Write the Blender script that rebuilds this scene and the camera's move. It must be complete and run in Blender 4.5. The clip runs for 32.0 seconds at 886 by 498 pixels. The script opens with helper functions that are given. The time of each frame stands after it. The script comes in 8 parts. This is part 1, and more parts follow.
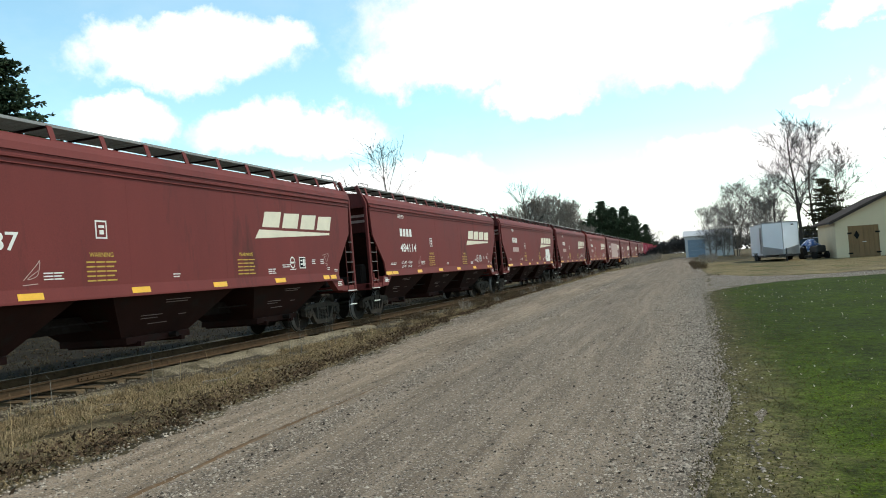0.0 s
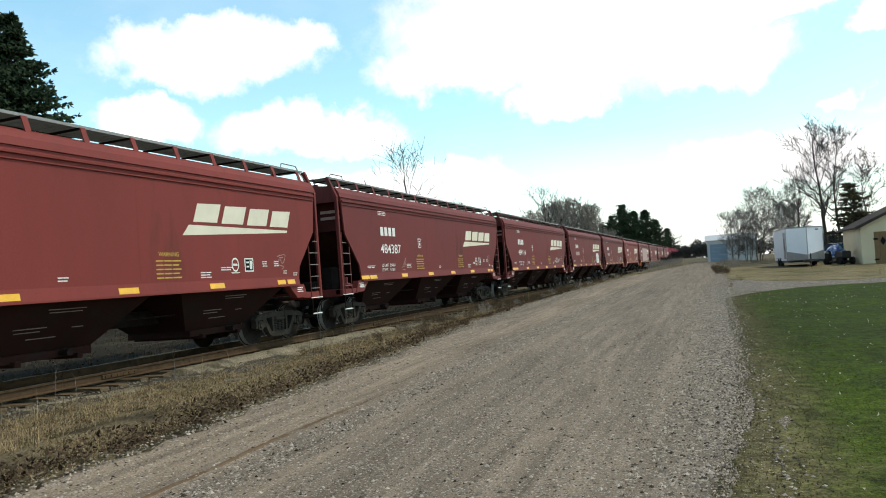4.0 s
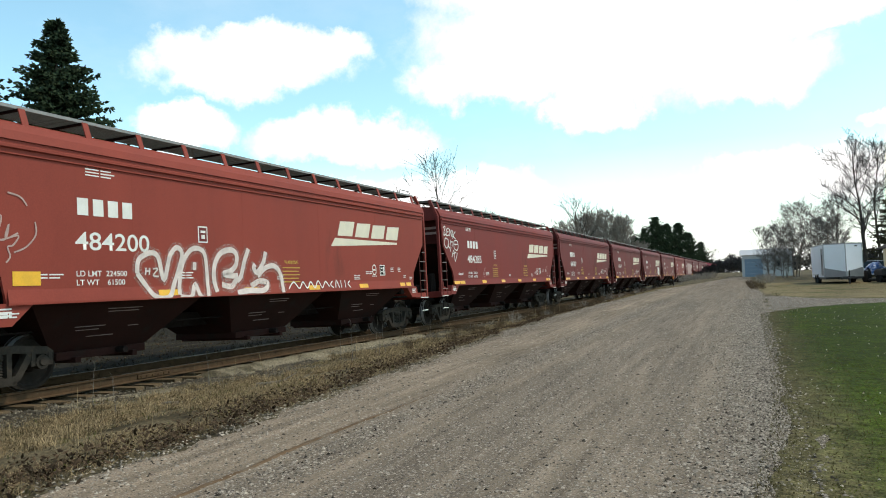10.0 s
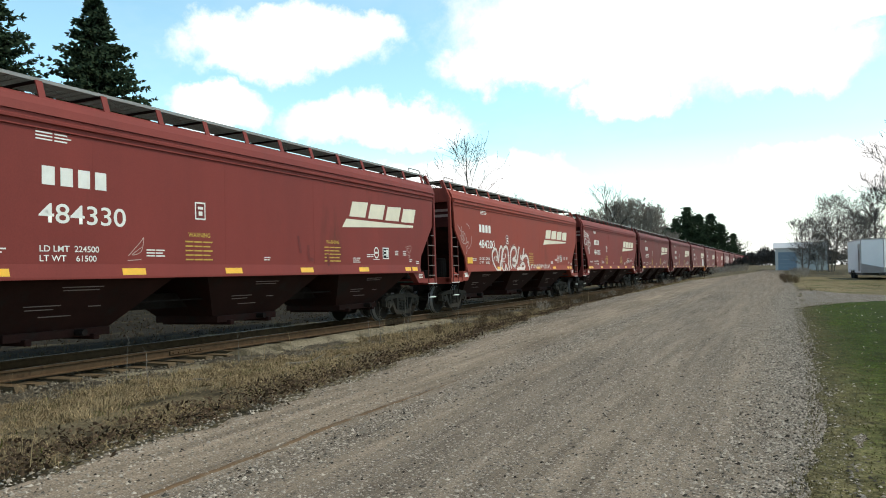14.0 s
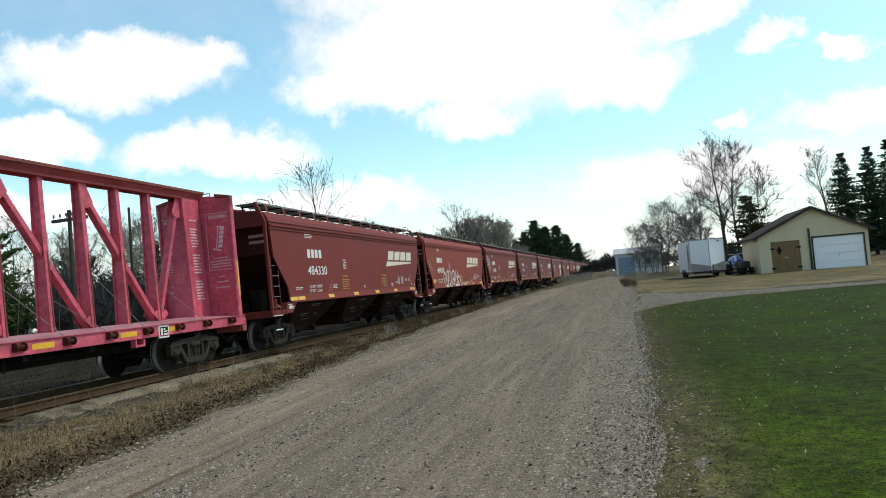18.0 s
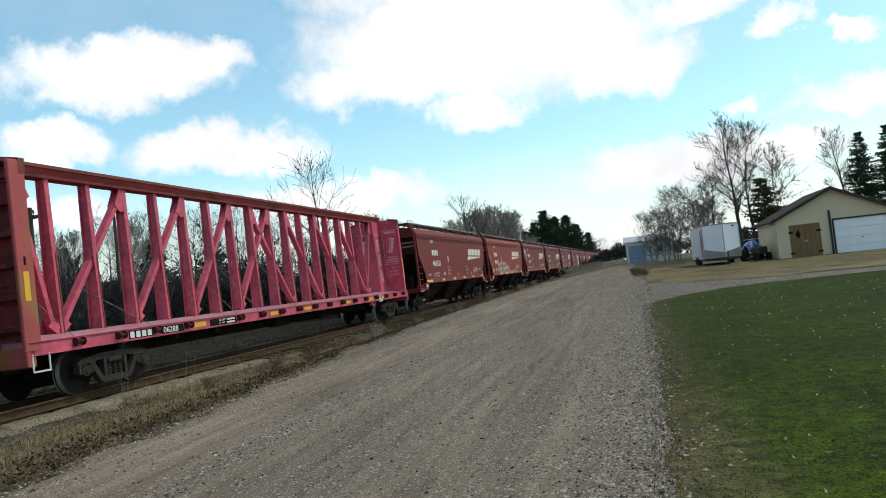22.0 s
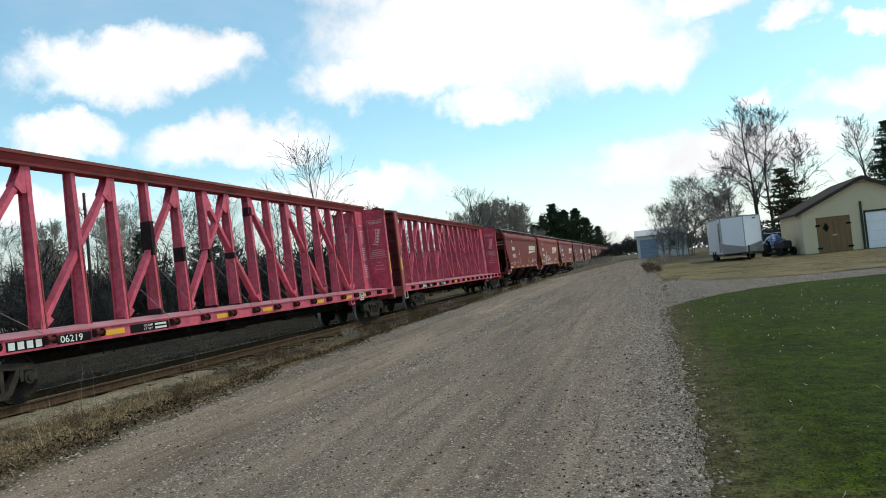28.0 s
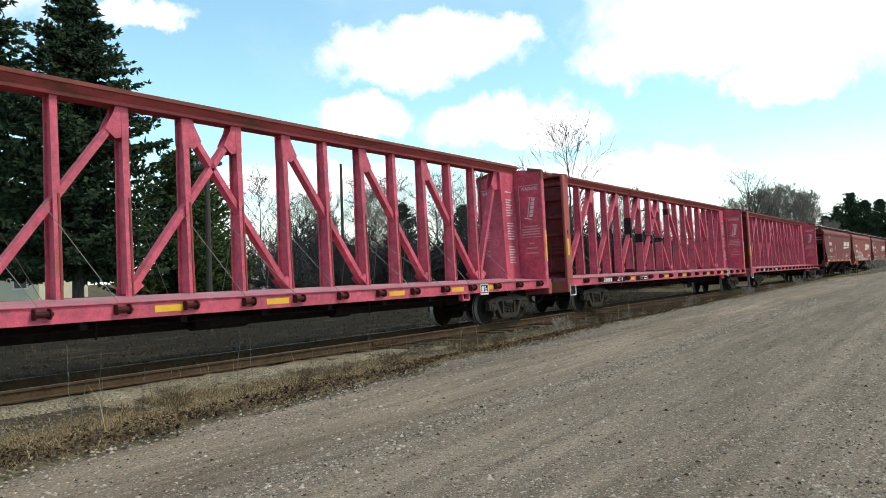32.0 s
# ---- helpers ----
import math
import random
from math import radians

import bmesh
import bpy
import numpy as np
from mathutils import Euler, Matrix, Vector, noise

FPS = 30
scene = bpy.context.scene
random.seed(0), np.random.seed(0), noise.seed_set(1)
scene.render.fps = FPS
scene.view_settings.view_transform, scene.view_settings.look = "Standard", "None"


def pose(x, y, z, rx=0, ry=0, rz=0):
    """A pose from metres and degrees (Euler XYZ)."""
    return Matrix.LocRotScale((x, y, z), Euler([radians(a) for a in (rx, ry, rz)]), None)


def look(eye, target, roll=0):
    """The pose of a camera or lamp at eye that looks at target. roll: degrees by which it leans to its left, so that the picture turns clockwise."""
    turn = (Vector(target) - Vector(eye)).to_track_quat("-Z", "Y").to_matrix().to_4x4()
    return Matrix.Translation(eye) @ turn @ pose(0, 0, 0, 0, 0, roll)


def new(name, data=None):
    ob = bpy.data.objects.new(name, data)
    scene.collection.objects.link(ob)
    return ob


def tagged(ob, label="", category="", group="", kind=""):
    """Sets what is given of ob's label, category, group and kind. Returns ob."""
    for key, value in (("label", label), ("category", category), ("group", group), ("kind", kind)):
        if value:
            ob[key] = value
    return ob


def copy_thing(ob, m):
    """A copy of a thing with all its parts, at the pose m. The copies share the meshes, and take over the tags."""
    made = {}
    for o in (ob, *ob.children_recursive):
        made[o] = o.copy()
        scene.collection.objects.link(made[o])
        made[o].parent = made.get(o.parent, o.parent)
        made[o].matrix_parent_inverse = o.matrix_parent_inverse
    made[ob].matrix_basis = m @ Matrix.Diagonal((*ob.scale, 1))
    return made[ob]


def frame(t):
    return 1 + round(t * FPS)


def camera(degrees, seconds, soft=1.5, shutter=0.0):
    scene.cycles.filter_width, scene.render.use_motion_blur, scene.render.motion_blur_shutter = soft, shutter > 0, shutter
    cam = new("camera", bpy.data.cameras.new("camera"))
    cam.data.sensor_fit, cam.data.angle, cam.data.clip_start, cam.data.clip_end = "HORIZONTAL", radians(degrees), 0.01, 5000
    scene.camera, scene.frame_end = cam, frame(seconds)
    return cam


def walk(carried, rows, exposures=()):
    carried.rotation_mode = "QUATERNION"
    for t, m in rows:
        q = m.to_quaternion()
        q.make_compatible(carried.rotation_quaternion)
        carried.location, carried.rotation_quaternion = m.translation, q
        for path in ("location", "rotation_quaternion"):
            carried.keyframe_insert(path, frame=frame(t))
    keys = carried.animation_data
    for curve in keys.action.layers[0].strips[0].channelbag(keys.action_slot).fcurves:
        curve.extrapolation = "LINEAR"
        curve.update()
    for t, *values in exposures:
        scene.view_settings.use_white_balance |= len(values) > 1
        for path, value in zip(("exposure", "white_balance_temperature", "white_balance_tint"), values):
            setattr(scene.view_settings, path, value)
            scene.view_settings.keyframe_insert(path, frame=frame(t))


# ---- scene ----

cam = camera(62.0, 32.0, soft=1.0)
PATH = [
    (0, (0.0, 0.0, 1.6), (-0.642, 1.893, 1.655), -3.8),
    (0.5, (0.01, 0.002, 1.596), (-0.638, 1.893, 1.655), -3.8),
    (1, (0.008, -0.003, 1.59), (-0.65, 1.884, 1.649), -3.4),
    (1.5, (0.002, -0.001, 1.591), (-0.67, 1.882, 1.647), -3.3),
    (2, (-0.006, 0.016, 1.593), (-0.685, 1.896, 1.647), -3.5),
    (2.5, (-0.015, 0.004, 1.598), (-0.696, 1.883, 1.654), -3.6),
    (3, (-0.008, -0.008, 1.597), (-0.693, 1.87, 1.656), -3.5),
    (3.5, (-0.013, -0.011, 1.599), (-0.701, 1.866, 1.661), -3.4),
    (5.5, (-0.021, -0.021, 1.603), (-0.721, 1.851, 1.672), -2.9),
    (6, (-0.021, -0.011, 1.607), (-0.724, 1.86, 1.679), -3.0),
    (6.5, (-0.015, -0.019, 1.605), (-0.725, 1.849, 1.682), -3.0),
    (7, (-0.015, -0.019, 1.605), (-0.731, 1.847, 1.687), -3.0),
    (7.5, (-0.019, -0.006, 1.601), (-0.734, 1.859, 1.686), -2.8),
    (8, (-0.025, -0.014, 1.606), (-0.744, 1.851, 1.691), -2.2),
    (8.5, (-0.033, -0.011, 1.61), (-0.759, 1.85, 1.697), -2.2),
    (9, (-0.037, -0.017, 1.615), (-0.764, 1.844, 1.707), -1.9),
    (9.5, (-0.054, -0.031, 1.61), (-0.79, 1.826, 1.703), -1.8),
    (10, (-0.046, -0.059, 1.595), (-0.812, 1.786, 1.687), -2.0),
    (10.5, (-0.073, -0.044, 1.598), (-0.889, 1.78, 1.691), -1.6),
    (11, (-0.084, -0.035, 1.596), (-0.965, 1.757, 1.697), -0.8),
    (11.5, (-0.092, -0.047, 1.598), (-1.015, 1.723, 1.708), -0.3),
    (12, (-0.093, -0.05, 1.587), (-1.04, 1.708, 1.703), 0.1),
    (12.5, (-0.094, -0.058, 1.59), (-1.05, 1.695, 1.696), 0.6),
    (13, (-0.095, -0.046, 1.586), (-0.997, 1.737, 1.673), 0.7),
    (13.5, (-0.112, -0.044, 1.584), (-0.985, 1.755, 1.648), 0.7),
    (14, (-0.104, -0.045, 1.6), (-0.941, 1.77, 1.653), -0.5),
    (14.5, (-0.099, -0.038, 1.605), (-0.887, 1.799, 1.657), -2.1),
    (16.5, (0.031, 0.471, 1.58), (-0.592, 2.37, 1.634), -2.9),
    (17, (-0.096, 0.754, 1.601), (-0.66, 2.671, 1.678), -3.7),
    (17.5, (-0.055, 0.987, 1.596), (-0.547, 2.923, 1.685), -4.8),
    (18, (0.03, 1.283, 1.626), (-0.441, 3.225, 1.724), -4.8),
    (18.5, (0.055, 1.51, 1.612), (-0.412, 3.452, 1.701), -5.4),
    (19, (0.018, 1.829, 1.642), (-0.458, 3.769, 1.735), -6.0),
    (19.5, (0.094, 2.115, 1.6), (-0.35, 4.063, 1.696), -6.5),
    (20, (0.152, 2.461, 1.604), (-0.327, 4.4, 1.71), -5.8),
    (20.5, (0.128, 2.784, 1.593), (-0.374, 4.718, 1.688), -5.1),
    (21, (0.11, 3.123, 1.611), (-0.409, 5.053, 1.702), -5.5),
    (21.5, (0.151, 3.363, 1.586), (-0.345, 5.299, 1.666), -6.7),
    (22, (0.168, 3.671, 1.604), (-0.334, 5.606, 1.686), -6.1),
    (22.5, (0.135, 3.971, 1.581), (-0.361, 5.906, 1.665), -5.2),
    (23, (0.143, 4.272, 1.599), (-0.323, 6.215, 1.688), -5.0),
    (23.5, (0.13, 4.632, 1.59), (-0.353, 6.571, 1.682), -5.0),
    (24, (0.116, 4.898, 1.578), (-0.404, 6.828, 1.658), -5.2),
    (24.5, (0.104, 5.179, 1.587), (-0.417, 7.108, 1.674), -5.2),
    (25, (0.182, 5.619, 1.577), (-0.334, 7.549, 1.673), -5.4),
    (25.5, (0.201, 5.812, 1.571), (-0.345, 7.735, 1.646), -5.0),
    (27.5, (0.049, 6.868, 1.642), (-0.465, 8.799, 1.706), -4.6),
    (28, (0.04, 7.206, 1.625), (-0.489, 9.134, 1.692), -5.8),
    (28.5, (0.076, 7.601, 1.636), (-0.497, 9.516, 1.709), -5.8),
    (29, (0.032, 8.012, 1.633), (-0.548, 9.926, 1.693), -5.4),
    (29.5, (0.07, 8.412, 1.635), (-0.502, 10.328, 1.681), -6.8),
    (30, (0.169, 8.815, 1.622), (-0.398, 10.732, 1.687), -6.4),
    (30.5, (0.189, 9.229, 1.596), (-0.368, 11.15, 1.642), -6.1),
    (31, (0.139, 9.567, 1.592), (-0.627, 11.413, 1.657), -4.6),
    (31.5, (0.215, 9.822, 1.592), (-0.818, 11.532, 1.676), -2.6),
    (32, (0.182, 10.044, 1.561), (-0.988, 11.665, 1.626), -1.8),
]
BASE_EV = -0.25
walk(cam, [(t, look(eye, target, roll)) for t, eye, target, roll in PATH],
     [(0, BASE_EV, 6700, 10), (17, BASE_EV, 6700, 10), (18.5, BASE_EV - 0.38, 6450, 10), (31.0, BASE_EV - 0.38, 6450, 10), (31.7, BASE_EV, 6650, 10), (32, BASE_EV, 6650, 10)])

# ---- world, sun ----
SUN_DIR = Vector((0.50, 0.24, 0.83)).normalized()
world = bpy.data.worlds.new("world")
scene.world = world
world.use_nodes = True


def nodes_of(tree):
    return tree.nodes, tree.links


def cloud_sky():
    nt, lk = nodes_of(world.node_tree)
    nt.clear()
    out = nt.new("ShaderNodeOutputWorld")
    bg = nt.new("ShaderNodeBackground")
    sky = nt.new("ShaderNodeTexSky")
    sky.sky_type, sky.sun_disc = "NISHITA", False
    sky.sun_elevation = math.asin(SUN_DIR.z)
    sky.sun_rotation = math.atan2(SUN_DIR.x, SUN_DIR.y)
    tc = nt.new("ShaderNodeTexCoord")

    def vmath(op, a, b=None):
        n = nt.new("ShaderNodeVectorMath")
        n.operation = op
        for i, v in enumerate((a, b)):
            if v is None:
                continue
            if isinstance(v, (tuple, list)):
                n.inputs[i].default_value = v
            else:
                lk.new(v, n.inputs[i])
        return n

    def fmath(op, a, b=0.0, clamp=False):
        n = nt.new("ShaderNodeMath")
        n.operation, n.use_clamp = op, clamp
        for i, v in enumerate((a, b)):
            if isinstance(v, (int, float)):
                n.inputs[i].default_value = v
            else:
                lk.new(v, n.inputs[i])
        return n.outputs[0]

    def noise_at(vec, scale, detail, rough=0.55):
        n = nt.new("ShaderNodeTexNoise")
        n.inputs["Scale"].default_value, n.inputs["Detail"].default_value, n.inputs["Roughness"].default_value = scale, detail, rough
        lk.new(vec, n.inputs["Vector"])
        return n

    way = tc.outputs["Generated"]
    bent = way
    for scale, amount in ((5.5, 0.16), (17.0, 0.085)):
        wob = noise_at(way, scale, 7, 0.62)
        off = vmath("SUBTRACT", wob.outputs["Color"], (0.5, 0.5, 0.5))
        offs = vmath("MULTIPLY", off.outputs[0], (amount, amount, amount * 0.65))
        bent = vmath("ADD", bent, offs.outputs[0]).outputs[0]
    total = None
    for az, el, w, h in CLOUDS:
        a, e = radians(az), radians(el)
        c = Vector((-math.sin(a) * math.cos(e), math.cos(a) * math.cos(e), math.sin(e)))
        r = Vector((math.cos(a), math.sin(a), 0))
        u = r.cross(c)
        d = vmath("SUBTRACT", bent, tuple(c)).outputs[0]
        du = nt.new("ShaderNodeVectorMath")
        du.operation = "DOT_PRODUCT"
        lk.new(d, du.inputs[0])
        du.inputs[1].default_value = r / math.tan(radians(w))
        dv = nt.new("ShaderNodeVectorMath")
        dv.operation = "DOT_PRODUCT"
        lk.new(d, dv.inputs[0])
        dv.inputs[1].default_value = u / math.tan(radians(h))
        dc = nt.new("ShaderNodeVectorMath")
        dc.operation = "DOT_PRODUCT"
        lk.new(way, dc.inputs[0])
        dc.inputs[1].default_value = c
        q = fmath("ADD", fmath("MULTIPLY", du.outputs["Value"], du.outputs["Value"]), fmath("MULTIPLY", dv.outputs["Value"], dv.outputs["Value"]))
        ahead = fmath("GREATER_THAN", dc.outputs["Value"], 0.2)
        blob = fmath("MAXIMUM", fmath("SUBTRACT", 1.0, q), -1.0)
        blob = fmath("ADD", fmath("MULTIPLY", blob, ahead), fmath("SUBTRACT", ahead, 1.0))
        total = blob if total is None else fmath("MAXIMUM", total, blob)
    # scattered cloud over the rest of the sky
    flat = vmath("MULTIPLY", way, (1.0, 1.0, 2.2)).outputs[0]
    veil = noise_at(flat, 2.6, 8, 0.6)
    vr = nt.new("ShaderNodeMapRange")
    vr.inputs["From Min"].default_value, vr.inputs["From Max"].default_value = 0.50, 0.85
    vr.inputs["To Max"].default_value = 0.22
    lk.new(veil.outputs["Fac"], vr.inputs["Value"])
    cr = nt.new("ShaderNodeMapRange")
    cr.interpolation_type = "SMOOTHSTEP"
    cr.inputs["From Min"].default_value, cr.inputs["From Max"].default_value = -0.22, 0.85
    fray = noise_at(way, 26.0, 8, 0.68)
    frayed = fmath("ADD", total, fmath("MULTIPLY", fmath("SUBTRACT", fray.outputs["Fac"], 0.5), 0.9))
    lk.new(frayed, cr.inputs["Value"])
    sep = nt.new("ShaderNodeSeparateXYZ")
    lk.new(way, sep.inputs[0])
    low = nt.new("ShaderNodeMapRange")
    low.inputs["From Min"].default_value, low.inputs["From Max"].default_value = 0.0, 0.17
    low.inputs["To Min"].default_value, low.inputs["To Max"].default_value = 0.95, 0.0
    lk.new(sep.outputs["Z"], low.inputs["Value"])
    mask = fmath("MAXIMUM", fmath("MAXIMUM", cr.outputs[0], vr.outputs[0]), low.outputs[0], True)
    shade = noise_at(bent, 4.0, 6, 0.6)
    ramp = nt.new("ShaderNodeMapRange")
    ramp.inputs["From Min"].default_value, ramp.inputs["From Max"].default_value = 0.3, 0.62
    ramp.inputs["To Min"].default_value, ramp.inputs["To Max"].default_value = 0.90, 1.20
    lk.new(shade.outputs["Fac"], ramp.inputs["Value"])
    cloud = nt.new("ShaderNodeVectorMath")
    cloud.operation = "SCALE"
    cloud.inputs[0].default_value = (CLOUD_LIGHT, CLOUD_LIGHT * 1.0, CLOUD_LIGHT * 1.01)
    lk.new(ramp.outputs[0], cloud.inputs["Scale"])
    mix = nt.new("ShaderNodeMix")
    mix.data_type = "RGBA"
    lk.new(mask, mix.inputs[0])
    # pale haze low down; blue overhead, out of view, dimmed to cut fill light
    haze = nt.new("ShaderNodeMapRange")
    haze.inputs["From Min"].default_value, haze.inputs["From Max"].default_value = 0.5, 0.8
    haze.inputs["To Min"].default_value, haze.inputs["To Max"].default_value = 1.0, 0.36
    lk.new(sep.outputs["Z"], haze.inputs["Value"])
    tint = vmath("MULTIPLY", sky.outputs[0], (1.82, 2.28, 1.98))
    clear_n = nt.new("ShaderNodeVectorMath")
    clear_n.operation = "SCALE"
    lk.new(tint.outputs[0], clear_n.inputs[0])
    lk.new(haze.outputs[0], clear_n.inputs["Scale"])
    clear = clear_n.outputs[0]
    lk.new(clear, mix.inputs[6])
    lk.new(cloud.outputs[0], mix.inputs[7])
    lk.new(mix.outputs[2], bg.inputs["Color"])
    bg.inputs["Strength"].default_value = SKY_STRENGTH
    lk.new(bg.outputs[0], out.inputs[0])


SKY_STRENGTH, CLOUD_LIGHT = 0.15, 10.2
# the cloud at azimuth 170 is unseen, added to light camera-facing walls
# azimuth to the left of the track's line, elevation, half width, half height, in degrees
CLOUDS = [(10, 18.5, 15.0, 6.0), (0.5, 15, 6.2, 2.5), (18, 15.2, 8.2, 2.4), (11, 12.6, 3.6, 1.8), (12, 26, 14, 7.5), (37.6, 16.7, 8.6, 2.5), (33, 17.0, 4.6, 1.9), (41.6, 12.2, 4.6, 1.7), (30.0, 11.0, 7.4, 2.0),
          (-11, 15, 2.0, 1.2), (-15, 14.1, 2.0, 0.7), (-6.5, 17.6, 3.6, 1.7), (-18, 9.8, 6.8, 1.6), (-9, 10.2, 1.4, 0.7), (-5, 6.6, 11, 2.1), (22, 7, 9, 1.8), (46, 7.5, 9, 1.6), (58, 19, 4, 1.2), (75, 20, 12, 4), (-50, 22, 14, 6), (-80, 14, 12, 4), (110, 26, 14, 5), (-60, 45, 16, 8), (170, 20, 22, 6)]
cloud_sky()
sun = new("sun", bpy.data.lights.new("sun", "SUN"))
sun.data.energy, sun.data.angle, sun.data.color = 3.2, radians(4), (1.0, 0.93, 0.80)
sun.matrix_world = look(SUN_DIR * 50, (0, 0, 0))



# ---- materials ----
def material(name, base, rough=0.7, metal=0.0, var=0.25, scale=3.0, fine=60.0, bump=0.15, second=None, amount=0.5, streak=None, alpha=None, spec=None, dist=0.01, grain=None):
    """Paint, soil or metal: a base colour that varies at two scales, a second colour in patches, and relief."""
    m = bpy.data.materials.new(name)
    m.use_nodes = True
    nt, lk = nodes_of(m.node_tree)
    b = nt["Principled BSDF"]
    b.inputs["Roughness"].default_value, b.inputs["Metallic"].default_value = rough, metal
    b.inputs["Specular IOR Level"].default_value = spec if spec is not None else (0.08 if rough > 0.84 else 0.3 if rough > 0.5 else 0.5)
    tc = nt.new("ShaderNodeTexCoord")
    src = tc.outputs["Object"]
    if streak:
        mp = nt.new("ShaderNodeMapping")
        mp.inputs["Scale"].default_value = streak
        lk.new(src, mp.inputs["Vector"])
        big_src = mp.outputs[0]
    else:
        big_src = src
    big = nt.new("ShaderNodeTexNoise")
    big.inputs["Scale"].default_value, big.inputs["Detail"].default_value, big.inputs["Roughness"].default_value = scale, 6, 0.62
    lk.new(big_src, big.inputs["Vector"])
    small = nt.new("ShaderNodeTexNoise")
    small.inputs["Scale"].default_value, small.inputs["Detail"].default_value = fine, 4
    lk.new(src, small.inputs["Vector"])
    ramp = nt.new("ShaderNodeValToRGB")
    lo, hi = ramp.color_ramp.elements[0], ramp.color_ramp.elements[1]
    lo.position, hi.position = 0.3, 0.7
    lo.color = (*[c * (1 - var) for c in base], 1)
    hi.color = (*[min(1, c * (1 + var)) for c in base], 1)
    add = nt.new("ShaderNodeMath")
    add.operation = "MULTIPLY_ADD"
    lk.new(small.outputs["Fac"], add.inputs[0])
    add.inputs[1].default_value = 0.45
    sub = nt.new("ShaderNodeMath")
    sub.operation = "MULTIPLY_ADD"
    lk.new(big.outputs["Fac"], sub.inputs[0])
    sub.inputs[1].default_value, sub.inputs[2].default_value = 0.8, -0.12
    lk.new(sub.outputs[0], add.inputs[2])
    lk.new(add.outputs[0], ramp.inputs[0])
    colour = ramp.outputs[0]
    if second:
        patch = nt.new("ShaderNodeTexNoise")
        patch.inputs["Scale"].default_value, patch.inputs["Detail"].default_value, patch.inputs["Roughness"].default_value = scale * 1.7, 8, 0.65
        mp2 = nt.new("ShaderNodeMapping")
        mp2.inputs["Location"].default_value = (7.3, 2.1, 4.7)
        lk.new(big_src, mp2.inputs["Vector"])
        lk.new(mp2.outputs[0], patch.inputs["Vector"])
        pr = nt.new("ShaderNodeMapRange")
        pr.inputs["From Min"].default_value, pr.inputs["From Max"].default_value = 0.72 - 0.4 * amount, 0.86 - 0.4 * amount
        lk.new(patch.outputs["Fac"], pr.inputs["Value"])
        mx = nt.new("ShaderNodeMix")
        mx.data_type = "RGBA"
        lk.new(pr.outputs[0], mx.inputs[0])
        lk.new(colour, mx.inputs[6])
        mx.inputs[7].default_value = (*second, 1)
        colour = mx.outputs[2]
    if grain:
        # strong fine mottling: (scale, darkest, lightest)
        gn = nt.new("ShaderNodeTexNoise")
        gn.inputs["Scale"].default_value, gn.inputs["Detail"].default_value, gn.inputs["Roughness"].default_value = grain[0], 3, 0.6
        lk.new(src, gn.inputs["Vector"])
        gr = nt.new("ShaderNodeMapRange")
        gr.inputs["From Min"].default_value, gr.inputs["From Max"].default_value = 0.34, 0.68
        gr.inputs["To Min"].default_value, gr.inputs["To Max"].default_value = grain[1], grain[2]
        lk.new(gn.outputs["Fac"], gr.inputs["Value"])
        gs = nt.new("ShaderNodeVectorMath")
        gs.operation = "SCALE"
        lk.new(colour, gs.inputs[0])
        lk.new(gr.outputs[0], gs.inputs["Scale"])
        colour = gs.outputs[0]
    lk.new(colour, b.inputs["Base Color"])
    rr = nt.new("ShaderNodeMapRange")
    rr.inputs["To Min"].default_value, rr.inputs["To Max"].default_value = max(0.05, rough - 0.12), min(1, rough + 0.12)
    lk.new(big.outputs["Fac"], rr.inputs["Value"])
    lk.new(rr.outputs[0], b.inputs["Roughness"])
    if bump:
        bp = nt.new("ShaderNodeBump")
        bp.inputs["Strength"].default_value, bp.inputs["Distance"].default_value = bump, dist
        lk.new(add.outputs[0], bp.inputs["Height"])
        lk.new(bp.outputs[0], b.inputs["Normal"])
    return m


def pieces_material(name, low, high, rough=0.9, island=True):
    """Loose pieces: each takes its own shade between two colours."""
    m = bpy.data.materials.new(name)
    m.use_nodes = True
    nt, lk = nodes_of(m.node_tree)
    b = nt["Principled BSDF"]
    b.inputs["Roughness"].default_value, b.inputs["Specular IOR Level"].default_value = rough, 0.08
    src = nt.new("ShaderNodeNewGeometry").outputs["Random Per Island"] if island else nt.new("ShaderNodeObjectInfo").outputs["Random"]
    mx = nt.new("ShaderNodeMix")
    mx.data_type = "RGBA"
    lk.new(src, mx.inputs[0])
    mx.inputs[6].default_value, mx.inputs[7].default_value = (*low, 1), (*high, 1)
    lk.new(mx.outputs[2], b.inputs["Base Color"])
    return m


M = {}
M["hopper_red"] = material("hopper_red", (0.186, 0.036, 0.030), 0.62, 0, 0.16, 0.7, 40, 0.06, (0.13, 0.033, 0.025), 0.35, streak=(1, 1, 0.25), spec=0.16)
M["hopper_brown"] = material("hopper_brown", (0.145, 0.032, 0.029), 0.62, 0, 0.18, 0.7, 40, 0.06, (0.085, 0.026, 0.023), 0.4, streak=(1, 1, 0.25), spec=0.16)
M["hopper_orange"] = material("hopper_orange", (0.245, 0.048, 0.033), 0.62, 0, 0.15, 0.7, 40, 0.06, (0.17, 0.04, 0.028), 0.3, streak=(1, 1, 0.25), spec=0.16)
M["beam_pink"] = material("beam_pink", (0.56, 0.094, 0.140), 0.55, 0, 0.30, 1.3, 50, 0.1, (0.36, 0.085, 0.07), 0.34, grain=(7, 0.80, 1.18))
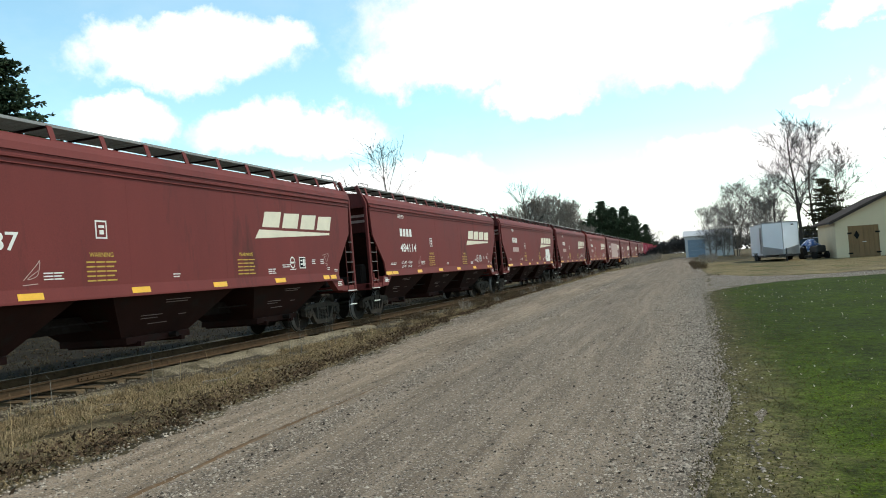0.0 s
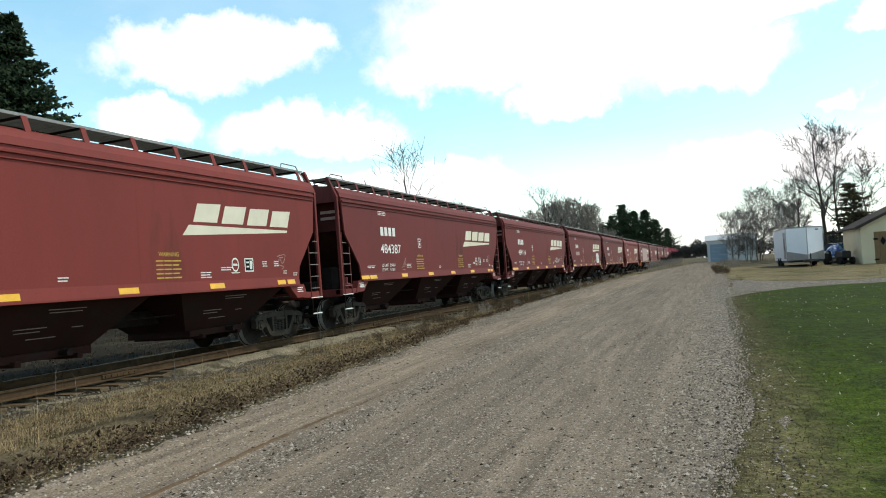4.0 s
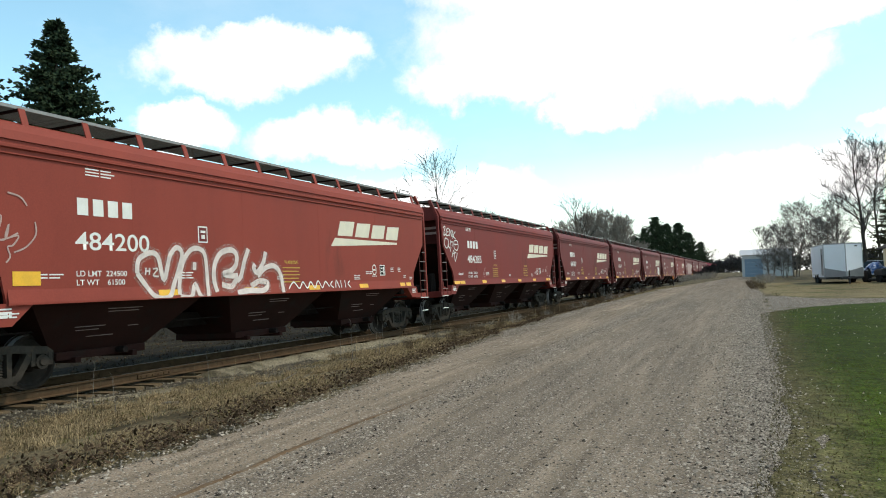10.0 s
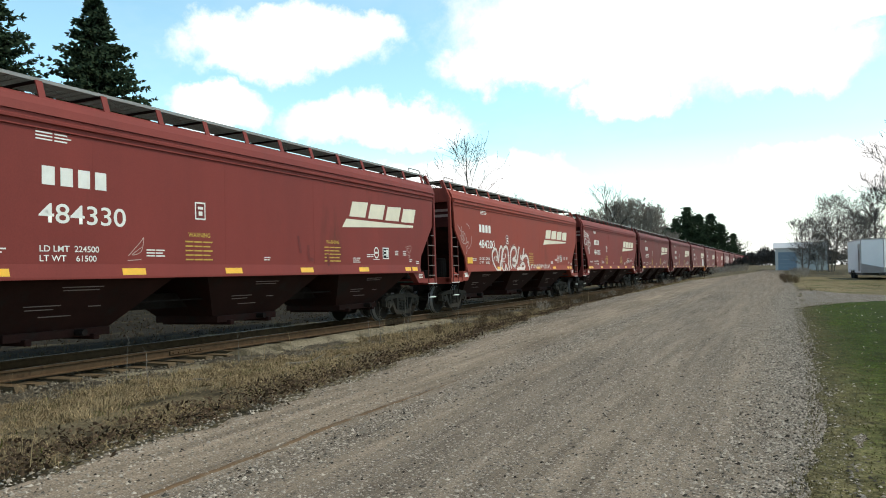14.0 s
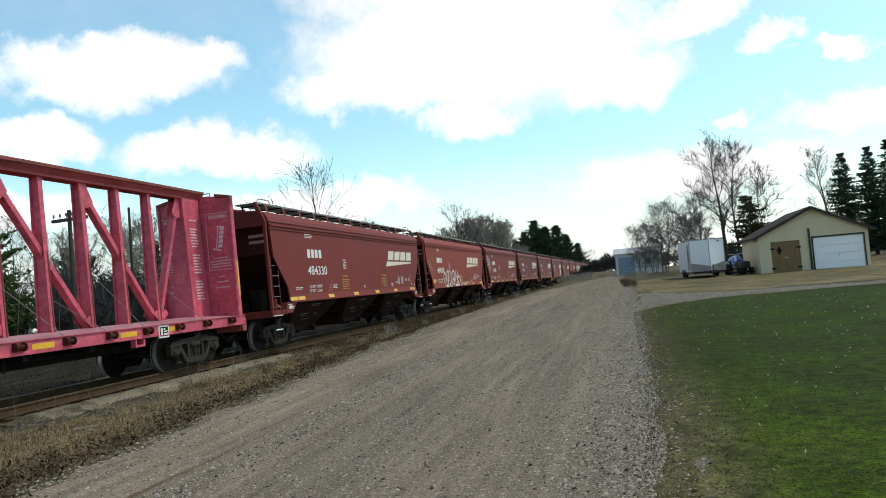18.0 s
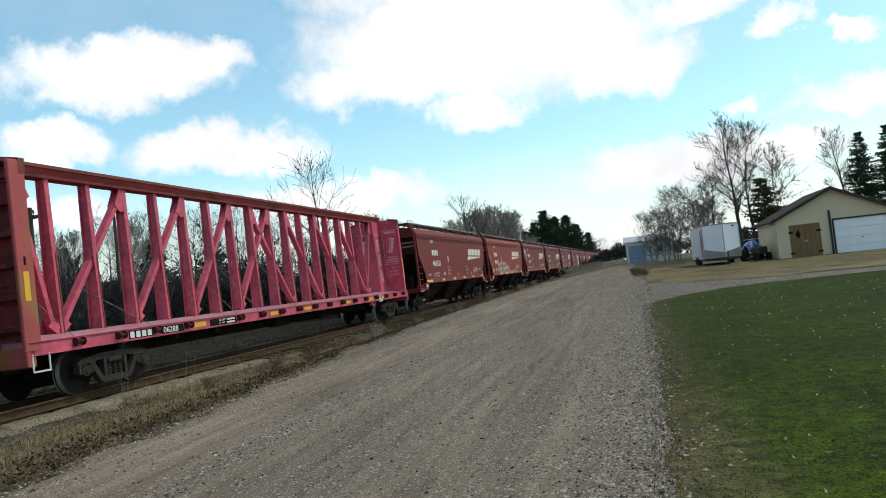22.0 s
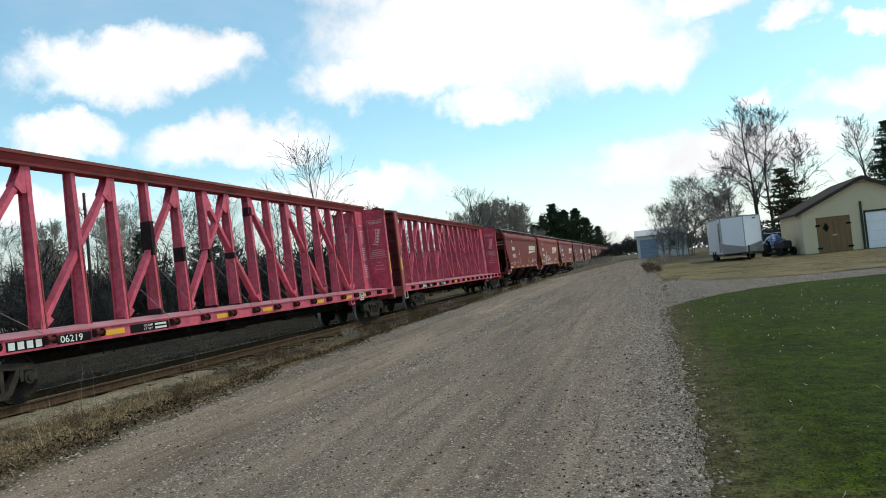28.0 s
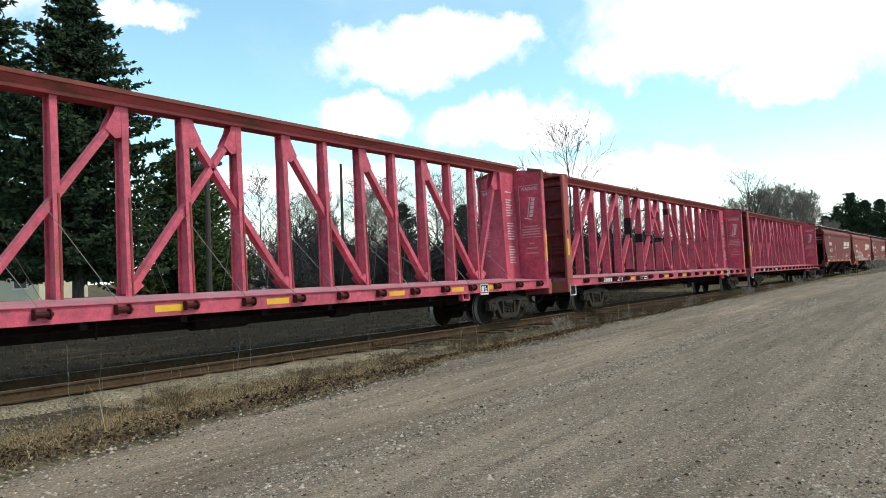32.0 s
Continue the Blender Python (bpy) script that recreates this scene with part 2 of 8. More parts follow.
M["deck_worn"] = material("deck_worn", (0.42, 0.185, 0.215), 0.6, 0, 0.3, 1.5, 50, 0.1, (0.24, 0.11, 0.12), 0.45, streak=(1, 0.3, 1))
M["chord_worn"] = material("chord_worn", (0.36, 0.066, 0.066), 0.7, 0, 0.35, 1.6, 50, 0.12, (0.17, 0.058, 0.038), 0.48, streak=(1, 0.35, 1))
# rusted pink, darkened as well to hold the shade on outer faces
M["bulk_rust_shade"] = material("bulk_rust_shade", (0.22, 0.042, 0.045), 0.8, 0, 0.35, 1.4, 50, 0.12, (0.085, 0.032, 0.026), 0.5)
M["beam_rust"] = material("beam_rust", (0.19, 0.056, 0.042), 0.8, 0, 0.35, 1.8, 50, 0.15, (0.30, 0.055, 0.06), 0.4)
M["bulk_orange"] = material("bulk_orange", (0.42, 0.090, 0.085), 0.75, 0, 0.3, 1.1, 50, 0.1, (0.33, 0.15, 0.06), 0.56, streak=(1, 1, 0.4))
# hopper end reds, darkened to hold the shade under the roof's overhang
M["end_shade"] = material("end_shade", (0.030, 0.012, 0.010), 0.9, 0, 0.4, 1.2, 40, 0.15, (0.016, 0.010, 0.009), 0.5)
M["end_shade_red"] = material("end_shade_red", (0.072, 0.021, 0.018), 0.85, 0, 0.35, 1.0, 40, 0.1, (0.055, 0.020, 0.017), 0.5, streak=(1, 1, 0.3))
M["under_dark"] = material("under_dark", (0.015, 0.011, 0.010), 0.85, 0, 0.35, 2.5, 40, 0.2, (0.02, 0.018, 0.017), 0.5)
# dirty bay paint, darkened further for the shade below the sill
M["bay_red_shaded"] = material("bay_red_shaded", (0.026, 0.0105, 0.0085), 0.85, 0, 0.3, 1.2, 40, 0.1, (0.022, 0.014, 0.012), 0.5)
M["truck_steel"] = material("truck_steel", (0.040, 0.034, 0.028), 0.86, 0.0, 0.4, 6, 60, 0.2, (0.070, 0.050, 0.034), 0.4)
M["wheel_steel"] = material("wheel_steel", (0.022, 0.018, 0.015), 0.86, 0.0, 0.3, 8, 60, 0.15, (0.022, 0.015, 0.011), 0.4)
M["wheel_tread"] = material("wheel_tread", (0.34, 0.33, 0.32), 0.4, 0.3, 0.1, 9, 60, 0.03)
M["tar"] = material("tar", (0.030, 0.020, 0.021), 0.85, 0, 0.4, 3, 60, 0.1, (0.10, 0.028, 0.035), 0.4)
M["winch_rust"] = material("winch_rust", (0.075, 0.024, 0.020), 0.86, 0, 0.35, 8, 60, 0.2, (0.03, 0.018, 0.015), 0.5)
M["cable"] = material("cable", (0.17, 0.155, 0.15), 0.6, 0.2, 0.1, 8, 60, 0.0)
M["grating"] = material("grating", (0.085, 0.098, 0.094), 0.55, 0.35, 0.3, 9, 70, 0.2)
M["rung_grey"] = material("rung_grey", (0.20, 0.17, 0.16), 0.6, 0.2, 0.2, 9, 60, 0.05)
M["pipe_grey"] = material("pipe_grey", (0.24, 0.235, 0.225), 0.5, 0.3, 0.2, 9, 60, 0.05)
M["white_paint"] = material("white_paint", (0.72, 0.72, 0.68), 0.6, 0, 0.1, 5, 60, 0.03)
M["logo_cream"] = material("logo_cream", (0.68, 0.63, 0.50), 0.6, 0, 0.1, 2, 50, 0.03)
M["yellow_tape"] = material("yellow_tape", (0.78, 0.42, 0.02), 0.4, 0, 0.12, 5, 60, 0.03)
M["yellow_text"] = material("yellow_text", (0.50, 0.33, 0.06), 0.6, 0, 0.15, 5, 60, 0.03)
M["bulk_white"] = material("bulk_white", (0.74, 0.58, 0.58), 0.7, 0, 0.25, 9, 60, 0.03)
M["faded_text"] = material("faded_text", (0.62, 0.36, 0.38), 0.7, 0, 0.2, 9, 60, 0.03)
M["faint_text"] = material("faint_text", (0.42, 0.30, 0.27), 0.7, 0, 0.2, 5, 60, 0.03)
M["bay_text"] = material("bay_text", (0.20, 0.15, 0.135), 0.8, 0, 0.3, 5, 60, 0.03)
M["black_paint"] = material("black_paint", (0.012, 0.012, 0.012), 0.86, 0, 0.2, 5, 60, 0.05)
M["spray_white"] = material("spray_white", (0.62, 0.54, 0.50), 0.7, 0, 0.25, 6, 50, 0.02)
M["spray_haze"] = material("spray_haze", (0.55, 0.42, 0.38), 0.8, 0, 0.15, 6, 50, 0.0)


def speckle(m, share, scale):
    """Let a coat show only as fine droplets."""
    nt, lk = nodes_of(m.node_tree)
    n = nt.new("ShaderNodeTexNoise")
    n.inputs["Scale"].default_value, n.inputs["Detail"].default_value = scale, 3
    r = nt.new("ShaderNodeMapRange")
    r.inputs["From Min"].default_value, r.inputs["From Max"].default_value = 0.35, 0.75
    r.inputs["To Max"].default_value = share
    lk.new(nt.new("ShaderNodeTexCoord").outputs["Object"], n.inputs["Vector"])
    lk.new(n.outputs["Fac"], r.inputs["Value"])
    lk.new(r.outputs[0], nt["Principled BSDF"].inputs["Alpha"])


speckle(M["spray_haze"], 0.5, 22.0)
M["rail_rust"] = material("rail_rust", (0.078, 0.048, 0.027), 0.9, 0.0, 0.3, 5, 60, 0.15, (0.036, 0.022, 0.014), 0.42)
M["rail_head"] = material("rail_head", (0.24, 0.20, 0.165), 0.5, 0.4, 0.15, 5, 60, 0.03)
M["tie_wood"] = material("tie_wood", (0.120, 0.084, 0.050), 0.9, 0, 0.4, 4, 60, 0.4, (0.045, 0.037, 0.025), 0.55, streak=(0.6, 4, 4))
M["ballast"] = material("ballast", (0.056, 0.047, 0.035), 0.95, 0, 0.45, 1.2, 32, 0.7, (0.034, 0.029, 0.021), 0.5, dist=0.03, grain=(26, 0.35, 1.9))
M["shoulder"] = material("shoulder", (0.185, 0.158, 0.112), 0.96, 0, 0.4, 1.2, 40, 0.6, (0.072, 0.062, 0.040), 0.52, dist=0.02, grain=(30, 0.35, 1.7))
M["dry_soil"] = material("dry_soil", (0.112, 0.092, 0.056), 0.97, 0, 0.40, 0.55, 26, 0.5, (0.036, 0.030, 0.018), 0.58, dist=0.03, grain=(24, 0.45, 1.7))

# brown leafy soil, its colour also deepened for the shade behind the train
M["leaf_soil_shaded"] = material("leaf_soil_shaded", (0.017, 0.015, 0.011), 0.97, 0, 0.45, 0.8, 22, 0.6, (0.066, 0.056, 0.036), 0.46, dist=0.04, streak=(1.2, 0.28, 1), grain=(14, 0.35, 1.9))


def gravel_material(name, soil, soil2, stone_low, stone_high, share):
    """Packed soil with stones of two sizes set in it, thicker in bands along the road."""
    m = material(name, soil, 0.95, 0, 0.32, 0.5, 60, 0.5, soil2, 0.5, streak=(1.8, 0.22, 1), dist=0.01, grain=(62, 0.58, 1.45))
    nt, lk = nodes_of(m.node_tree)
    b = nt["Principled BSDF"]
    under = b.inputs["Base Color"].links[0].from_socket
    tc = nt.new("ShaderNodeTexCoord")
    band = nt.new("ShaderNodeTexNoise")
    mp = nt.new("ShaderNodeMapping")
    mp.inputs["Scale"].default_value = (1.7, 0.09, 1)
    lk.new(tc.outputs["Object"], mp.inputs["Vector"])
    band.inputs["Scale"].default_value, band.inputs["Detail"].default_value = 1.0, 3
    lk.new(mp.outputs[0], band.inputs["Vector"])
    # wheel paths are worn smooth and tan; loose stones gather between them and at the rims
    sx = nt.new("ShaderNodeSeparateXYZ")
    lk.new(tc.outputs["Object"], sx.inputs[0])
    wob = nt.new("ShaderNodeMath")
    wob.operation = "MULTIPLY_ADD"
    lk.new(band.outputs["Fac"], wob.inputs[0])
    wob.inputs[1].default_value = 0.35
    lk.new(sx.outputs["X"], wob.inputs[2])
    across = nt.new("ShaderNodeMapRange")
    across.inputs["From Min"].default_value, across.inputs["From Max"].default_value = -6.6, 1.0
    lk.new(wob.outputs[0], across.inputs["Value"])
    lanes = nt.new("ShaderNodeValToRGB")
    el = lanes.color_ramp.elements
    el[0].position, el[0].color = 0.0, (0.6, 0.6, 0.6, 1)
    el[1].position, el[1].color = 1.0, (1, 1, 1, 1)
    for pos, v in ((0.10, 0.62), (0.17, 0.22), (0.33, 0.15), (0.385, 0.62), (0.43, 0.58), (0.455, 0.26), (0.50, 0.55), (0.60, 0.58), (0.68, 0.40), (0.75, 0.52), (0.82, 0.42), (0.90, 0.85)):
        e = el.new(pos)
        e.color = (v, v, v, 1)
    lk.new(across.outputs[0], lanes.inputs[0])
    grey = nt.new("ShaderNodeMix")
    grey.data_type = "RGBA"
    lk.new(lanes.outputs[0], grey.inputs[0])
    lk.new(under, grey.inputs[6])
    grey.inputs[7].default_value = (0.142, 0.117, 0.093, 1)
    # fine wheel-drawn streaks along the road
    mq = nt.new("ShaderNodeMapping")
    mq.inputs["Scale"].default_value = (6.5, 0.30, 1)
    lk.new(tc.outputs["Object"], mq.inputs["Vector"])
    fine_n = nt.new("ShaderNodeTexNoise")
    fine_n.inputs["Scale"].default_value, fine_n.inputs["Detail"].default_value, fine_n.inputs["Roughness"].default_value = 1.0, 6, 0.6
    lk.new(mq.outputs[0], fine_n.inputs["Vector"])
    drawn = nt.new("ShaderNodeMapRange")
    drawn.inputs["From Min"].default_value, drawn.inputs["From Max"].default_value = 0.33, 0.67
    drawn.inputs["To Min"].default_value, drawn.inputs["To Max"].default_value = 0.70, 1.28
    lk.new(fine_n.outputs["Fac"], drawn.inputs["Value"])
    tone = nt.new("ShaderNodeVectorMath")
    tone.operation = "SCALE"
    lk.new(grey.outputs[2], tone.inputs[0])
    lk.new(drawn.outputs[0], tone.inputs["Scale"])
    under = tone.outputs[0]
    thick = nt.new("ShaderNodeMath")
    thick.operation = "MULTIPLY_ADD"
    lk.new(lanes.outputs[0], thick.inputs[0])
    thick.inputs[1].default_value, thick.inputs[2].default_value = 0.75, 0.06
    colour, heights = under, []
    for scale, part_of in ((34.0, share * 0.8), (70.0, share * 1.2)):
        v = nt.new("ShaderNodeTexVoronoi")
        v.inputs["Scale"].default_value = scale
        lk.new(tc.outputs["Object"], v.inputs["Vector"])
        sep = nt.new("ShaderNodeSeparateColor")
        lk.new(v.outputs["Color"], sep.inputs[0])
        thr = nt.new("ShaderNodeMath")
        thr.operation = "MULTIPLY"
        lk.new(thick.outputs[0], thr.inputs[0])
        thr.inputs[1].default_value = part_of * 1.5
        less = nt.new("ShaderNodeMath")
        less.operation = "LESS_THAN"
        lk.new(sep.outputs[0], less.inputs[0])
        lk.new(thr.outputs[0], less.inputs[1])
        inner = nt.new("ShaderNodeMapRange")
        inner.inputs["From Min"].default_value, inner.inputs["From Max"].default_value = 0.55, 0.35
        lk.new(v.outputs["Distance"], inner.inputs["Value"])
        fac = nt.new("ShaderNodeMath")
        fac.operation = "MULTIPLY"
        lk.new(less.outputs[0], fac.inputs[0])
        lk.new(inner.outputs[0], fac.inputs[1])
        stone = nt.new("ShaderNodeMix")
        stone.data_type = "RGBA"
        lk.new(sep.outputs[1], stone.inputs[0])
        stone.inputs[6].default_value, stone.inputs[7].default_value = (*stone_low, 1), (*stone_high, 1)
        mx = nt.new("ShaderNodeMix")
        mx.data_type = "RGBA"
        lk.new(fac.outputs[0], mx.inputs[0])
        lk.new(colour, mx.inputs[6])
        lk.new(stone.outputs[2], mx.inputs[7])
        colour = mx.outputs[2]
        heights.append(fac.outputs[0])
    lk.new(colour, b.inputs["Base Color"])
    add = nt.new("ShaderNodeMath")
    add.operation = "ADD"
    lk.new(heights[0], add.inputs[0])
    lk.new(heights[1], add.inputs[1])
    bp = nt.new("ShaderNodeBump")
    bp.inputs["Strength"].default_value, bp.inputs["Distance"].default_value = 0.8, 0.012
    lk.new(add.outputs[0], bp.inputs["Height"])
    lk.new(b.inputs["Normal"].links[0].from_socket, bp.inputs["Normal"])
    lk.new(bp.outputs[0], b.inputs["Normal"])
    return m


M["gravel"] = gravel_material("gravel", (0.252, 0.200, 0.148), (0.160, 0.124, 0.090), (0.035, 0.031, 0.027), (0.48, 0.42, 0.355), 0.55)
M["drive_gravel"] = gravel_material("drive_gravel", (0.30, 0.255, 0.205), (0.22, 0.19, 0.155), (0.06, 0.055, 0.05), (0.52, 0.48, 0.43), 0.40)
M["rut_soil"] = material("rut_soil", (0.135, 0.088, 0.052), 0.95, 0, 0.4, 2.0, 45, 0.4, (0.17, 0.135, 0.10), 0.5, dist=0.01)
M["lawn_dry"] = material("lawn_dry", (0.165, 0.132, 0.072), 0.97, 0, 0.45, 0.35, 45, 0.5, (0.056, 0.066, 0.018), 0.50, dist=0.02, grain=(17, 0.6, 1.4))


def lawn_material():
    """Green turf that turns dry and yellow towards the road's edge."""
    m = material("lawn", (0.046, 0.074, 0.003), 0.97, 0, 0.55, 0.7, 30, 0.8, (0.048, 0.056, 0.012), 0.36, dist=0.03, grain=(48, 0.45, 1.55))
    nt, lk = nodes_of(m.node_tree)
    b = nt["Principled BSDF"]
    green = b.inputs["Base Color"].links[0].from_socket
    tc = nt.new("ShaderNodeTexCoord")
    sep = nt.new("ShaderNodeSeparateXYZ")
    lk.new(tc.outputs["Object"], sep.inputs[0])
    n1 = nt.new("ShaderNodeTexNoise")
    n1.inputs["Scale"].default_value, n1.inputs["Detail"].default_value, n1.inputs["Roughness"].default_value = 1.1, 7, 0.68
    lk.new(tc.outputs["Object"], n1.inputs["Vector"])
    way = nt.new("ShaderNodeMath")
    way.operation = "MULTIPLY_ADD"
    lk.new(n1.outputs["Fac"], way.inputs[0])
    way.inputs[1].default_value = 1.3
    lk.new(sep.outputs["X"], way.inputs[2])
    edge = nt.new("ShaderNodeMapRange")
    edge.interpolation_type = "SMOOTHSTEP"
    edge.inputs["From Min"].default_value, edge.inputs["From Max"].default_value = 0.90, 1.80
    lk.new(way.outputs[0], edge.inputs["Value"])
    dry = nt.new("ShaderNodeValToRGB")
    dry.color_ramp.elements[0].position, dry.color_ramp.elements[1].position = 0.3, 0.72
    dry.color_ramp.elements[0].color, dry.color_ramp.elements[1].color = (0.052, 0.050, 0.020, 1), (0.21, 0.175, 0.090, 1)
    n2 = nt.new("ShaderNodeTexNoise")
    n2.inputs["Scale"].default_value, n2.inputs["Detail"].default_value = 40.0, 4
    lk.new(tc.outputs["Object"], n2.inputs["Vector"])
    lk.new(n2.outputs["Fac"], dry.inputs[0])
    mx = nt.new("ShaderNodeMix")
    mx.data_type = "RGBA"
    lk.new(edge.outputs[0], mx.inputs[0])
    lk.new(dry.outputs[0], mx.inputs[6])
    lk.new(green, mx.inputs[7])
    # thin, yellowed patches a stride wide
    n4 = nt.new("ShaderNodeTexNoise")
    n4.inputs["Scale"].default_value, n4.inputs["Detail"].default_value, n4.inputs["Roughness"].default_value = 0.75, 7, 0.7
    lk.new(tc.outputs["Object"], n4.inputs["Vector"])
    worn = nt.new("ShaderNodeMapRange")
    worn.inputs["From Min"].default_value, worn.inputs["From Max"].default_value = 0.50, 0.68
    worn.inputs["To Max"].default_value = 0.5
    lk.new(n4.outputs["Fac"], worn.inputs["Value"])
    thin = nt.new("ShaderNodeMix")
    thin.data_type = "RGBA"
    # drier at its near end
    dryness = nt.new("ShaderNodeMapRange")
    dryness.inputs["From Min"].default_value, dryness.inputs["From Max"].default_value = 6.0, 13.0
    dryness.inputs["To Min"].default_value, dryness.inputs["To Max"].default_value = 1.0, 0.35
    lk.new(sep.outputs["Y"], dryness.inputs["Value"])
    both = nt.new("ShaderNodeMath")
    both.operation = "MULTIPLY"
    lk.new(worn.outputs[0], both.inputs[0])
    lk.new(dryness.outputs[0], both.inputs[1])
    lk.new(both.outputs[0], thin.inputs[0])
    lk.new(mx.outputs[2], thin.inputs[6])
    thin.inputs[7].default_value = (0.064, 0.075, 0.022, 1)
    mx = thin
    # tufts and worn spots a hand wide
    n3 = nt.new("ShaderNodeTexNoise")
    n3.inputs["Scale"].default_value, n3.inputs["Detail"].default_value, n3.inputs["Roughness"].default_value = 6.0, 7, 0.74
    lk.new(tc.outputs["Object"], n3.inputs["Vector"])
    tuft = nt.new("ShaderNodeMapRange")
    tuft.inputs["From Min"].default_value, tuft.inputs["From Max"].default_value = 0.36, 0.66
    tuft.inputs["To Min"].default_value, tuft.inputs["To Max"].default_value = 0.35, 1.5
    lk.new(n3.outputs["Fac"], tuft.inputs["Value"])
    sc = nt.new("ShaderNodeVectorMath")
    sc.operation = "SCALE"
    lush = nt.new("ShaderNodeMapRange")
    lush.inputs["From Min"].default_value, lush.inputs["From Max"].default_value = 7.0, 13.0
    lush.inputs["To Min"].default_value, lush.inputs["To Max"].default_value = 1.0, 0.68
    lk.new(sep.outputs["Y"], lush.inputs["Value"])
    deep = nt.new("ShaderNodeMath")
    deep.operation = "MULTIPLY"
    lk.new(tuft.outputs[0], deep.inputs[0])
    lk.new(lush.outputs[0], deep.inputs[1])
    lk.new(mx.outputs[2], sc.inputs[0])
    lk.new(deep.outputs[0], sc.inputs["Scale"])
    lk.new(sc.outputs[0], b.inputs["Base Color"])
    return m


M["lawn"] = lawn_material()


# ---- mesh helpers ----
def link(name, bm, mat, parent=None, label="", smooth=False):
    me = bpy.data.meshes.new(name)
    bm.to_mesh(me)
    bm.free()
    if smooth:
        for p in me.polygons:
            p.use_smooth = True
    for x in mat if isinstance(mat, (list, tuple)) else (mat,):
        me.materials.append(x)
    ob = new(name, me)
    if parent is not None:
        ob.parent = parent
    if label:
        ob["label"] = label
    return ob


def part(name, bm, mat, parent, label="", smooth=False):
    return link(name, bm, mat, parent, label, smooth)


def raw(name, verts, faces, mat, parent=None, smooth=False):
    me = bpy.data.meshes.new(name)
    me.from_pydata(verts, [], faces)
    me.update()
    for x in mat if isinstance(mat, (list, tuple)) else (mat,):
        me.materials.append(x)
    if smooth:
        me.polygons.foreach_set("use_smooth", [True] * len(me.polygons))
    ob = new(name, me)
    if parent is not None:
        ob.parent = parent
    return ob


def thing(name, m, label, category, group="", kind=""):
    ob = new(name)
    ob.matrix_basis = m
    return tagged(ob, label, category, group, kind)


def box(bm, x0, x1, y0, y1, z0, z1, bevel=0.0):
    vs = [bm.verts.new((x, y, z)) for x in (x0, x1) for y in (y0, y1) for z in (z0, z1)]
    fs = [bm.faces.new([vs[i] for i in f]) for f in ((0, 1, 3, 2), (4, 6, 7, 5), (0, 4, 5, 1), (2, 3, 7, 6), (0, 2, 6, 4), (1, 5, 7, 3))]
    if bevel:
        es = list({e for f in fs for e in f.edges})
        bmesh.ops.bevel(bm, geom=es, offset=bevel, segments=1, affect="EDGES")
    return bm


def boxes(*args, bevel=0.0):
    bm = bmesh.new()
    for a in args:
        box(bm, *a, bevel=bevel)
    return bm


def prism(bm, pts, a0, a1, axis="x"):
    """A polygon in the plane across the axis, drawn out from a0 to a1."""
    def at(p, a):
        return {"x": (a, p[0], p[1]), "y": (p[0], a, p[1]), "z": (p[0], p[1], a)}[axis]
    lo = [bm.verts.new(at(p, a0)) for p in pts]
    hi = [bm.verts.new(at(p, a1)) for p in pts]
    n = len(pts)
    fs = [bm.faces.new(lo[::-1]), bm.faces.new(hi)]
    for i in range(n):
        fs.append(bm.faces.new((lo[i], lo[(i + 1) % n], hi[(i + 1) % n], hi[i])))
    bmesh.ops.recalc_face_normals(bm, faces=fs)
    return bm


def frustum(bm, lo, hi):
    """Two rectangles (x0, x1, y0, y1, z) joined."""
    vs = [bm.verts.new((x, y, z)) for x0, x1, y0, y1, z in (lo, hi) for x, y in ((x0, y0), (x1, y0), (x1, y1), (x0, y1))]
    fs = [bm.faces.new([vs[i] for i in f]) for f in ((3, 2, 1, 0), (4, 5, 6, 7), (0, 1, 5, 4), (1, 2, 6, 5), (2, 3, 7, 6), (3, 0, 4, 7))]
    return bm


def rod(bm, a, b, r, r2=None, n=6, caps=True):
    a, b = Vector(a), Vector(b)
    r2 = r if r2 is None else r2
    q = (b - a).to_track_quat("Z", "Y")
    lo, hi = [], []
    for i in range(n):
        v = Vector((math.cos(2 * math.pi * i / n), math.sin(2 * math.pi * i / n), 0))
        lo.append(bm.verts.new(a + q @ (v * r)))
        hi.append(bm.verts.new(b + q @ (v * r2)))
    for i in range(n):
        bm.faces.new((lo[i], lo[(i + 1) % n], hi[(i + 1) % n], hi[i]))
    if caps:
        bm.faces.new(lo[::-1])
        bm.faces.new(hi)
    return bm


def rods(pairs, r, n=6):
    bm = bmesh.new()
    for a, b in pairs:
        rod(bm, a, b, r, n=n)
    return bm


def plank(bm, a, b, w, d, up=(1, 0, 0)):
    """A bar of section w by d from a to b; d lies along up."""
    a, b, up = Vector(a), Vector(b), Vector(up)
    along = (b - a).normalized()
    side = along.cross(up).normalized()
    up = side.cross(along).normalized()
    vs = [bm.verts.new(p + side * (i * w / 2) + up * (j * d / 2)) for p in (a, b) for i, j in ((-1, -1), (1, -1), (1, 1), (-1, 1))]
    for f in ((3, 2, 1, 0), (4, 5, 6, 7), (0, 1, 5, 4), (1, 2, 6, 5), (2, 3, 7, 6), (3, 0, 4, 7)):
        bm.faces.new([vs[i] for i in f])
    return bm


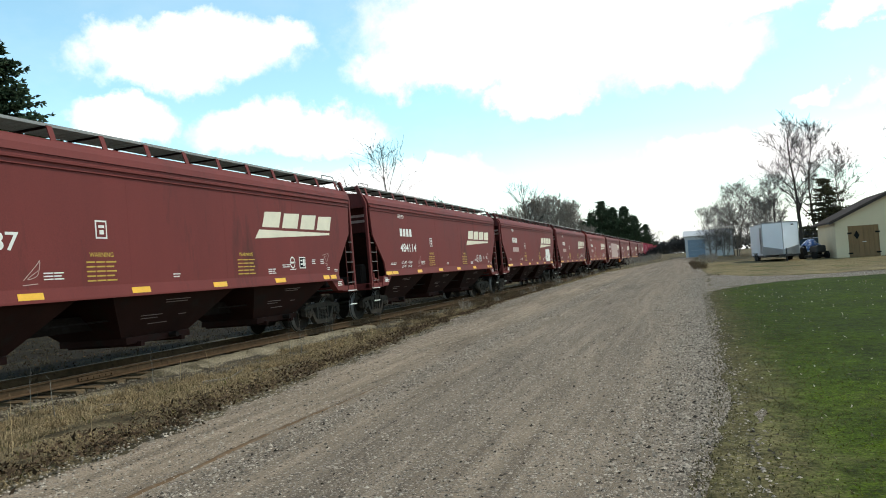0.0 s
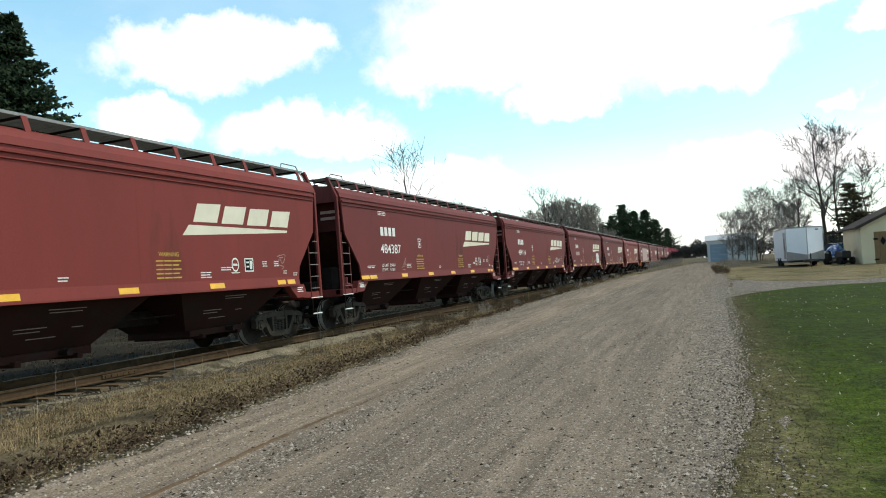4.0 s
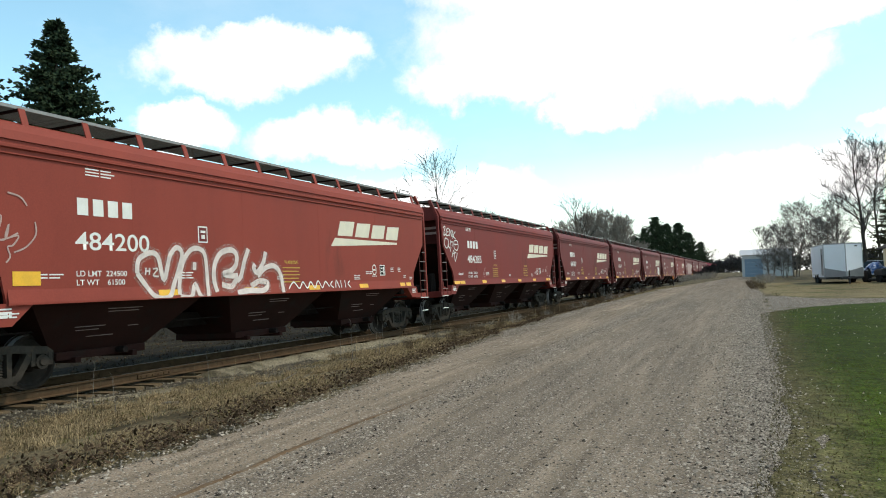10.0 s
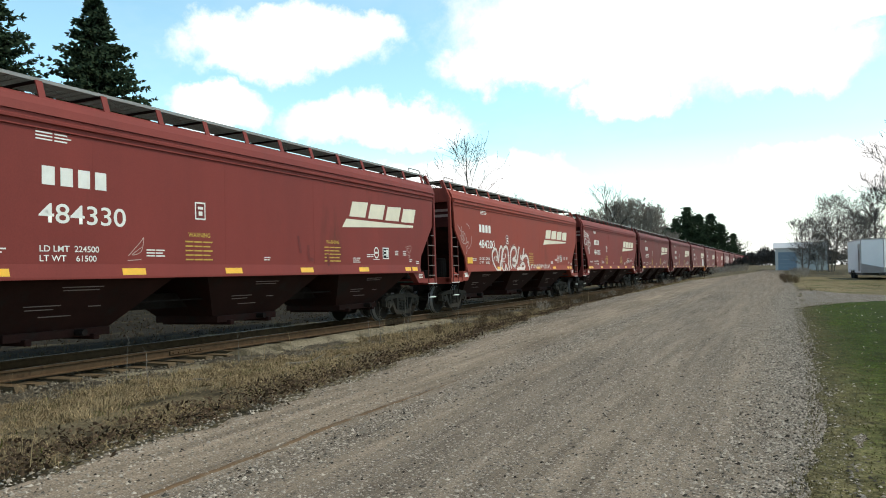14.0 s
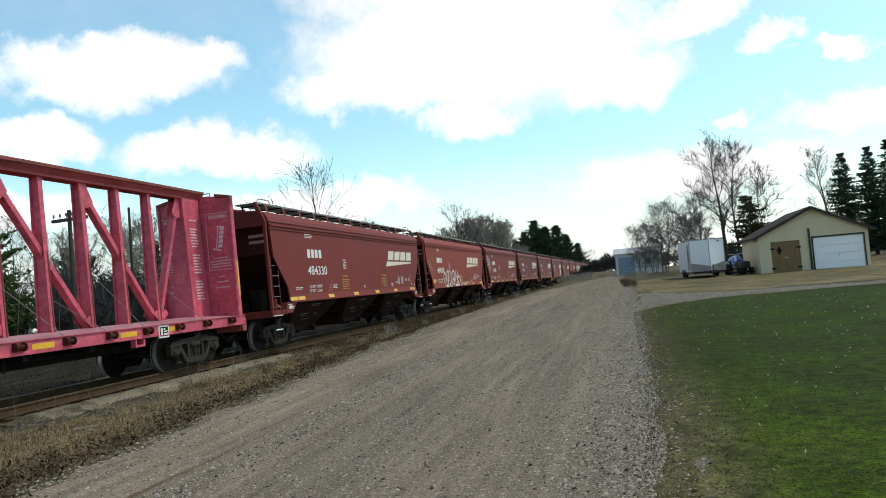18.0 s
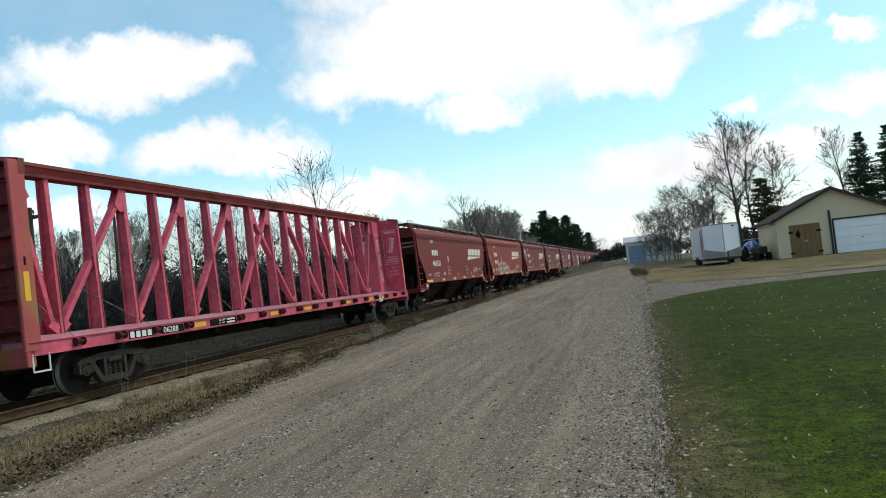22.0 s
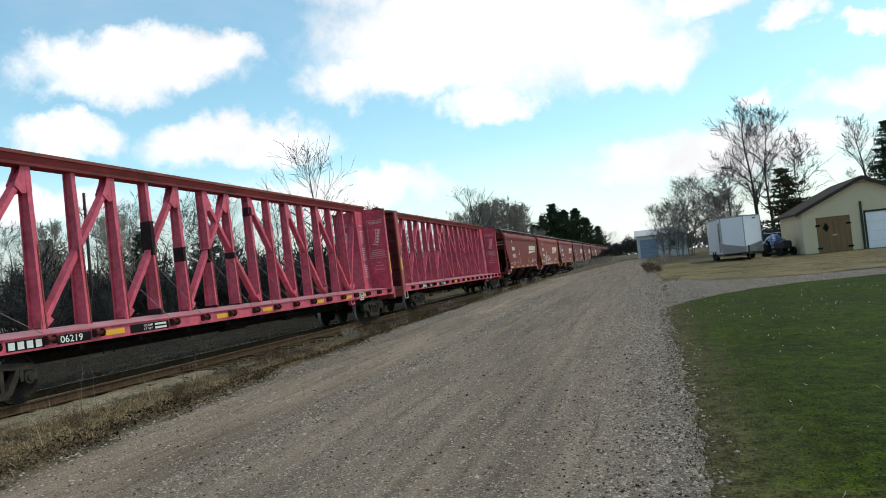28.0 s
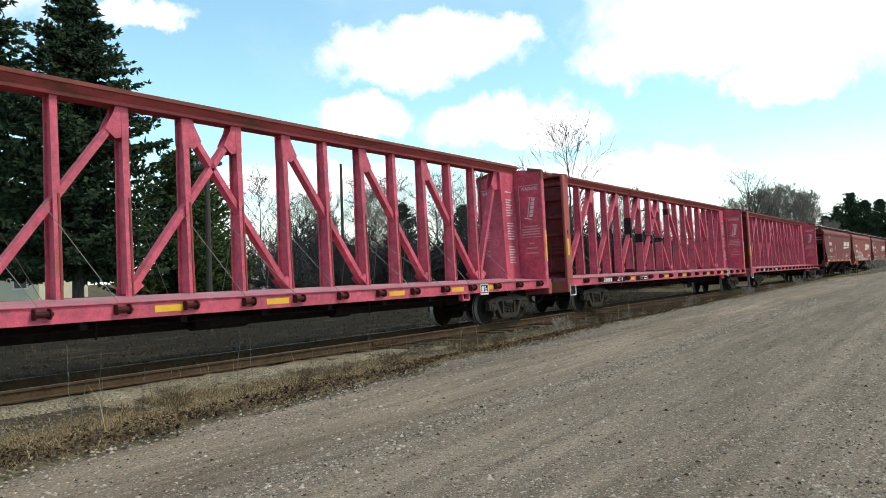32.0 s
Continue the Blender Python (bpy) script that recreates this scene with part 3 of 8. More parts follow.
def lathe(bm, profile, n=20, axis="x"):
    """A profile of (along, radius) turned round the axis."""
    rings = []
    for a, r in profile:
        ring = []
        for i in range(n):
            c, s = math.cos(2 * math.pi * i / n) * r, math.sin(2 * math.pi * i / n) * r
            ring.append(bm.verts.new((a, c, s) if axis == "x" else (c, s, a)))
        rings.append(ring)
    for p, q in zip(rings, rings[1:]):
        for i in range(n):
            bm.faces.new((p[i], p[(i + 1) % n], q[(i + 1) % n], q[i]))
    bm.faces.new(rings[0][::-1])
    bm.faces.new(rings[-1])
    return bm


FONT = {}


def words(text, size):
    """A flat mesh of the built-in font, read along +y on a face that looks to +x, its lower left corner at the origin."""
    if (text, size) not in FONT:
        cu = bpy.data.curves.new("words", "FONT")
        cu.body, cu.size, cu.offset = text, size / 0.7, 0.012 * size
        ob = new("words", cu)
        dg = bpy.context.evaluated_depsgraph_get()
        me = bpy.data.meshes.new_from_object(ob.evaluated_get(dg))
        bpy.data.objects.remove(ob)
        me.transform(Matrix(((0, 0, 1, 0), (1, 0, 0, 0), (0, 1, 0, 0), (0, 0, 0, 1))))
        FONT[text, size] = me
    return FONT[text, size].copy()


def lettering(name, text, size, x, y, z, mat, parent, stretch=1.0):
    me = words(text, size)
    me.transform(Matrix.Translation((x, y, z)) @ Matrix.Diagonal((1, stretch, 1, 1)))
    me.materials.clear()
    me.materials.append(mat)
    ob = new(name, me)
    ob.parent = parent
    if size < 0.1:
        ob["kind"] = "stuff"
    return ob


def decal(bm, x, y0, y1, z0, z1, d=0.004):
    return box(bm, x, x + d, y0, y1, z0, z1)


def scribble(bm, x, strokes, w):
    """Flat ribbons along strokes of (y, z) points; low down they follow the leaning sill."""
    def on(xx, p):
        z = max(1.412, p[1])
        return (xx + 0.043 * min(1.0, max(0.0, (1.64 - z) / 0.21)), p[0], z)

    for k, line in enumerate(strokes):
        xx = x + 0.002 + 0.0015 * k
        pts = [Vector((p[0], p[1])) for p in line]
        fine = []
        for i in range(len(pts) - 1):
            p0, p1, p2, p3 = pts[max(i - 1, 0)], pts[i], pts[i + 1], pts[min(i + 2, len(pts) - 1)]
            for s in range(5):
                t = s / 5
                fine.append(0.5 * ((2 * p1) + (p2 - p0) * t + (2 * p0 - 5 * p1 + 4 * p2 - p3) * t * t + (3 * p1 - p0 - 3 * p2 + p3) * t ** 3))
        fine.append(pts[-1])
        rows = []
        for i, p in enumerate(fine):
            d = (fine[min(i + 1, len(fine) - 1)] - fine[max(i - 1, 0)])
            n = Vector((-d.y, d.x)).normalized() * w / 2 if d.length > 1e-6 else Vector((0, w / 2))
            rows.append((bm.verts.new(on(xx, p - n)), bm.verts.new(on(xx, p + n))))
        for (a, b), (c, d) in zip(rows, rows[1:]):
            bm.faces.new((a, c, d, b))
    return bm


# ---- ground ----
EYE = Vector((0, 0, 1.6))
TRACK = Matrix.Translation(EYE) @ Matrix.Rotation(radians(-1.25), 4, "Y") @ Matrix.Translation(-EYE)
CENTRE, RAIL_TOP = -11.95, 0.31


def smooth(a, b, v):
    t = min(1, max(0, (v - a) / (b - a)))
    return t * t * (3 - 2 * t)


def ground_z(x, y):
    rise = 0.0112 * min(150, max(-60, y))
    if y > 150:
        rise = 0.0112 * 150
    bed = TRACK @ Vector((CENTRE, 0, RAIL_TOP - 0.30))
    left = smooth(-6.0, -9.6, x)
    z = rise * (1 - left) + bed.z * left
    far = smooth(-16, -60, x)
    z += far * (0.25 + 0.004 * min(150, max(0, y)))
    rough = 0.03 * noise.noise(Vector((x * 0.5, y * 0.5, 3.1))) + 0.012 * noise.noise(Vector((x * 2.2, y * 2.2, 7.7)))
    on_road = road_left(y) + 0.3 < x < 0.4
    return z + rough * (0.35 if on_road else 1.0)


def road_left(y):
    for (a, u), (b, v) in zip(ROAD, ROAD[1:]):
        if y <= b:
            return u + (v - u) * (y - a) / (b - a)
    return ROAD[-1][1]


ROAD = [(-40, -5.0), (4, -5.3), (9, -5.55), (14, -5.85), (19, -6.3), (27, -6.7), (37, -6.7), (54, -5.9), (73, -4.0), (88, -2.6), (110, -1.6)]


def wiggle(v, k=0.0, a=0.12):
    return a * noise.noise(Vector((v * 0.9, k, 0.5))) + a * 0.6 * noise.noise(Vector((v * 3.1, k, 2.5)))


def spaced(a, b, near, far, mid):
    """Steps from a to b that grow with the distance from mid."""
    out, v = [mid], mid
    while v < b:
        v += min(far, near * (1 + abs(v - mid) * 0.055))
        out.append(v)
    v = mid
    while v > a:
        v -= min(far, near * (1 + abs(v - mid) * 0.055))
        out.insert(0, v)
    return out


def ground_sheet():
    xs = spaced(-700, 700, 0.35, 60, -3.0)
    ys = spaced(-300, 1500, 0.35, 70, 8.0)
    verts = [(x, y, ground_z(x, y)) for y in ys for x in xs]
    n = len(xs)
    faces = [(j * n + i, j * n + i + 1, (j + 1) * n + i + 1, (j + 1) * n + i) for j in range(len(ys) - 1) for i in range(n - 1)]
    return tagged(raw("ground", verts, faces, M["dry_soil"], smooth=True), "dry brown grass and soil beside the track", "ground", kind="structure")


def strip(name, ys, left, right, lift, mat, label, category, cols=14, power=1.0):
    """A sheet over the ground between two edges; its rim dips under."""
    verts, faces = [], []
    for y in ys:
        a, b = left(y), right(y)
        for i in range(cols + 1):
            x = a + (b - a) * (i / cols) ** power
            edge = min(i, cols - i)
            verts.append((x, y, ground_z(x, y) + (lift if edge else -0.015)))
    n = cols + 1
    for j in range(len(ys) - 1):
        for i in range(cols):
            faces.append((j * n + i, j * n + i + 1, (j + 1) * n + i + 1, (j + 1) * n + i))
    return tagged(raw(name, verts, faces, mat, smooth=True), label, category, kind="structure")


def frange(a, b, s):
    return [a + s * i for i in range(int((b - a) / s) + 1)]


def grounds():
    ground_sheet()
    ys = frange(-14, 50, 0.4) + frange(51, 96, 1.0)
    strip("road", ys, lambda y: road_left(y) + wiggle(y, 1, 0.30) + wiggle(y * 3, 2, 0.16), lambda y: road_right(y) + wiggle(y, 4, 0.16), 0.022, M["gravel"], "pale brown gravel road with wheel ruts", "road", 26)
    strip("lawn", frange(-14, 26.8, 0.3) + frange(27.0, 30.9, 0.13), lambda y: lawn_left(y) + wiggle(y, 4, 0.08) + wiggle(y * 4, 7, 0.09), lambda y: 26.0, 0.028, M["lawn"], "mown green lawn, dry along its edge, with a few dead leaves", "lawn", 64, 1.6)
    strip("wheel_rut", frange(-2.0, 9.4, 0.1), lambda y: -4.06 - 0.06 * smooth(9.4, 6, y) + wiggle(y * 0.5, 21, 0.05) + wiggle(y * 5, 22, 0.025), lambda y: -4.05 + 0.05 * smooth(9.4, 6, y) + wiggle(y * 0.5, 21, 0.05) + wiggle(y * 5, 23, 0.025), 0.026, M["rut_soil"], "faint brown wheel rut in the gravel", "rut", 4)
    strip("track_shoulder", frange(-4, 25.5, 0.3), lambda y: -10.72 + 0.15 * smooth(20, 25, y) + wiggle(y, 41, 0.3) + wiggle(y * 4, 47, 0.25), lambda y: -10.45 + 0.22 * smooth(6, 14, y) - 0.25 * smooth(18, 25, y) + wiggle(y, 43, 0.6) + wiggle(y * 4, 45, 0.3), 0.05, M["shoulder"], "pale sandy gravel shoulder beside the ties", "gravel", 10)
    strip("driveway", frange(24.6, 38.4, 0.35), lambda y: 0.0, lambda y: 26.0, 0.012, M["drive_gravel"], "pale gravel driveway to the garage", "driveway", 30)
    strip("far_verge", frange(-14, 60, 1.0), lambda y: -46.0, lambda y: -14.9 + wiggle(y, 31, 0.4), 0.03, M["leaf_soil_shaded"], "leaf-strewn soil beyond the track, darkened for shade", "soil", 40)
    strip("verge_grass", frange(33.9, 37.0, 0.1) + frange(37.2, 62, 0.5), lambda y: island_left(y) + wiggle(y, 14, 0.16), lambda y: 26.0, 0.034, M["lawn_dry"], "dry grass in front of the garage and trailer", "grass", 30)


def along(knots, y):
    for (a, u), (b, v) in zip(knots, knots[1:]):
        if y <= b:
            return u + (v - u) * max(0, y - a) / (b - a)
    return knots[-1][1]


def lawn_left(y):
    """The lawn's corner rounds off where the driveway turns in."""
    return along([(-20, -0.1), (4, -0.06), (5.3, 0.0), (8.2, 0.21), (12, 0.27), (24.6, 0.28), (25.5, 0.50), (26.4, 0.85), (27.3, 1.25), (28.0, 1.65), (29.0, 2.6), (29.9, 3.7), (30.5, 5.6), (30.75, 9.0), (30.9, 25.5)], y)


def island_left(y):
    """The grass between the driveway and the road, round at its tip."""
    return along([(33.9, 5.0), (34.1, 3.1), (34.5, 2.4), (35.3, 1.8), (36.7, 1.2), (38.5, 0.85), (41, 0.52), (49, 0.0), (62, -0.45)], y)


def road_right(y):
    if y < 27.5:
        return 0.80
    if y < 42:
        return 0.6
    return 0.55 - 0.012 * (y - 42)


grounds()


# ---- track ----
def rail_bm(y0, y1):
    bm = bmesh.new()
    pts = [(-0.07, 0.0), (0.07, 0.0), (0.07, 0.012), (0.012, 0.03), (0.010, 0.125), (0.036, 0.137), (0.036, 0.163), (0.028, 0.172), (-0.028, 0.172), (-0.036, 0.163), (-0.036, 0.137), (-0.010, 0.125), (-0.012, 0.03), (-0.07, 0.012)]
    prism(bm, pts, y0, y1, "y")
    for f in bm.faces:
        if f.normal.z > 0.9 and f.calc_center_median().z > 0.165:
            f.material_index = 1
    return bm


def track():
    t = thing("railway_track", TRACK @ pose(CENTRE, 0, RAIL_TOP - 0.172), "rusty steel rails on weathered wooden ties in gravel", "railway track", kind="structure")
    for x in (-0.7525, 0.7525):
        y = -60.0
        while y < 420:
            step = 11.9 if y < 120 else 100.0
            rail = part("rail", rail_bm(y, y + step), [M["rail_rust"], M["rail_head"]], t)
            rail.location.x = x
            y += step + 0.006
    # joint bars on the near rail
    for y in (-0.5, 11.4, 23.3, 35.2):
        bm = boxes((0.765, 0.80, y - 0.45, y + 0.45, 0.04, 0.12), bevel=0.006)
        for k in range(6):
            rod(bm, (0.80, y - 0.38 + 0.15 * k, 0.08), (0.825, y - 0.38 + 0.15 * k, 0.08), 0.018, n=6)
        part("joint_bar", bm, M["rail_rust"], t)
    rnd = random.Random(5)
    kinds = []
    for k in range(5):
        bm = bmesh.new()
        box(bm, -1.3, 1.3, -0.115, 0.115, -0.17, -0.005, bevel=0.012)
        for v in bm.verts:
            v.co += Vector((rnd.uniform(-0.03, 0.03), rnd.uniform(-0.012, 0.012), rnd.uniform(-0.01, 0.004)))
        me = bpy.data.meshes.new("tie")
        bm.to_mesh(me)
        bm.free()
        me.materials.append(M["tie_wood"])
        kinds.append(me)
    y = -18.0
    for i in range(290):
        ob = new("tie", kinds[rnd.randrange(5)])
        ob.parent = t
        ob.location = (rnd.uniform(-0.12, 0.12), y, rnd.uniform(-0.055, -0.004))
        ob.rotation_euler.z = rnd.uniform(-0.045, 0.045)
        y += 0.52 + rnd.uniform(-0.03, 0.03)
    bm = bmesh.new()
    for i in range(140):
        box(bm, -1.3, 1.3, y - 0.115, y + 0.115, -0.17, -0.005)
        y += 0.52
    part("far_ties", bm, M["tie_wood"], t)["kind"] = "stuff"
    # ballast bed
    verts, faces = [], []
    prof = [(-3.2, -0.40), (-2.3, -0.27), (-1.5, -0.085), (-0.75, -0.075), (0, -0.07), (0.75, -0.08), (1.35, -0.10), (1.75, -0.14), (2.2, -0.22), (2.9, -0.40)]
    ys = frange(-40, 60, 0.35) + frange(61, 420, 6)
    for y in ys:
        for x, z in prof:
            k = 0.5 if abs(x) > 2.5 else 1.0
            verts.append((x + 0.10 * noise.noise(Vector((y * 1.3, x, 0))), y, z + k * 0.035 * noise.noise(Vector((x * 3, y * 3, 1.0))) + 0.02 * noise.noise(Vector((x * 9, y * 9, 4.0)))))
    n = len(prof)
    faces = [(j * n + i, j * n + i + 1, (j + 1) * n + i + 1, (j + 1) * n + i) for j in range(len(ys) - 1) for i in range(n - 1)]
    raw("ballast_bed", verts, faces, M["ballast"], t, smooth=True)
    # pale gravel heaped over the tie ends farther along
    prof = [(0.93, -0.10), (1.0, -0.035), (1.10, 0.0), (1.24, 0.0), (1.38, -0.025), (1.5, -0.07), (1.62, -0.13), (1.85, -0.24)]
    ys = frange(9.5, 27, 0.18)
    verts = []
    for y in ys:
        sink = 0.14 * (smooth(14.0, 10.0, y + 2.5 * noise.noise(Vector((0, y * 0.5, 8.0)))) + smooth(21.0, 26.0, y + 3.0 * noise.noise(Vector((0, y * 0.6, 2.0)))))
        for x, z in prof:
            verts.append((x + 0.07 * noise.noise(Vector((y * 1.7, x, 3.0))), y, z - sink + 0.035 * noise.noise(Vector((x * 2.5, y * 2.0, 5.0))) + 0.014 * noise.noise(Vector((x * 10, y * 10, 2.0)))))
    n = len(prof)
    faces = [(j * n + i, j * n + i + 1, (j + 1) * n + i + 1, (j + 1) * n + i) for j in range(len(ys) - 1) for i in range(n - 1)]
    raw("gravel_berm", verts, faces, M["shoulder"], t, smooth=True)
    return t


track()


# ---- trucks, shared by all the cars ----
def ribbon(bm, pts, w, x0, x1):
    """A bar of height w that follows points (y, z), from x0 to x1."""
    rows = []
    for i, p in enumerate(pts):
        a, b = pts[max(i - 1, 0)], pts[min(i + 1, len(pts) - 1)]
        d = Vector((b[0] - a[0], b[1] - a[1])).normalized()
        n = Vector((-d.y, d.x)) * w / 2
        rows.append([bm.verts.new((x, p[0] + k * n.x, p[1] + k * n.y)) for x, k in ((x0, -1), (x1, -1), (x1, 1), (x0, 1))])
    fs = [bm.faces.new(rows[0]), bm.faces.new(rows[-1][::-1])]
    for r, q in zip(rows, rows[1:]):
        for i in range(4):
            fs.append(bm.faces.new((r[i], q[i], q[(i + 1) % 4], r[(i + 1) % 4])))
    bmesh.ops.recalc_face_normals(bm, faces=fs)
    return bm


def truck_parts(car, y, roll_on):
    """Side frames, bolster, springs and two wheelsets at y; the wheelsets go to roll_on."""
    for sx in (-1, 1):
        bm = bmesh.new()
        # cast frame: level top member, jaws over the bearings, steep ties down to the spring seat
        for line, w in ((((-1.08, 0.57), (-0.98, 0.645), (-0.74, 0.665), (-0.40, 0.705), (0.40, 0.705), (0.74, 0.665), (0.98, 0.645), (1.08, 0.57)), 0.125),
                        (((-0.70, 0.62), (-0.58, 0.43), (-0.46, 0.25), (-0.36, 0.205)), 0.115), (((0.70, 0.62), (0.58, 0.43), (0.46, 0.25), (0.36, 0.205)), 0.115),
                        (((-0.44, 0.205), (0.44, 0.205)), 0.13), (((-0.315, 0.22), (-0.315, 0.68)), 0.085), (((0.315, 0.22), (0.315, 0.68)), 0.085)):
            ribbon(bm, [(y + u, v) for u, v in line], w, sx * 0.925, sx * 1.065)
        for dy in (-0.89, 0.89):
            for u0, u1 in ((-0.20, -0.125), (0.125, 0.20)):
                prism(bm, [(y + dy + u0, 0.40), (y + dy + u1, 0.40), (y + dy + u1 * 0.95, 0.63), (y + dy + u0 * 0.95, 0.63)], *sorted((sx * 0.93, sx * 1.075)), "x")
        part("side_frame", bm, M["truck_steel"], car)
        for k in (-0.17, 0, 0.17):
            bm = bmesh.new()
            lathe(bm, [(0.26 + 0.0225 * i, 0.075 if i % 2 else 0.05) for i in range(13)], 8, "z")
            for v in bm.verts:
                v.co += Vector((sx * 0.995, y + k, 0))
            part("spring", bm, M["truck_steel"], car)
    part("bolster", boxes((-1.09, 1.09, y - 0.22, y + 0.22, 0.53, 0.64), bevel=0.03), M["truck_steel"], car)
    for dy in (-0.89, 0.89):
        bm = bmesh.new()
        lathe(bm, [(-1.02, 0.07), (1.02, 0.07)], 10)
        ws = part("wheelset", bm, M["wheel_steel"], car, "steel axle with two worn wheels")
        ws.location = (0, y + dy, 0.46)
        for sx in (-1, 1):
            bm = bmesh.new()
            prof = [(0.68, 0.12), (0.68, 0.485), (0.71, 0.49), (0.725, 0.462), (0.82, 0.452), (0.822, 0.436), (0.82, 0.40), (0.775, 0.37), (0.765, 0.17), (0.83, 0.15), (0.83, 0.10)]
            prof = [(sx * a, r) for a, r in prof]
            lathe(bm, prof, 24)
            bmesh.ops.recalc_face_normals(bm, faces=bm.faces)
            for f in bm.faces:
                c = f.calc_center_median()
                if math.hypot(c.y, c.z) > 0.435 and abs(f.normal.x) < 0.5:
                    f.material_index = 1
            part("wheel", bm, [M["wheel_steel"], M["wheel_tread"]], ws)
        roll_on.append(ws)
        # roller bearing caps
        for sx in (-1, 1):
            bm = bmesh.new()
            rod(bm, (sx * 0.94, y + dy, 0.46), (sx * 1.09, y + dy, 0.46), 0.12, n=14)
            rod(bm, (sx * 1.09, y + dy, 0.46), (sx * 1.12, y + dy, 0.46), 0.075, 0.06, n=10)
            part("bearing_cap", bm, M["truck_steel"], car)


def couplers(car, end):
    for s in (-1, 1):
        bm = boxes((-0.09, 0.09, min(s * (end - 0.5), s * (end + 0.32)), max(s * (end - 0.5), s * (end + 0.32)), 0.76, 0.94), bevel=0.02)
        box(bm, -0.17, 0.17, min(s * (end + 0.28), s * (end + 0.58)), max(s * (end + 0.28), s * (end + 0.58)), 0.70, 1.0, bevel=0.05)
        part("coupler", bm, M["truck_steel"], car)
        bm = bmesh.new()
        pts = [(0.3, s * end, 0.78), (0.3, s * (end + 0.2), 0.55), (0.28, s * (end + 0.5), 0.42)]
        for a, b in zip(pts, pts[1:]):
            rod(bm, a, b, 0.03, n=6)
        part("air_hose", bm, M["black_paint"], car)


# ---- covered hopper car ----
WHEELS = {}
SIDE = 1.63


def hopper_car(m, paint):
    car = thing("hopper_car", m, "red-brown covered grain hopper railcar on rusty rails", "railcar", "freight train")
    rolls = []
    side = [(-8.25, 3.93), (-8.12, 2.84), (-7.30, 1.90), (-7.20, 1.42), (7.20, 1.42), (7.30, 1.90), (8.12, 2.84), (8.25, 3.93)]
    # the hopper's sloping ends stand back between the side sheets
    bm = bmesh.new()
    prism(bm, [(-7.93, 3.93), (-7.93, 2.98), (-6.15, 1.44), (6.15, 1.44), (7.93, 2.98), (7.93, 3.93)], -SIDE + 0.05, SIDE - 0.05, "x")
    part("body", bm, M["end_shade"], car, "dark slope sheets under the roof, shade in their colour")
    for s in (-1, 1):
        bm = bmesh.new()
        prism(bm, side, *sorted((s * (SIDE - 0.05), s * SIDE)), "x")
        part("side_sheet", bm, M[paint], car)
    # roof with rounded shoulders
    bm = bmesh.new()
    prof = [(-1.66, 3.935), (-1.62, 4.08), (-1.53, 4.21), (-1.32, 4.30), (-0.5, 4.37), (0, 4.39), (0.5, 4.37), (1.32, 4.30), (1.53, 4.21), (1.62, 4.08), (1.66, 3.935)]
    prism(bm, prof, -8.33, 8.33, "y")
    roof = part("roof", bm, M[paint], car)
    for s in (-1, 1):
        part("top_chord", boxes((*sorted((s * SIDE, s * (SIDE + 0.045))), -8.22, 8.22, 3.80, 3.86), (*sorted((s * SIDE, s * (SIDE + 0.03))), -8.22, 8.22, 3.70, 3.722), bevel=0.008), M[paint], car)
        bm = bmesh.new()
        prism(bm, [(s * (SIDE - 0.02), 1.635), (s * (SIDE + 0.004), 1.635), (s * (SIDE + 0.044), 1.43), (s * (SIDE + 0.044), 1.395), (s * (SIDE - 0.1), 1.395)], -7.19, 7.19, "y")
        part("side_sill", bm, M[paint], car)
        for y in (-4.7, -1.55, 1.55, 4.7):
            part("weld_seam", boxes((*sorted((s * SIDE, s * (SIDE + 0.0015))), y - 0.006, y + 0.006, 1.63, 3.69)), M[paint], car)
    # running boards and brackets
    for s in (-1, 1):
        bm = bmesh.new()
        for k in range(20):
            x = 0.58 + 0.0365 * k
            box(bm, *sorted((s * (x - 0.005), s * (x + 0.005))), -8.3, 8.3, 4.535, 4.57)
        for i in range(84):
            y = -8.25 + i * 0.1985
            box(bm, *sorted((s * 0.56, s * 1.28)), y - 0.008, y + 0.008, 4.54, 4.565)
        part("running_board", bm, M["grating"], car, "grey steel grating walkway")
        part("walkway_rim", boxes((*sorted((s * 1.283, s * 1.30)), -8.3, 8.3, 4.53, 4.585)), M["pipe_grey"], car, "pale worn walkway edge")
        for i in range(14):
            y = -7.9 + i * 1.215
            bm = bmesh.new()
            plank(bm, (s * 1.47, y, 4.215), (s * 1.37, y, 4.52), 0.12, 0.02, up=(s * 1, 0, 0.35))
            part("bracket", bm, M[paint], car)
            bm = bmesh.new()
            plank(bm, (s * 1.36, y, 4.515), (s * 0.56, y, 4.515), 0.07, 0.03, up=(0, 0, 1))
            plank(bm, (s * 0.60, y, 4.51), (s * 0.60, y, 4.34), 0.05, 0.02, up=(1, 0, 0))
            part("cross_bar", bm, M["under_dark"], car, "dark bar under the walkway")
    bm = boxes((-0.36, 0.36, -7.9, 7.9, 4.36, 4.50), bevel=0.03)
    for i in range(13):
        y = -7.4 + i * 1.233
        box(bm, -0.42, 0.42, y - 0.04, y + 0.04, 4.36, 4.53, bevel=0.01)
    part("hatch_cover", bm, M[paint], car)
    # end frames: posts, sills, ladders
    for e in (-1, 1):
        part("end_sheet", boxes((-1.57, 1.57, *sorted((e * 7.932, e * 7.95)), 2.98, 3.925)), M["end_shade_red"], car, "dark red end sheet, shade in its colour")
        part("end_beam", boxes((-1.56, 1.56, *sorted((e * 8.24, e * 8.34)), 3.82, 3.96)), M[paint], car)
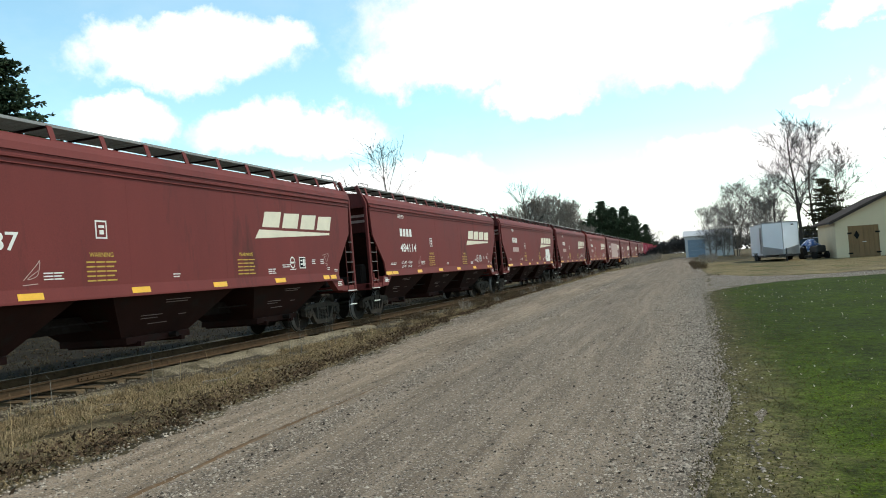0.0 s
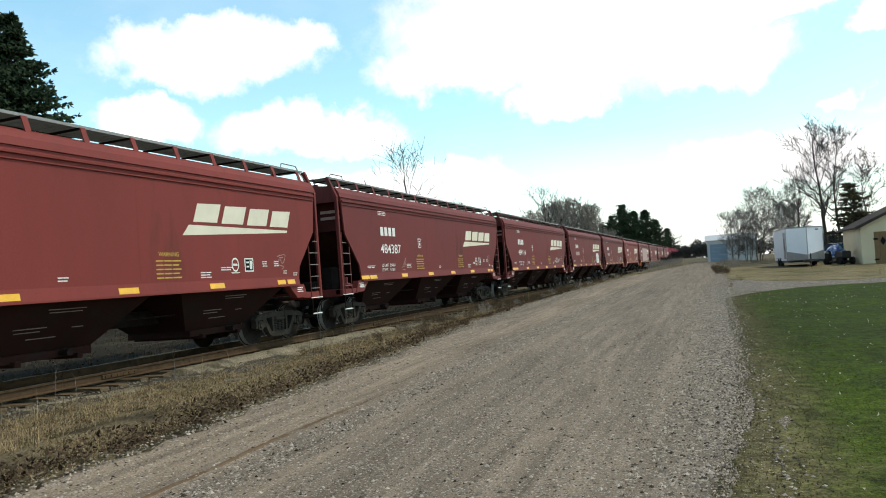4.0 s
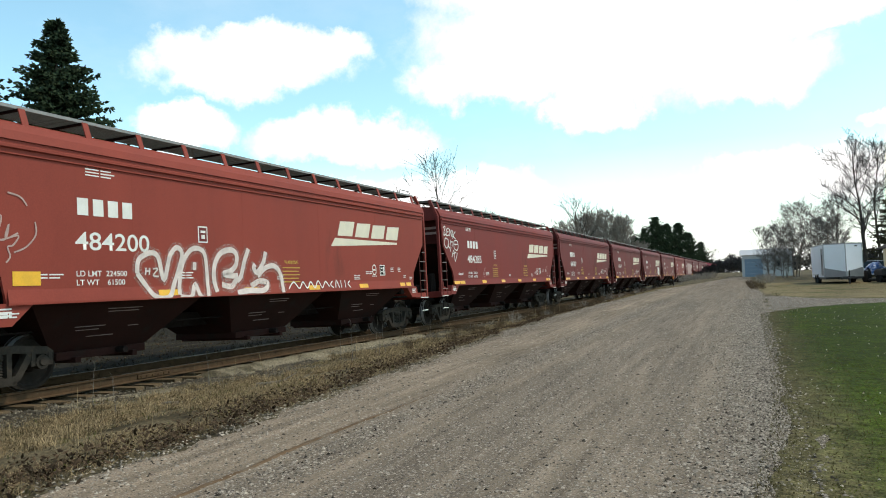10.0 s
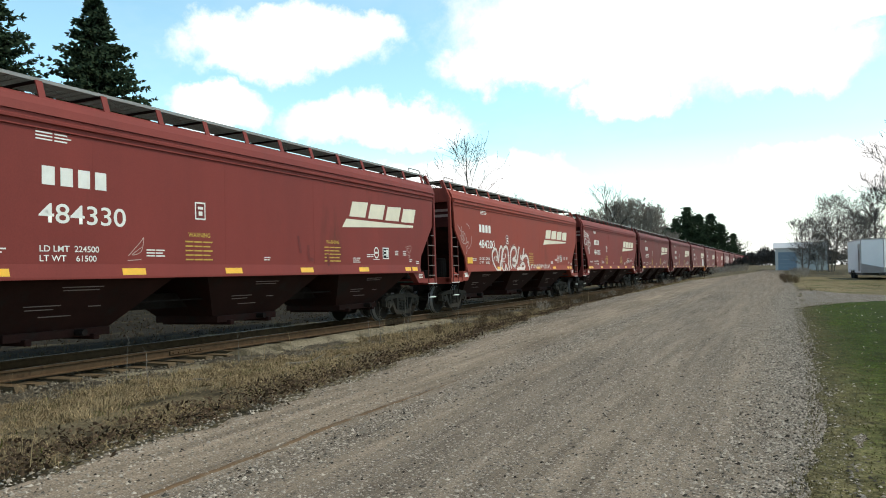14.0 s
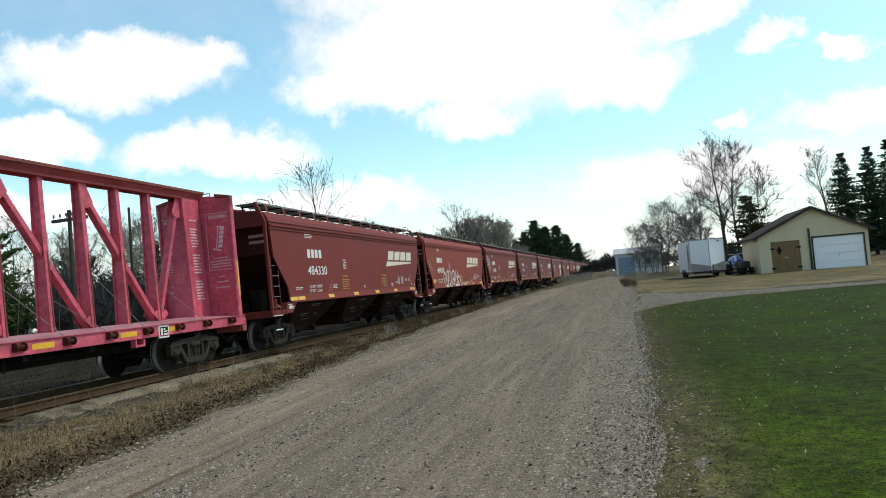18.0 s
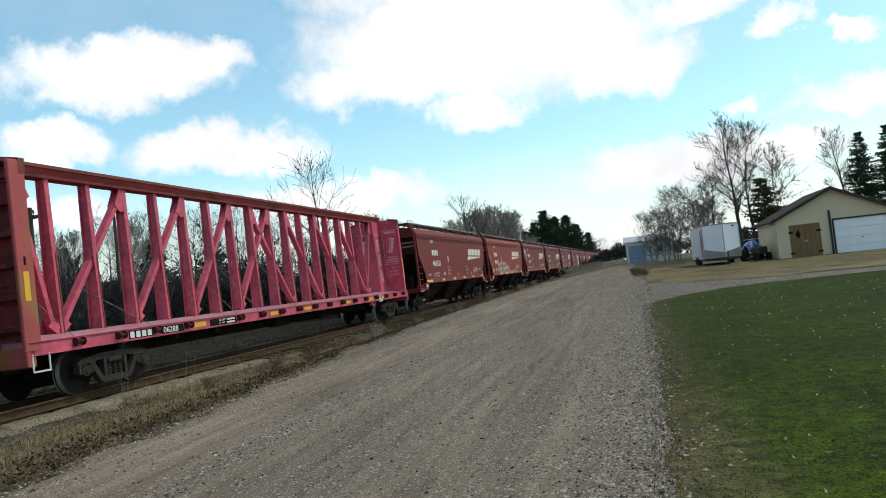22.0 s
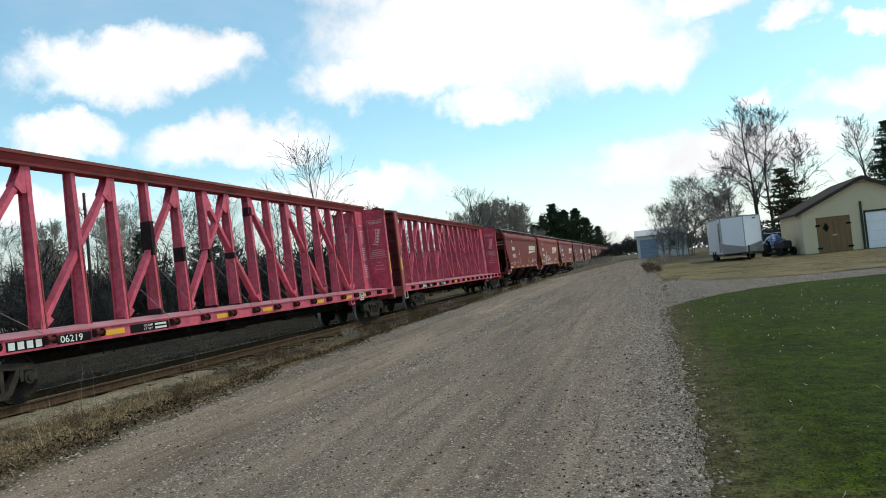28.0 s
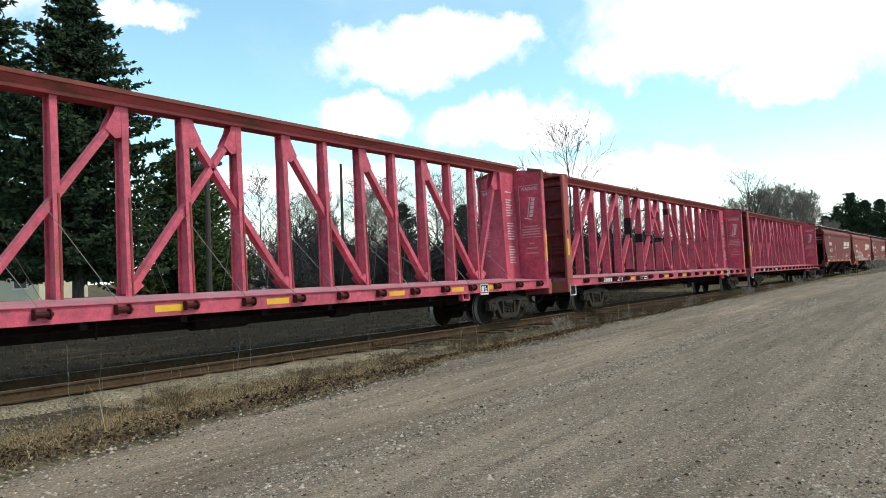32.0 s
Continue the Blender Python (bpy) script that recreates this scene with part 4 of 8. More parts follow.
        part("end_sill", boxes((-1.52, 1.52, *sorted((e * 8.30, e * 8.46)), 1.0, 1.22), (*(1.36, 1.60), *sorted((e * 7.45, e * 8.46)), 1.05, 1.20), (*(-1.60, -1.36), *sorted((e * 7.45, e * 8.46)), 1.05, 1.20), bevel=0.01), M[paint], car)
        part("end_platform", boxes((-1.4, 1.4, *sorted((e * 7.4, e * 8.3)), 1.08, 1.13)), M["grating"], car)
        for s in (-1, 1):
            bm = boxes((*sorted((s * 1.51, s * 1.61)), *sorted((e * 8.35, e * 8.44)), 1.05, 3.95), bevel=0.012)
            plank(bm, (s * 1.56, e * 8.39, 3.9), (s * 1.28, e * 8.39, 4.55), 0.12, 0.1, up=(0, 1, 0))
            part("corner_post", bm, M[paint], car)
            bm = bmesh.new()
            plank(bm, (s * 1.60, e * 7.86, 1.0), (s * 1.60, e * 7.86, 2.46), 0.05, 0.012, up=(1, 0, 0))
            plank(bm, (s * 1.60, e * 8.31, 1.0), (s * 1.60, e * 8.31, 2.9), 0.05, 0.012, up=(1, 0, 0))
            ladder = part("ladder", bm, M["end_shade_red"], car, "ladder with worn rungs, darkened for shade")
            for z in (1.30, 1.62, 1.94, 2.26, 2.58):
                y_in = 7.86 if z < 2.4 else 8.08
                part("rung", rods([((s * 1.61, e * y_in, z), (s * 1.61, e * 8.31, z))], 0.014), M["rung_grey"], ladder)
            for y_in in (7.90, 8.34):
                part("stirrup", rods([((s * 1.60, e * y_in, 1.06), (s * 1.60, e * y_in, 0.62))], 0.016), M["under_dark"], car)
            part("stirrup_tread", rods([((s * 1.60, e * 7.89, 0.61), (s * 1.60, e * 8.35, 0.61))], 0.02), M["white_paint"], car)
            # bent lifting plate below the sill's end, with a small notice
            bm = bmesh.new()
            prism(bm, [(e * 6.72, 1.425), (e * 7.46, 1.425), (e * 7.60, 1.08), (e * 7.12, 1.08), (e * 6.98, 1.20)], *sorted((s * 1.44, s * 1.625)), "x")
            part("lifting_plate", bm, M[paint], car)
            bm = bmesh.new()
            for k in range(3):
                box(bm, *sorted((s * 1.626, s * 1.63)), *sorted((e * 7.12, e * (7.40 - 0.05 * (k % 2)))), 1.33 - 0.05 * k, 1.355 - 0.05 * k)
            part("lift_notice", bm, M["white_paint"], car)["kind"] = "stuff"
            part("step_edge", boxes((*sorted((s * 1.60, s * 1.615)), *sorted((e * 7.82, e * 8.44)), 1.03, 1.055)), M["white_paint"], car)
        # end ladder and slope sheet ribs
        bm = bmesh.new()
        for x in (-0.95, -0.5):
            rod(bm, (x, e * 8.40, 1.2), (x, e * 8.40, 4.1), 0.02)
        for k in range(8):
            rod(bm, (-0.95, e * 8.40, 1.35 + 0.36 * k), (-0.5, e * 8.40, 1.35 + 0.36 * k), 0.014)
        part("end_ladder", bm, M[paint], car)
        # roof grab rail at the ends
        bm = bmesh.new()
        pts = [(1.25, e * 7.3, 4.57), (1.25, e * 7.35, 4.70), (1.25, e * 8.05, 4.70), (1.25, e * 8.28, 4.50), (1.45, e * 8.40, 4.15)]
        for a, b in zip(pts, pts[1:]):
            rod(bm, a, b, 0.016, n=6)
        part("grab_rail", bm, M["pipe_grey"], car)
        # brake gear under the end slope
        bm = boxes((1.20, 1.42, *sorted((e * 7.55, e * 7.78)), 1.14, 1.38), bevel=0.03)
        rod(bm, (1.31, e * 7.67, 1.36), (1.31, e * 7.67, 1.56), 0.06, n=10)
        rod(bm, (1.42, e * 7.67, 1.27), (1.50, e * 7.67, 1.27), 0.07, n=10)
        part("release_valve", bm, M[paint], car)
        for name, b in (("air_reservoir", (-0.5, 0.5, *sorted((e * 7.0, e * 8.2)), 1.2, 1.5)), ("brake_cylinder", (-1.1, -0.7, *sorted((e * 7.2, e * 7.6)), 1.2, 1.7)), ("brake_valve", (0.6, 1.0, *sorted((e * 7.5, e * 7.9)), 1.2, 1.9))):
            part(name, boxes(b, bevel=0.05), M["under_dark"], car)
    # three bays with outlet gates
    for y in (-4.75, 0.0, 4.75):
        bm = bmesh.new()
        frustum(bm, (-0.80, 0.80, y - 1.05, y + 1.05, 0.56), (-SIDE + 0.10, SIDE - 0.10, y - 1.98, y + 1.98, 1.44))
        bay = part("bay", bm, M["bay_red_shaded"], car)
        part("outlet_gate", boxes((-0.88, 0.88, y - 1.0, y + 1.0, 0.42, 0.56), (-0.98, 0.98, y - 0.7, y - 0.58, 0.36, 0.46), (-0.98, 0.98, y + 0.58, y + 0.7, 0.36, 0.46), bevel=0.01), M["bay_red_shaded"], car)
        bm = bmesh.new()
        rod(bm, (0.90, y + 0.3, 0.50), (1.10, y + 0.3, 0.50), 0.06, n=8)
        part("gate_drive", bm, M["under_dark"], car)
        # stencilled lines on the sloping bay sheet
        bm = bmesh.new()
        for z, y0, y1 in ((1.27, -0.35, 0.45), (1.22, -0.30, 0.40), (0.98, -0.85, -0.2), (0.92, -0.80, -0.3), (0.94, 0.35, 0.6), (0.80, -0.5, 0.1)):
            at = 0.80 + (SIDE - 0.90) * (z - 0.56) / 0.88 + 0.008
            plank(bm, (at, y + y0, z), (at, y + y1, z), 0.016, 0.006, up=(0.77, 0, -0.64))
        part("bay_stencil", bm, M["bay_text"], car)["kind"] = "stuff"
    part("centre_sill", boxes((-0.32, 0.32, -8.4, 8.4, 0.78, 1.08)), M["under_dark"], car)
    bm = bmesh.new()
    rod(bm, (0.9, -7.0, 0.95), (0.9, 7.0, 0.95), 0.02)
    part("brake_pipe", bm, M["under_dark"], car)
    for y in (-7.07, 7.07):
        truck_parts(car, y, rolls)
    couplers(car, 8.46)
    # reflectors, logo and small markings
    x = SIDE + 0.012
    for y, w in ((-7.0, 0.55), (-6.42, 0.5), (-3.9, 0.5), (-1.35, 0.5), (1.2, 0.5), (3.8, 0.5), (6.35, 0.35), (6.8, 0.35)):
        bm = bmesh.new()
        plank(bm, (SIDE + 0.030, y - w / 2, 1.51), (SIDE + 0.030, y + w / 2, 1.51), 0.115, 0.006, up=(0.98, 0, 0.19))
        part("reflector", bm, M["yellow_tape"], car, "yellow reflective strip")
    x = SIDE + 0.001
    bm = bmesh.new()
    y = 3.16
    for k in range(4):
        prism(bm, [(y, 2.90), (y + 0.80, 2.91), (y + 0.97, 3.33), (y + 0.17, 3.30)], x, x + 0.004, "x")
        y += 0.955
    prism(bm, [(2.80, 2.60), (3.02, 2.83), (6.80, 2.83), (6.78, 2.77)], x, x + 0.004, "x")
    part("logo", bm, M["logo_cream"], car, "cream slanted logo blocks over a wedge")
    bm = bmesh.new()
    for y0, n in ((-2.66, 5), (1.98, 5)):
        for k in range(n):
            for u0, u1 in ((0.0, 0.2), (0.23, 0.44), (0.47, 0.72 - 0.06 * (k % 2))):
                decal(bm, x, y0 + u0, y0 + u1, 2.055 - 0.085 * k, 2.082 - 0.085 * k)
    part("warning_notice", bm, M["yellow_text"], car)["kind"] = "stuff"
    for y0 in (-2.58, 2.06):
        lettering("warning", "WARNING", 0.085, x + 0.003, y0, 2.16, M["yellow_text"], car)
    bm = bmesh.new()
    decal(bm, x, -2.40, -2.12, 2.50, 2.84)
    part("placard", bm, M["white_paint"], car)
    bm = bmesh.new()
    decal(bm, x + 0.004, -2.37, -2.15, 2.53, 2.81)
    part("placard_field", bm, M["hopper_brown"], car)
    bm = bmesh.new()
    decal(bm, x + 0.008, -2.33, -2.19, 2.70, 2.75)
    decal(bm, x + 0.008, -2.31, -2.21, 2.58, 2.66)
    part("placard_mark", bm, M["white_paint"], car)
    bm = bmesh.new()
    for y0, z0, w, n in ((-3.6, 1.88, 0.42, 3), (-0.35, 1.78, 0.22, 2), (3.3, 1.80, 0.35, 3), (4.0, 1.9, 0.4, 2), (5.6, 2.02, 0.2, 3), (6.1, 2.02, 0.2, 3), (6.5, 1.78, 0.16, 2), (6.95, 1.72, 0.2, 2), (-6.75, 1.85, 0.55, 2), (-5.72, 3.70, 0.62, 4), (-7.35, 1.26, 0.35, 2)):
        for k in range(n):
            for u0, u1 in ((0.0, 0.46), (0.52, 1 - 0.12 * (k % 2))):
                decal(bm, x, y0 + w * u0, y0 + w * u1, z0 - 0.052 * k, z0 - 0.052 * k + 0.022)
    part("small_markings", bm, M["white_paint"], car)["kind"] = "stuff"
    bm = bmesh.new()
    decal(bm, x, 4.88, 5.22, 1.80, 2.12)
    part("test_stencil", bm, M["white_paint"], car)
    bm = bmesh.new()
    decal(bm, x + 0.004, 4.91, 5.19, 1.83, 2.09)
    part("stencil_field", bm, M["black_paint"], car)
    bm = bmesh.new()
    decal(bm, x + 0.008, 5.07, 5.16, 1.86, 2.06)
    decal(bm, x + 0.008, 4.94, 5.04, 1.90, 1.94)
    decal(bm, x + 0.008, 4.94, 5.04, 2.00, 2.04)
    part("stencil_marks", bm, M["white_paint"], car)
    bm = bmesh.new()
    ring = [[bm.verts.new((x + 0.004, 4.52 + r * math.cos(q), 1.97 + r * 1.2 * math.sin(q))) for q in (2 * math.pi * k / 24 for k in range(24))] for r in (0.135, 0.105)]
    for k in range(24):
        bm.faces.new((ring[0][k], ring[0][(k + 1) % 24], ring[1][(k + 1) % 24], ring[1][k]))
    decal(bm, x, 4.44, 4.60, 1.945, 1.995)
    decal(bm, x, 4.36, 4.68, 1.775, 1.795)
    part("round_emblem", bm, M["white_paint"], car, "white ring emblem with a bar")
    bm = bmesh.new()
    scribble(bm, x, [[(6.25, 2.16), (6.62, 2.20), (6.50, 1.98), (6.36, 2.10), (6.30, 1.96), (6.55, 1.90), (6.42, 1.84)], [(6.35, 2.13), (6.52, 2.14)]], 0.014)
    part("chalk_doodle", bm, M["faint_text"], car)
    bm = bmesh.new()
    scribble(bm, x, [[(-4.0, 1.78), (-3.74, 2.02), (-3.66, 2.10), (-3.72, 1.86), (-3.92, 1.80), (-3.70, 1.94)], [(-4.02, 1.70), (-3.72, 1.72)]], 0.014)
    part("chalk_doodle", bm, M["faint_text"], car)
    bm = bmesh.new()
    for y0, y1, z0, z1 in ((-5.65, -5.40, 2.86, 3.15), (-5.33, -5.08, 2.86, 3.15), (-5.01, -4.76, 2.86, 3.15), (-4.69, -4.44, 2.86, 3.15)):
        decal(bm, x, y0 + 0.03, y1, z0, z1)
    part("owner_mark", bm, M["white_paint"], car, "white block marks")
    # owner's mark on the end sheet
    for z0, z1 in ((3.52, 3.61), (3.33, 3.42)):
        part("end_mark", boxes((0.75, 1.40, -7.956, -7.951, z0, z1)), M["faint_text"], car)
    return car, rolls


def car_number(car, text):
    x = SIDE + 0.001
    lettering("car_number", text, 0.30, x + 0.003, -5.68, 2.28, M["white_paint"], car, 1.28)
    lettering("load_limit", "LD LMT  224500", 0.095, x + 0.003, -5.68, 1.83, M["white_paint"], car, 1.15)
    lettering("light_weight", "LT WT    61500", 0.095, x + 0.003, -5.68, 1.68, M["white_paint"], car, 1.15)


# ---- centre-beam lumber car ----
DECK_HALF = 1.20


def beam_car(m):
    car = thing("centre_beam_car", m, "pink-red centre-beam lumber railcar, empty, with rust-brown top", "railcar", "freight train")
    rolls = []
    H = DECK_HALF
    L = 11.55
    pitch = 1.24
    mid = -0.25
    for s in (-1, 1):
        bm = bmesh.new()
        prism(bm, [(s * (H - 0.035), 1.08), (s * (H - 0.035), 1.172), (s * 0.02, 1.285), (s * 0.02, 1.08)], -L, L, "y")
        bmesh.ops.recalc_face_normals(bm, faces=bm.faces)
        part("deck", bm, M["deck_worn"], car, "worn grey-pink canted deck")
    for s in (-1, 1):
        part("side_sill", boxes((*sorted((s * (H - 0.02), s * H)), -L, L, 0.93, 1.165), bevel=0.004), M["beam_pink"], car)
        for z0, z1, out in ((1.165, 1.185, 0.03), (0.915, 0.93, 0.02)):
            part("sill_flange", boxes((*sorted((s * (H - 0.10), s * (H + out))), -L, L, z0, z1), bevel=0.004), M["beam_pink"], car)
    # centre posts, wider at the foot
    posts = [mid + s * (0.62 + pitch * k) for s in (-1, 1) for k in range(8)]
    top = 4.66
    for y in sorted(posts):
        bm = bmesh.new()
        rings = []
        for z, hx in ((1.15, 0.18), (top, 0.11)):
            sec = [(-hx, -0.0625), (-hx + 0.022, -0.0625), (-hx + 0.022, -0.012), (hx - 0.022, -0.012), (hx - 0.022, -0.0625), (hx, -0.0625), (hx, 0.0625), (hx - 0.022, 0.0625), (hx - 0.022, 0.012), (-hx + 0.022, 0.012), (-hx + 0.022, 0.0625), (-hx, 0.0625)]
            rings.append([bm.verts.new((u, y + v, z)) for u, v in sec])
        for i in range(12):
            bm.faces.new((rings[0][i], rings[0][(i + 1) % 12], rings[1][(i + 1) % 12], rings[1][i]))
        part("post", bm, M["beam_pink"], car)
        bm = bmesh.new()
        for s in (-1, 1):
            plank(bm, (s * 0.186, y + 0.03, 1.2), (s * 0.15, y + 0.03, 3.0), 0.035, 0.012, up=(1, 0, 0))
        part("rub_strip", bm, M["beam_rust"], car)
    # diagonals
    def diagonal(y_low, y_high, z0=1.28, z1=4.55):
        bm = bmesh.new()
        plank(bm, (0, y_low, z0), (0, y_high, z1), 0.115, 0.18, up=(1, 0, 0))
        d = 1 if y_high > y_low else -1
        for s in (-1, 1):
            prism(bm, [(y_low - d * 0.10, 1.16), (y_low + d * 0.26, 1.45), (y_low + d * 0.12, 1.56), (y_low - d * 0.08, 1.45)], s * 0.145, s * 0.16, "x")
            prism(bm, [(y_high + d * 0.08, 4.64), (y_high - d * 0.16, 4.64), (y_high - d * 0.20, 4.50), (y_high - d * 0.36, 4.20), (y_high - d * 0.18, 4.04), (y_high + d * 0.08, 4.10)], s * 0.095, s * 0.11, "x")
        bmesh.ops.recalc_face_normals(bm, faces=bm.faces)
        part("diagonal", bm, M["beam_pink"], car)
    for s in (-1, 1):
        for k in range(4):
            high = mid + s * (-0.62 + 2 * pitch * k)
            diagonal(high + s * 2 * pitch, high)
        diagonal(mid + s * (0.62 + 7 * pitch + 0.12), s * 10.40)
    # top chord
    bm = boxes((-0.30, 0.30, -L + 0.1, L - 0.1, 4.80, 4.88), bevel=0.008)
    part("top_cap", bm, M["beam_rust"], car, "rust-brown flat top plate")
    bm = bmesh.new()
    prism(bm, [(-0.17, 4.62), (0.17, 4.62), (0.17, 4.68), (0.27, 4.80), (-0.27, 4.80), (-0.17, 4.68)], -L + 0.1, L - 0.1, "y")
    part("top_chord", bm, M["chord_worn"], car, "worn red chord with bare rust")
    for e in (-1, 1):
        # end column and bulkhead
        y0, y1 = sorted((e * 10.42, e * 11.25))
        bm = bmesh.new()
        prism(bm, [(-0.30, 1.15), (0.30, 1.15), (0.20, 4.62), (-0.20, 4.62)], y0, y1, "y")
        part("end_column", bm, M["beam_pink"], car)
        bm = bmesh.new()
        prism(bm, [(-H, 1.15), (H, 1.15), (H - 0.02, 4.60), (0.5, 4.72), (-0.5, 4.72), (-H + 0.02, 4.60)], *sorted((e * 11.30, e * 11.33)), "y")
        part("bulkhead", bm, M["beam_pink"], car, "pink-red steel bulkhead plate")
        bm = bmesh.new()
        prism(bm, [(-H + 0.1, 1.15), (H - 0.1, 1.15), (H - 0.1, 4.60), (0.5, 4.70), (-0.5, 4.70), (-H + 0.1, 4.60)], *sorted((e * 11.333, e * 11.345)), "y")
        part("bulkhead_backing", bm, M["bulk_rust_shade"], car, "rusty outer face of the bulkhead, darkened for shade")
        # added cover that keeps skylight off the bulkhead's outer face
        part("top_plate", boxes((-H + 0.1, H - 0.1, *sorted((e * 11.346, e * 11.62)), 4.57, 4.62), bevel=0.01), M["bulk_rust_shade"], car, "plate added over the bulkhead's end to block sky")
        for s in (-1, 1):
            bm = bmesh.new()
            prism(bm, [(s * (H + 0.012), 4.36), (s * (H + 0.012), 4.66), (s * 0.72, 4.76), (s * 0.72, 4.66), (s * (H - 0.06), 4.60)], *sorted((e * 11.25, e * 11.40)), "y")
            part("corner_gusset", bm, M["beam_rust"], car, "rust-brown top corner gusset")
        for s in (-1, 1):
            bm = bmesh.new()
            box(bm, *sorted((s * (H - 0.09), s * (H + 0.005))), *sorted((e * 11.25, e * (11.64 if e < 0 else 11.44))), 1.0, 4.62, bevel=0.02)
            if e > 0:
                part("bulkhead_post", bm, M["beam_pink"], car)
                part("post_reflector", boxes((*sorted((s * (H + 0.005), s * (H + 0.010))), 11.34, 11.42, 1.75, 2.75)), M["yellow_tape"], car, "yellow reflective strip")
                continue
            part("bulkhead_post", bm, M["bulk_orange"], car, "orange-brown faded corner post")
            part("post_slot", boxes((*sorted((s * (H + 0.005), s * (H + 0.009))), *sorted((e * 11.44, e * 11.49)), 2.62, 2.78)), M["black_paint"], car, "dark slot in the corner post")
            if e < 0:
                part("post_reflector", boxes((*sorted((s * (H + 0.005), s * (H + 0.010))), *sorted((e * 11.40, e * 11.53)), 1.95, 2.50)), M["yellow_tape"], car, "yellow reflective strip")
            part("corner_step", rods([((s * H, e * 11.5, 0.95), (s * H, e * 11.5, 0.62)), ((s * H, e * 11.1, 0.95), (s * H, e * 11.1, 0.62)), ((s * H, e * 11.5, 0.62), (s * H, e * 11.1, 0.62))], 0.018), M["white_paint"], car)
        for z in (1.45, 2.05, 2.65, 3.25, 3.85, 4.35):
            part("bulkhead_rib", boxes((-H + 0.1, H - 0.1, *sorted((e * 11.346, e * 11.50)), z - 0.05, z + 0.05), bevel=0.012), M["bulk_rust_shade"], car)
        part("end_sill", boxes((-H, H, *sorted((e * 11.4, e * 11.62)), 0.72, 1.10), bevel=0.02), M["bulk_orange"], car)
        bm = rods([((0.6, e * 11.6, 1.1), (0.6, e * 11.6, 2.3)), ((0.6, e * 11.6, 2.3), (0.95, e * 11.6, 2.3)), ((0.2, e * 11.62, 1.25), (0.95, e * 11.62, 1.25))], 0.016)
        part("hand_rail", bm, M["bulk_rust_shade"], car)
        # ladder rungs beside the corner post
        for k in range(9):
            z = 1.5 + 0.34 * k
            part("rung", rods([((0.62, e * 11.60, z), (H - 0.1, e * 11.60, z))], 0.014), M["bulk_rust_shade"], car)
        bm = rods([((-0.55, e * 11.32, 4.72), (-0.55, e * 11.32, 4.80)), ((0.55, e * 11.32, 4.72), (0.55, e * 11.32, 4.80)), ((-0.55, e * 11.32, 4.80), (0.55, e * 11.32, 4.80))], 0.014)
        part("top_grab", bm, M["pipe_grey"], car)
        # white markings on the inner face and on the column
        yy = e * 11.30 - e * 0.006
        ys = sorted((yy, yy - e * 0.003))
        for s in (-1, 1):
            bm = bmesh.new()
            c = s * 0.74
            for x0, x1, z0, z1 in ((-0.39, 0.39, 2.54, 2.56), (-0.39, 0.39, 4.19, 4.21), (-0.39, -0.372, 2.56, 4.19), (0.372, 0.39, 2.56, 4.19)):
                box(bm, c + x0, c + x1, *ys, z0, z1)
            for z, half in ((2.62, 0.33), (2.70, 0.31), (2.78, 0.33), (2.87, 0.24), (2.33, 0.09), (2.18, 0.19), (2.02, 0.23)):
                box(bm, c - half, c + half, *ys, z, z + 0.04)
            part("bulkhead_notice", bm, M["faded_text"], car, "faded white notice lines in a thin frame")["kind"] = "stuff"
            # a leaning mast with a stack of short bars, on a slanting foot
            bm = bmesh.new()
            for k in range(5):
                u = c + e * (-0.045 + 0.022 * k)
                prism(bm, [(u, 3.19 + 0.125 * k), (u + e * 0.13, 3.19 + 0.125 * k), (u + e * 0.15, 3.295 + 0.125 * k), (u + e * 0.02, 3.295 + 0.125 * k)], *ys, "y")
            for quad in (((-0.12, 3.14), (-0.09, 3.14), (0.02, 3.82), (-0.01, 3.82)), ((-0.06, 3.80), (0.14, 3.78), (0.14, 3.805), (-0.06, 3.825)), ((-0.21, 3.15), (0.06, 3.08), (0.06, 3.12), (-0.21, 3.19))):
                prism(bm, [(c + e * u, z) for u, z in quad], *ys, "y")
            part("bulkhead_logo", bm, M["bulk_white"], car, "white leaning mast emblem")
            me = words("WARNING", 0.088)
            me.transform(Matrix.Translation((c - e * 0.29, yy - e * 0.004, 4.04)) @ Matrix.Rotation(radians(-90 * e), 4, "Z") @ Matrix.Diagonal((1, 1, 1.3, 1)))
            me.materials.clear()
            me.materials.append(M["bulk_white"])
            new("notice_heading", me).parent = car
        for s in (-1, 1):
            bm = bmesh.new()
            z, k = 1.75, 0
            while z < 4.0:
                xx = s * (0.30 - 0.10 * (z - 1.15) / 3.47)
                if k % 9 not in (7, 8):
                    x0, x1 = sorted((xx, xx + s * 0.012))
                    near = 10.66 if e > 0 else -11.02
                    cut = (0.14, 0.19, 0.10, 0.22)[k % 4]
                    box(bm, x0, x1, near, near + cut, z, z + 0.034)
                    box(bm, x0, x1, near + cut + 0.025, near + (0.36, 0.30, 0.34, 0.27, 0.35)[k % 5], z, z + 0.034)
                z += 0.083
                k += 1
            part("loading_text", bm, M["bulk_white"], car)["kind"] = "stuff"
    # winches, straps and reflectors on the sill
    rnd = random.Random(3)
    for s in (-1, 1):
        for k in range(18):
            if k == 4:
                continue
            y = -10.36 + pitch * k
            bm = bmesh.new()
            x = s * (H + 0.05)
            rod(bm, (x, y - 0.11, 1.07), (x, y + 0.11, 1.07), 0.048, n=8)
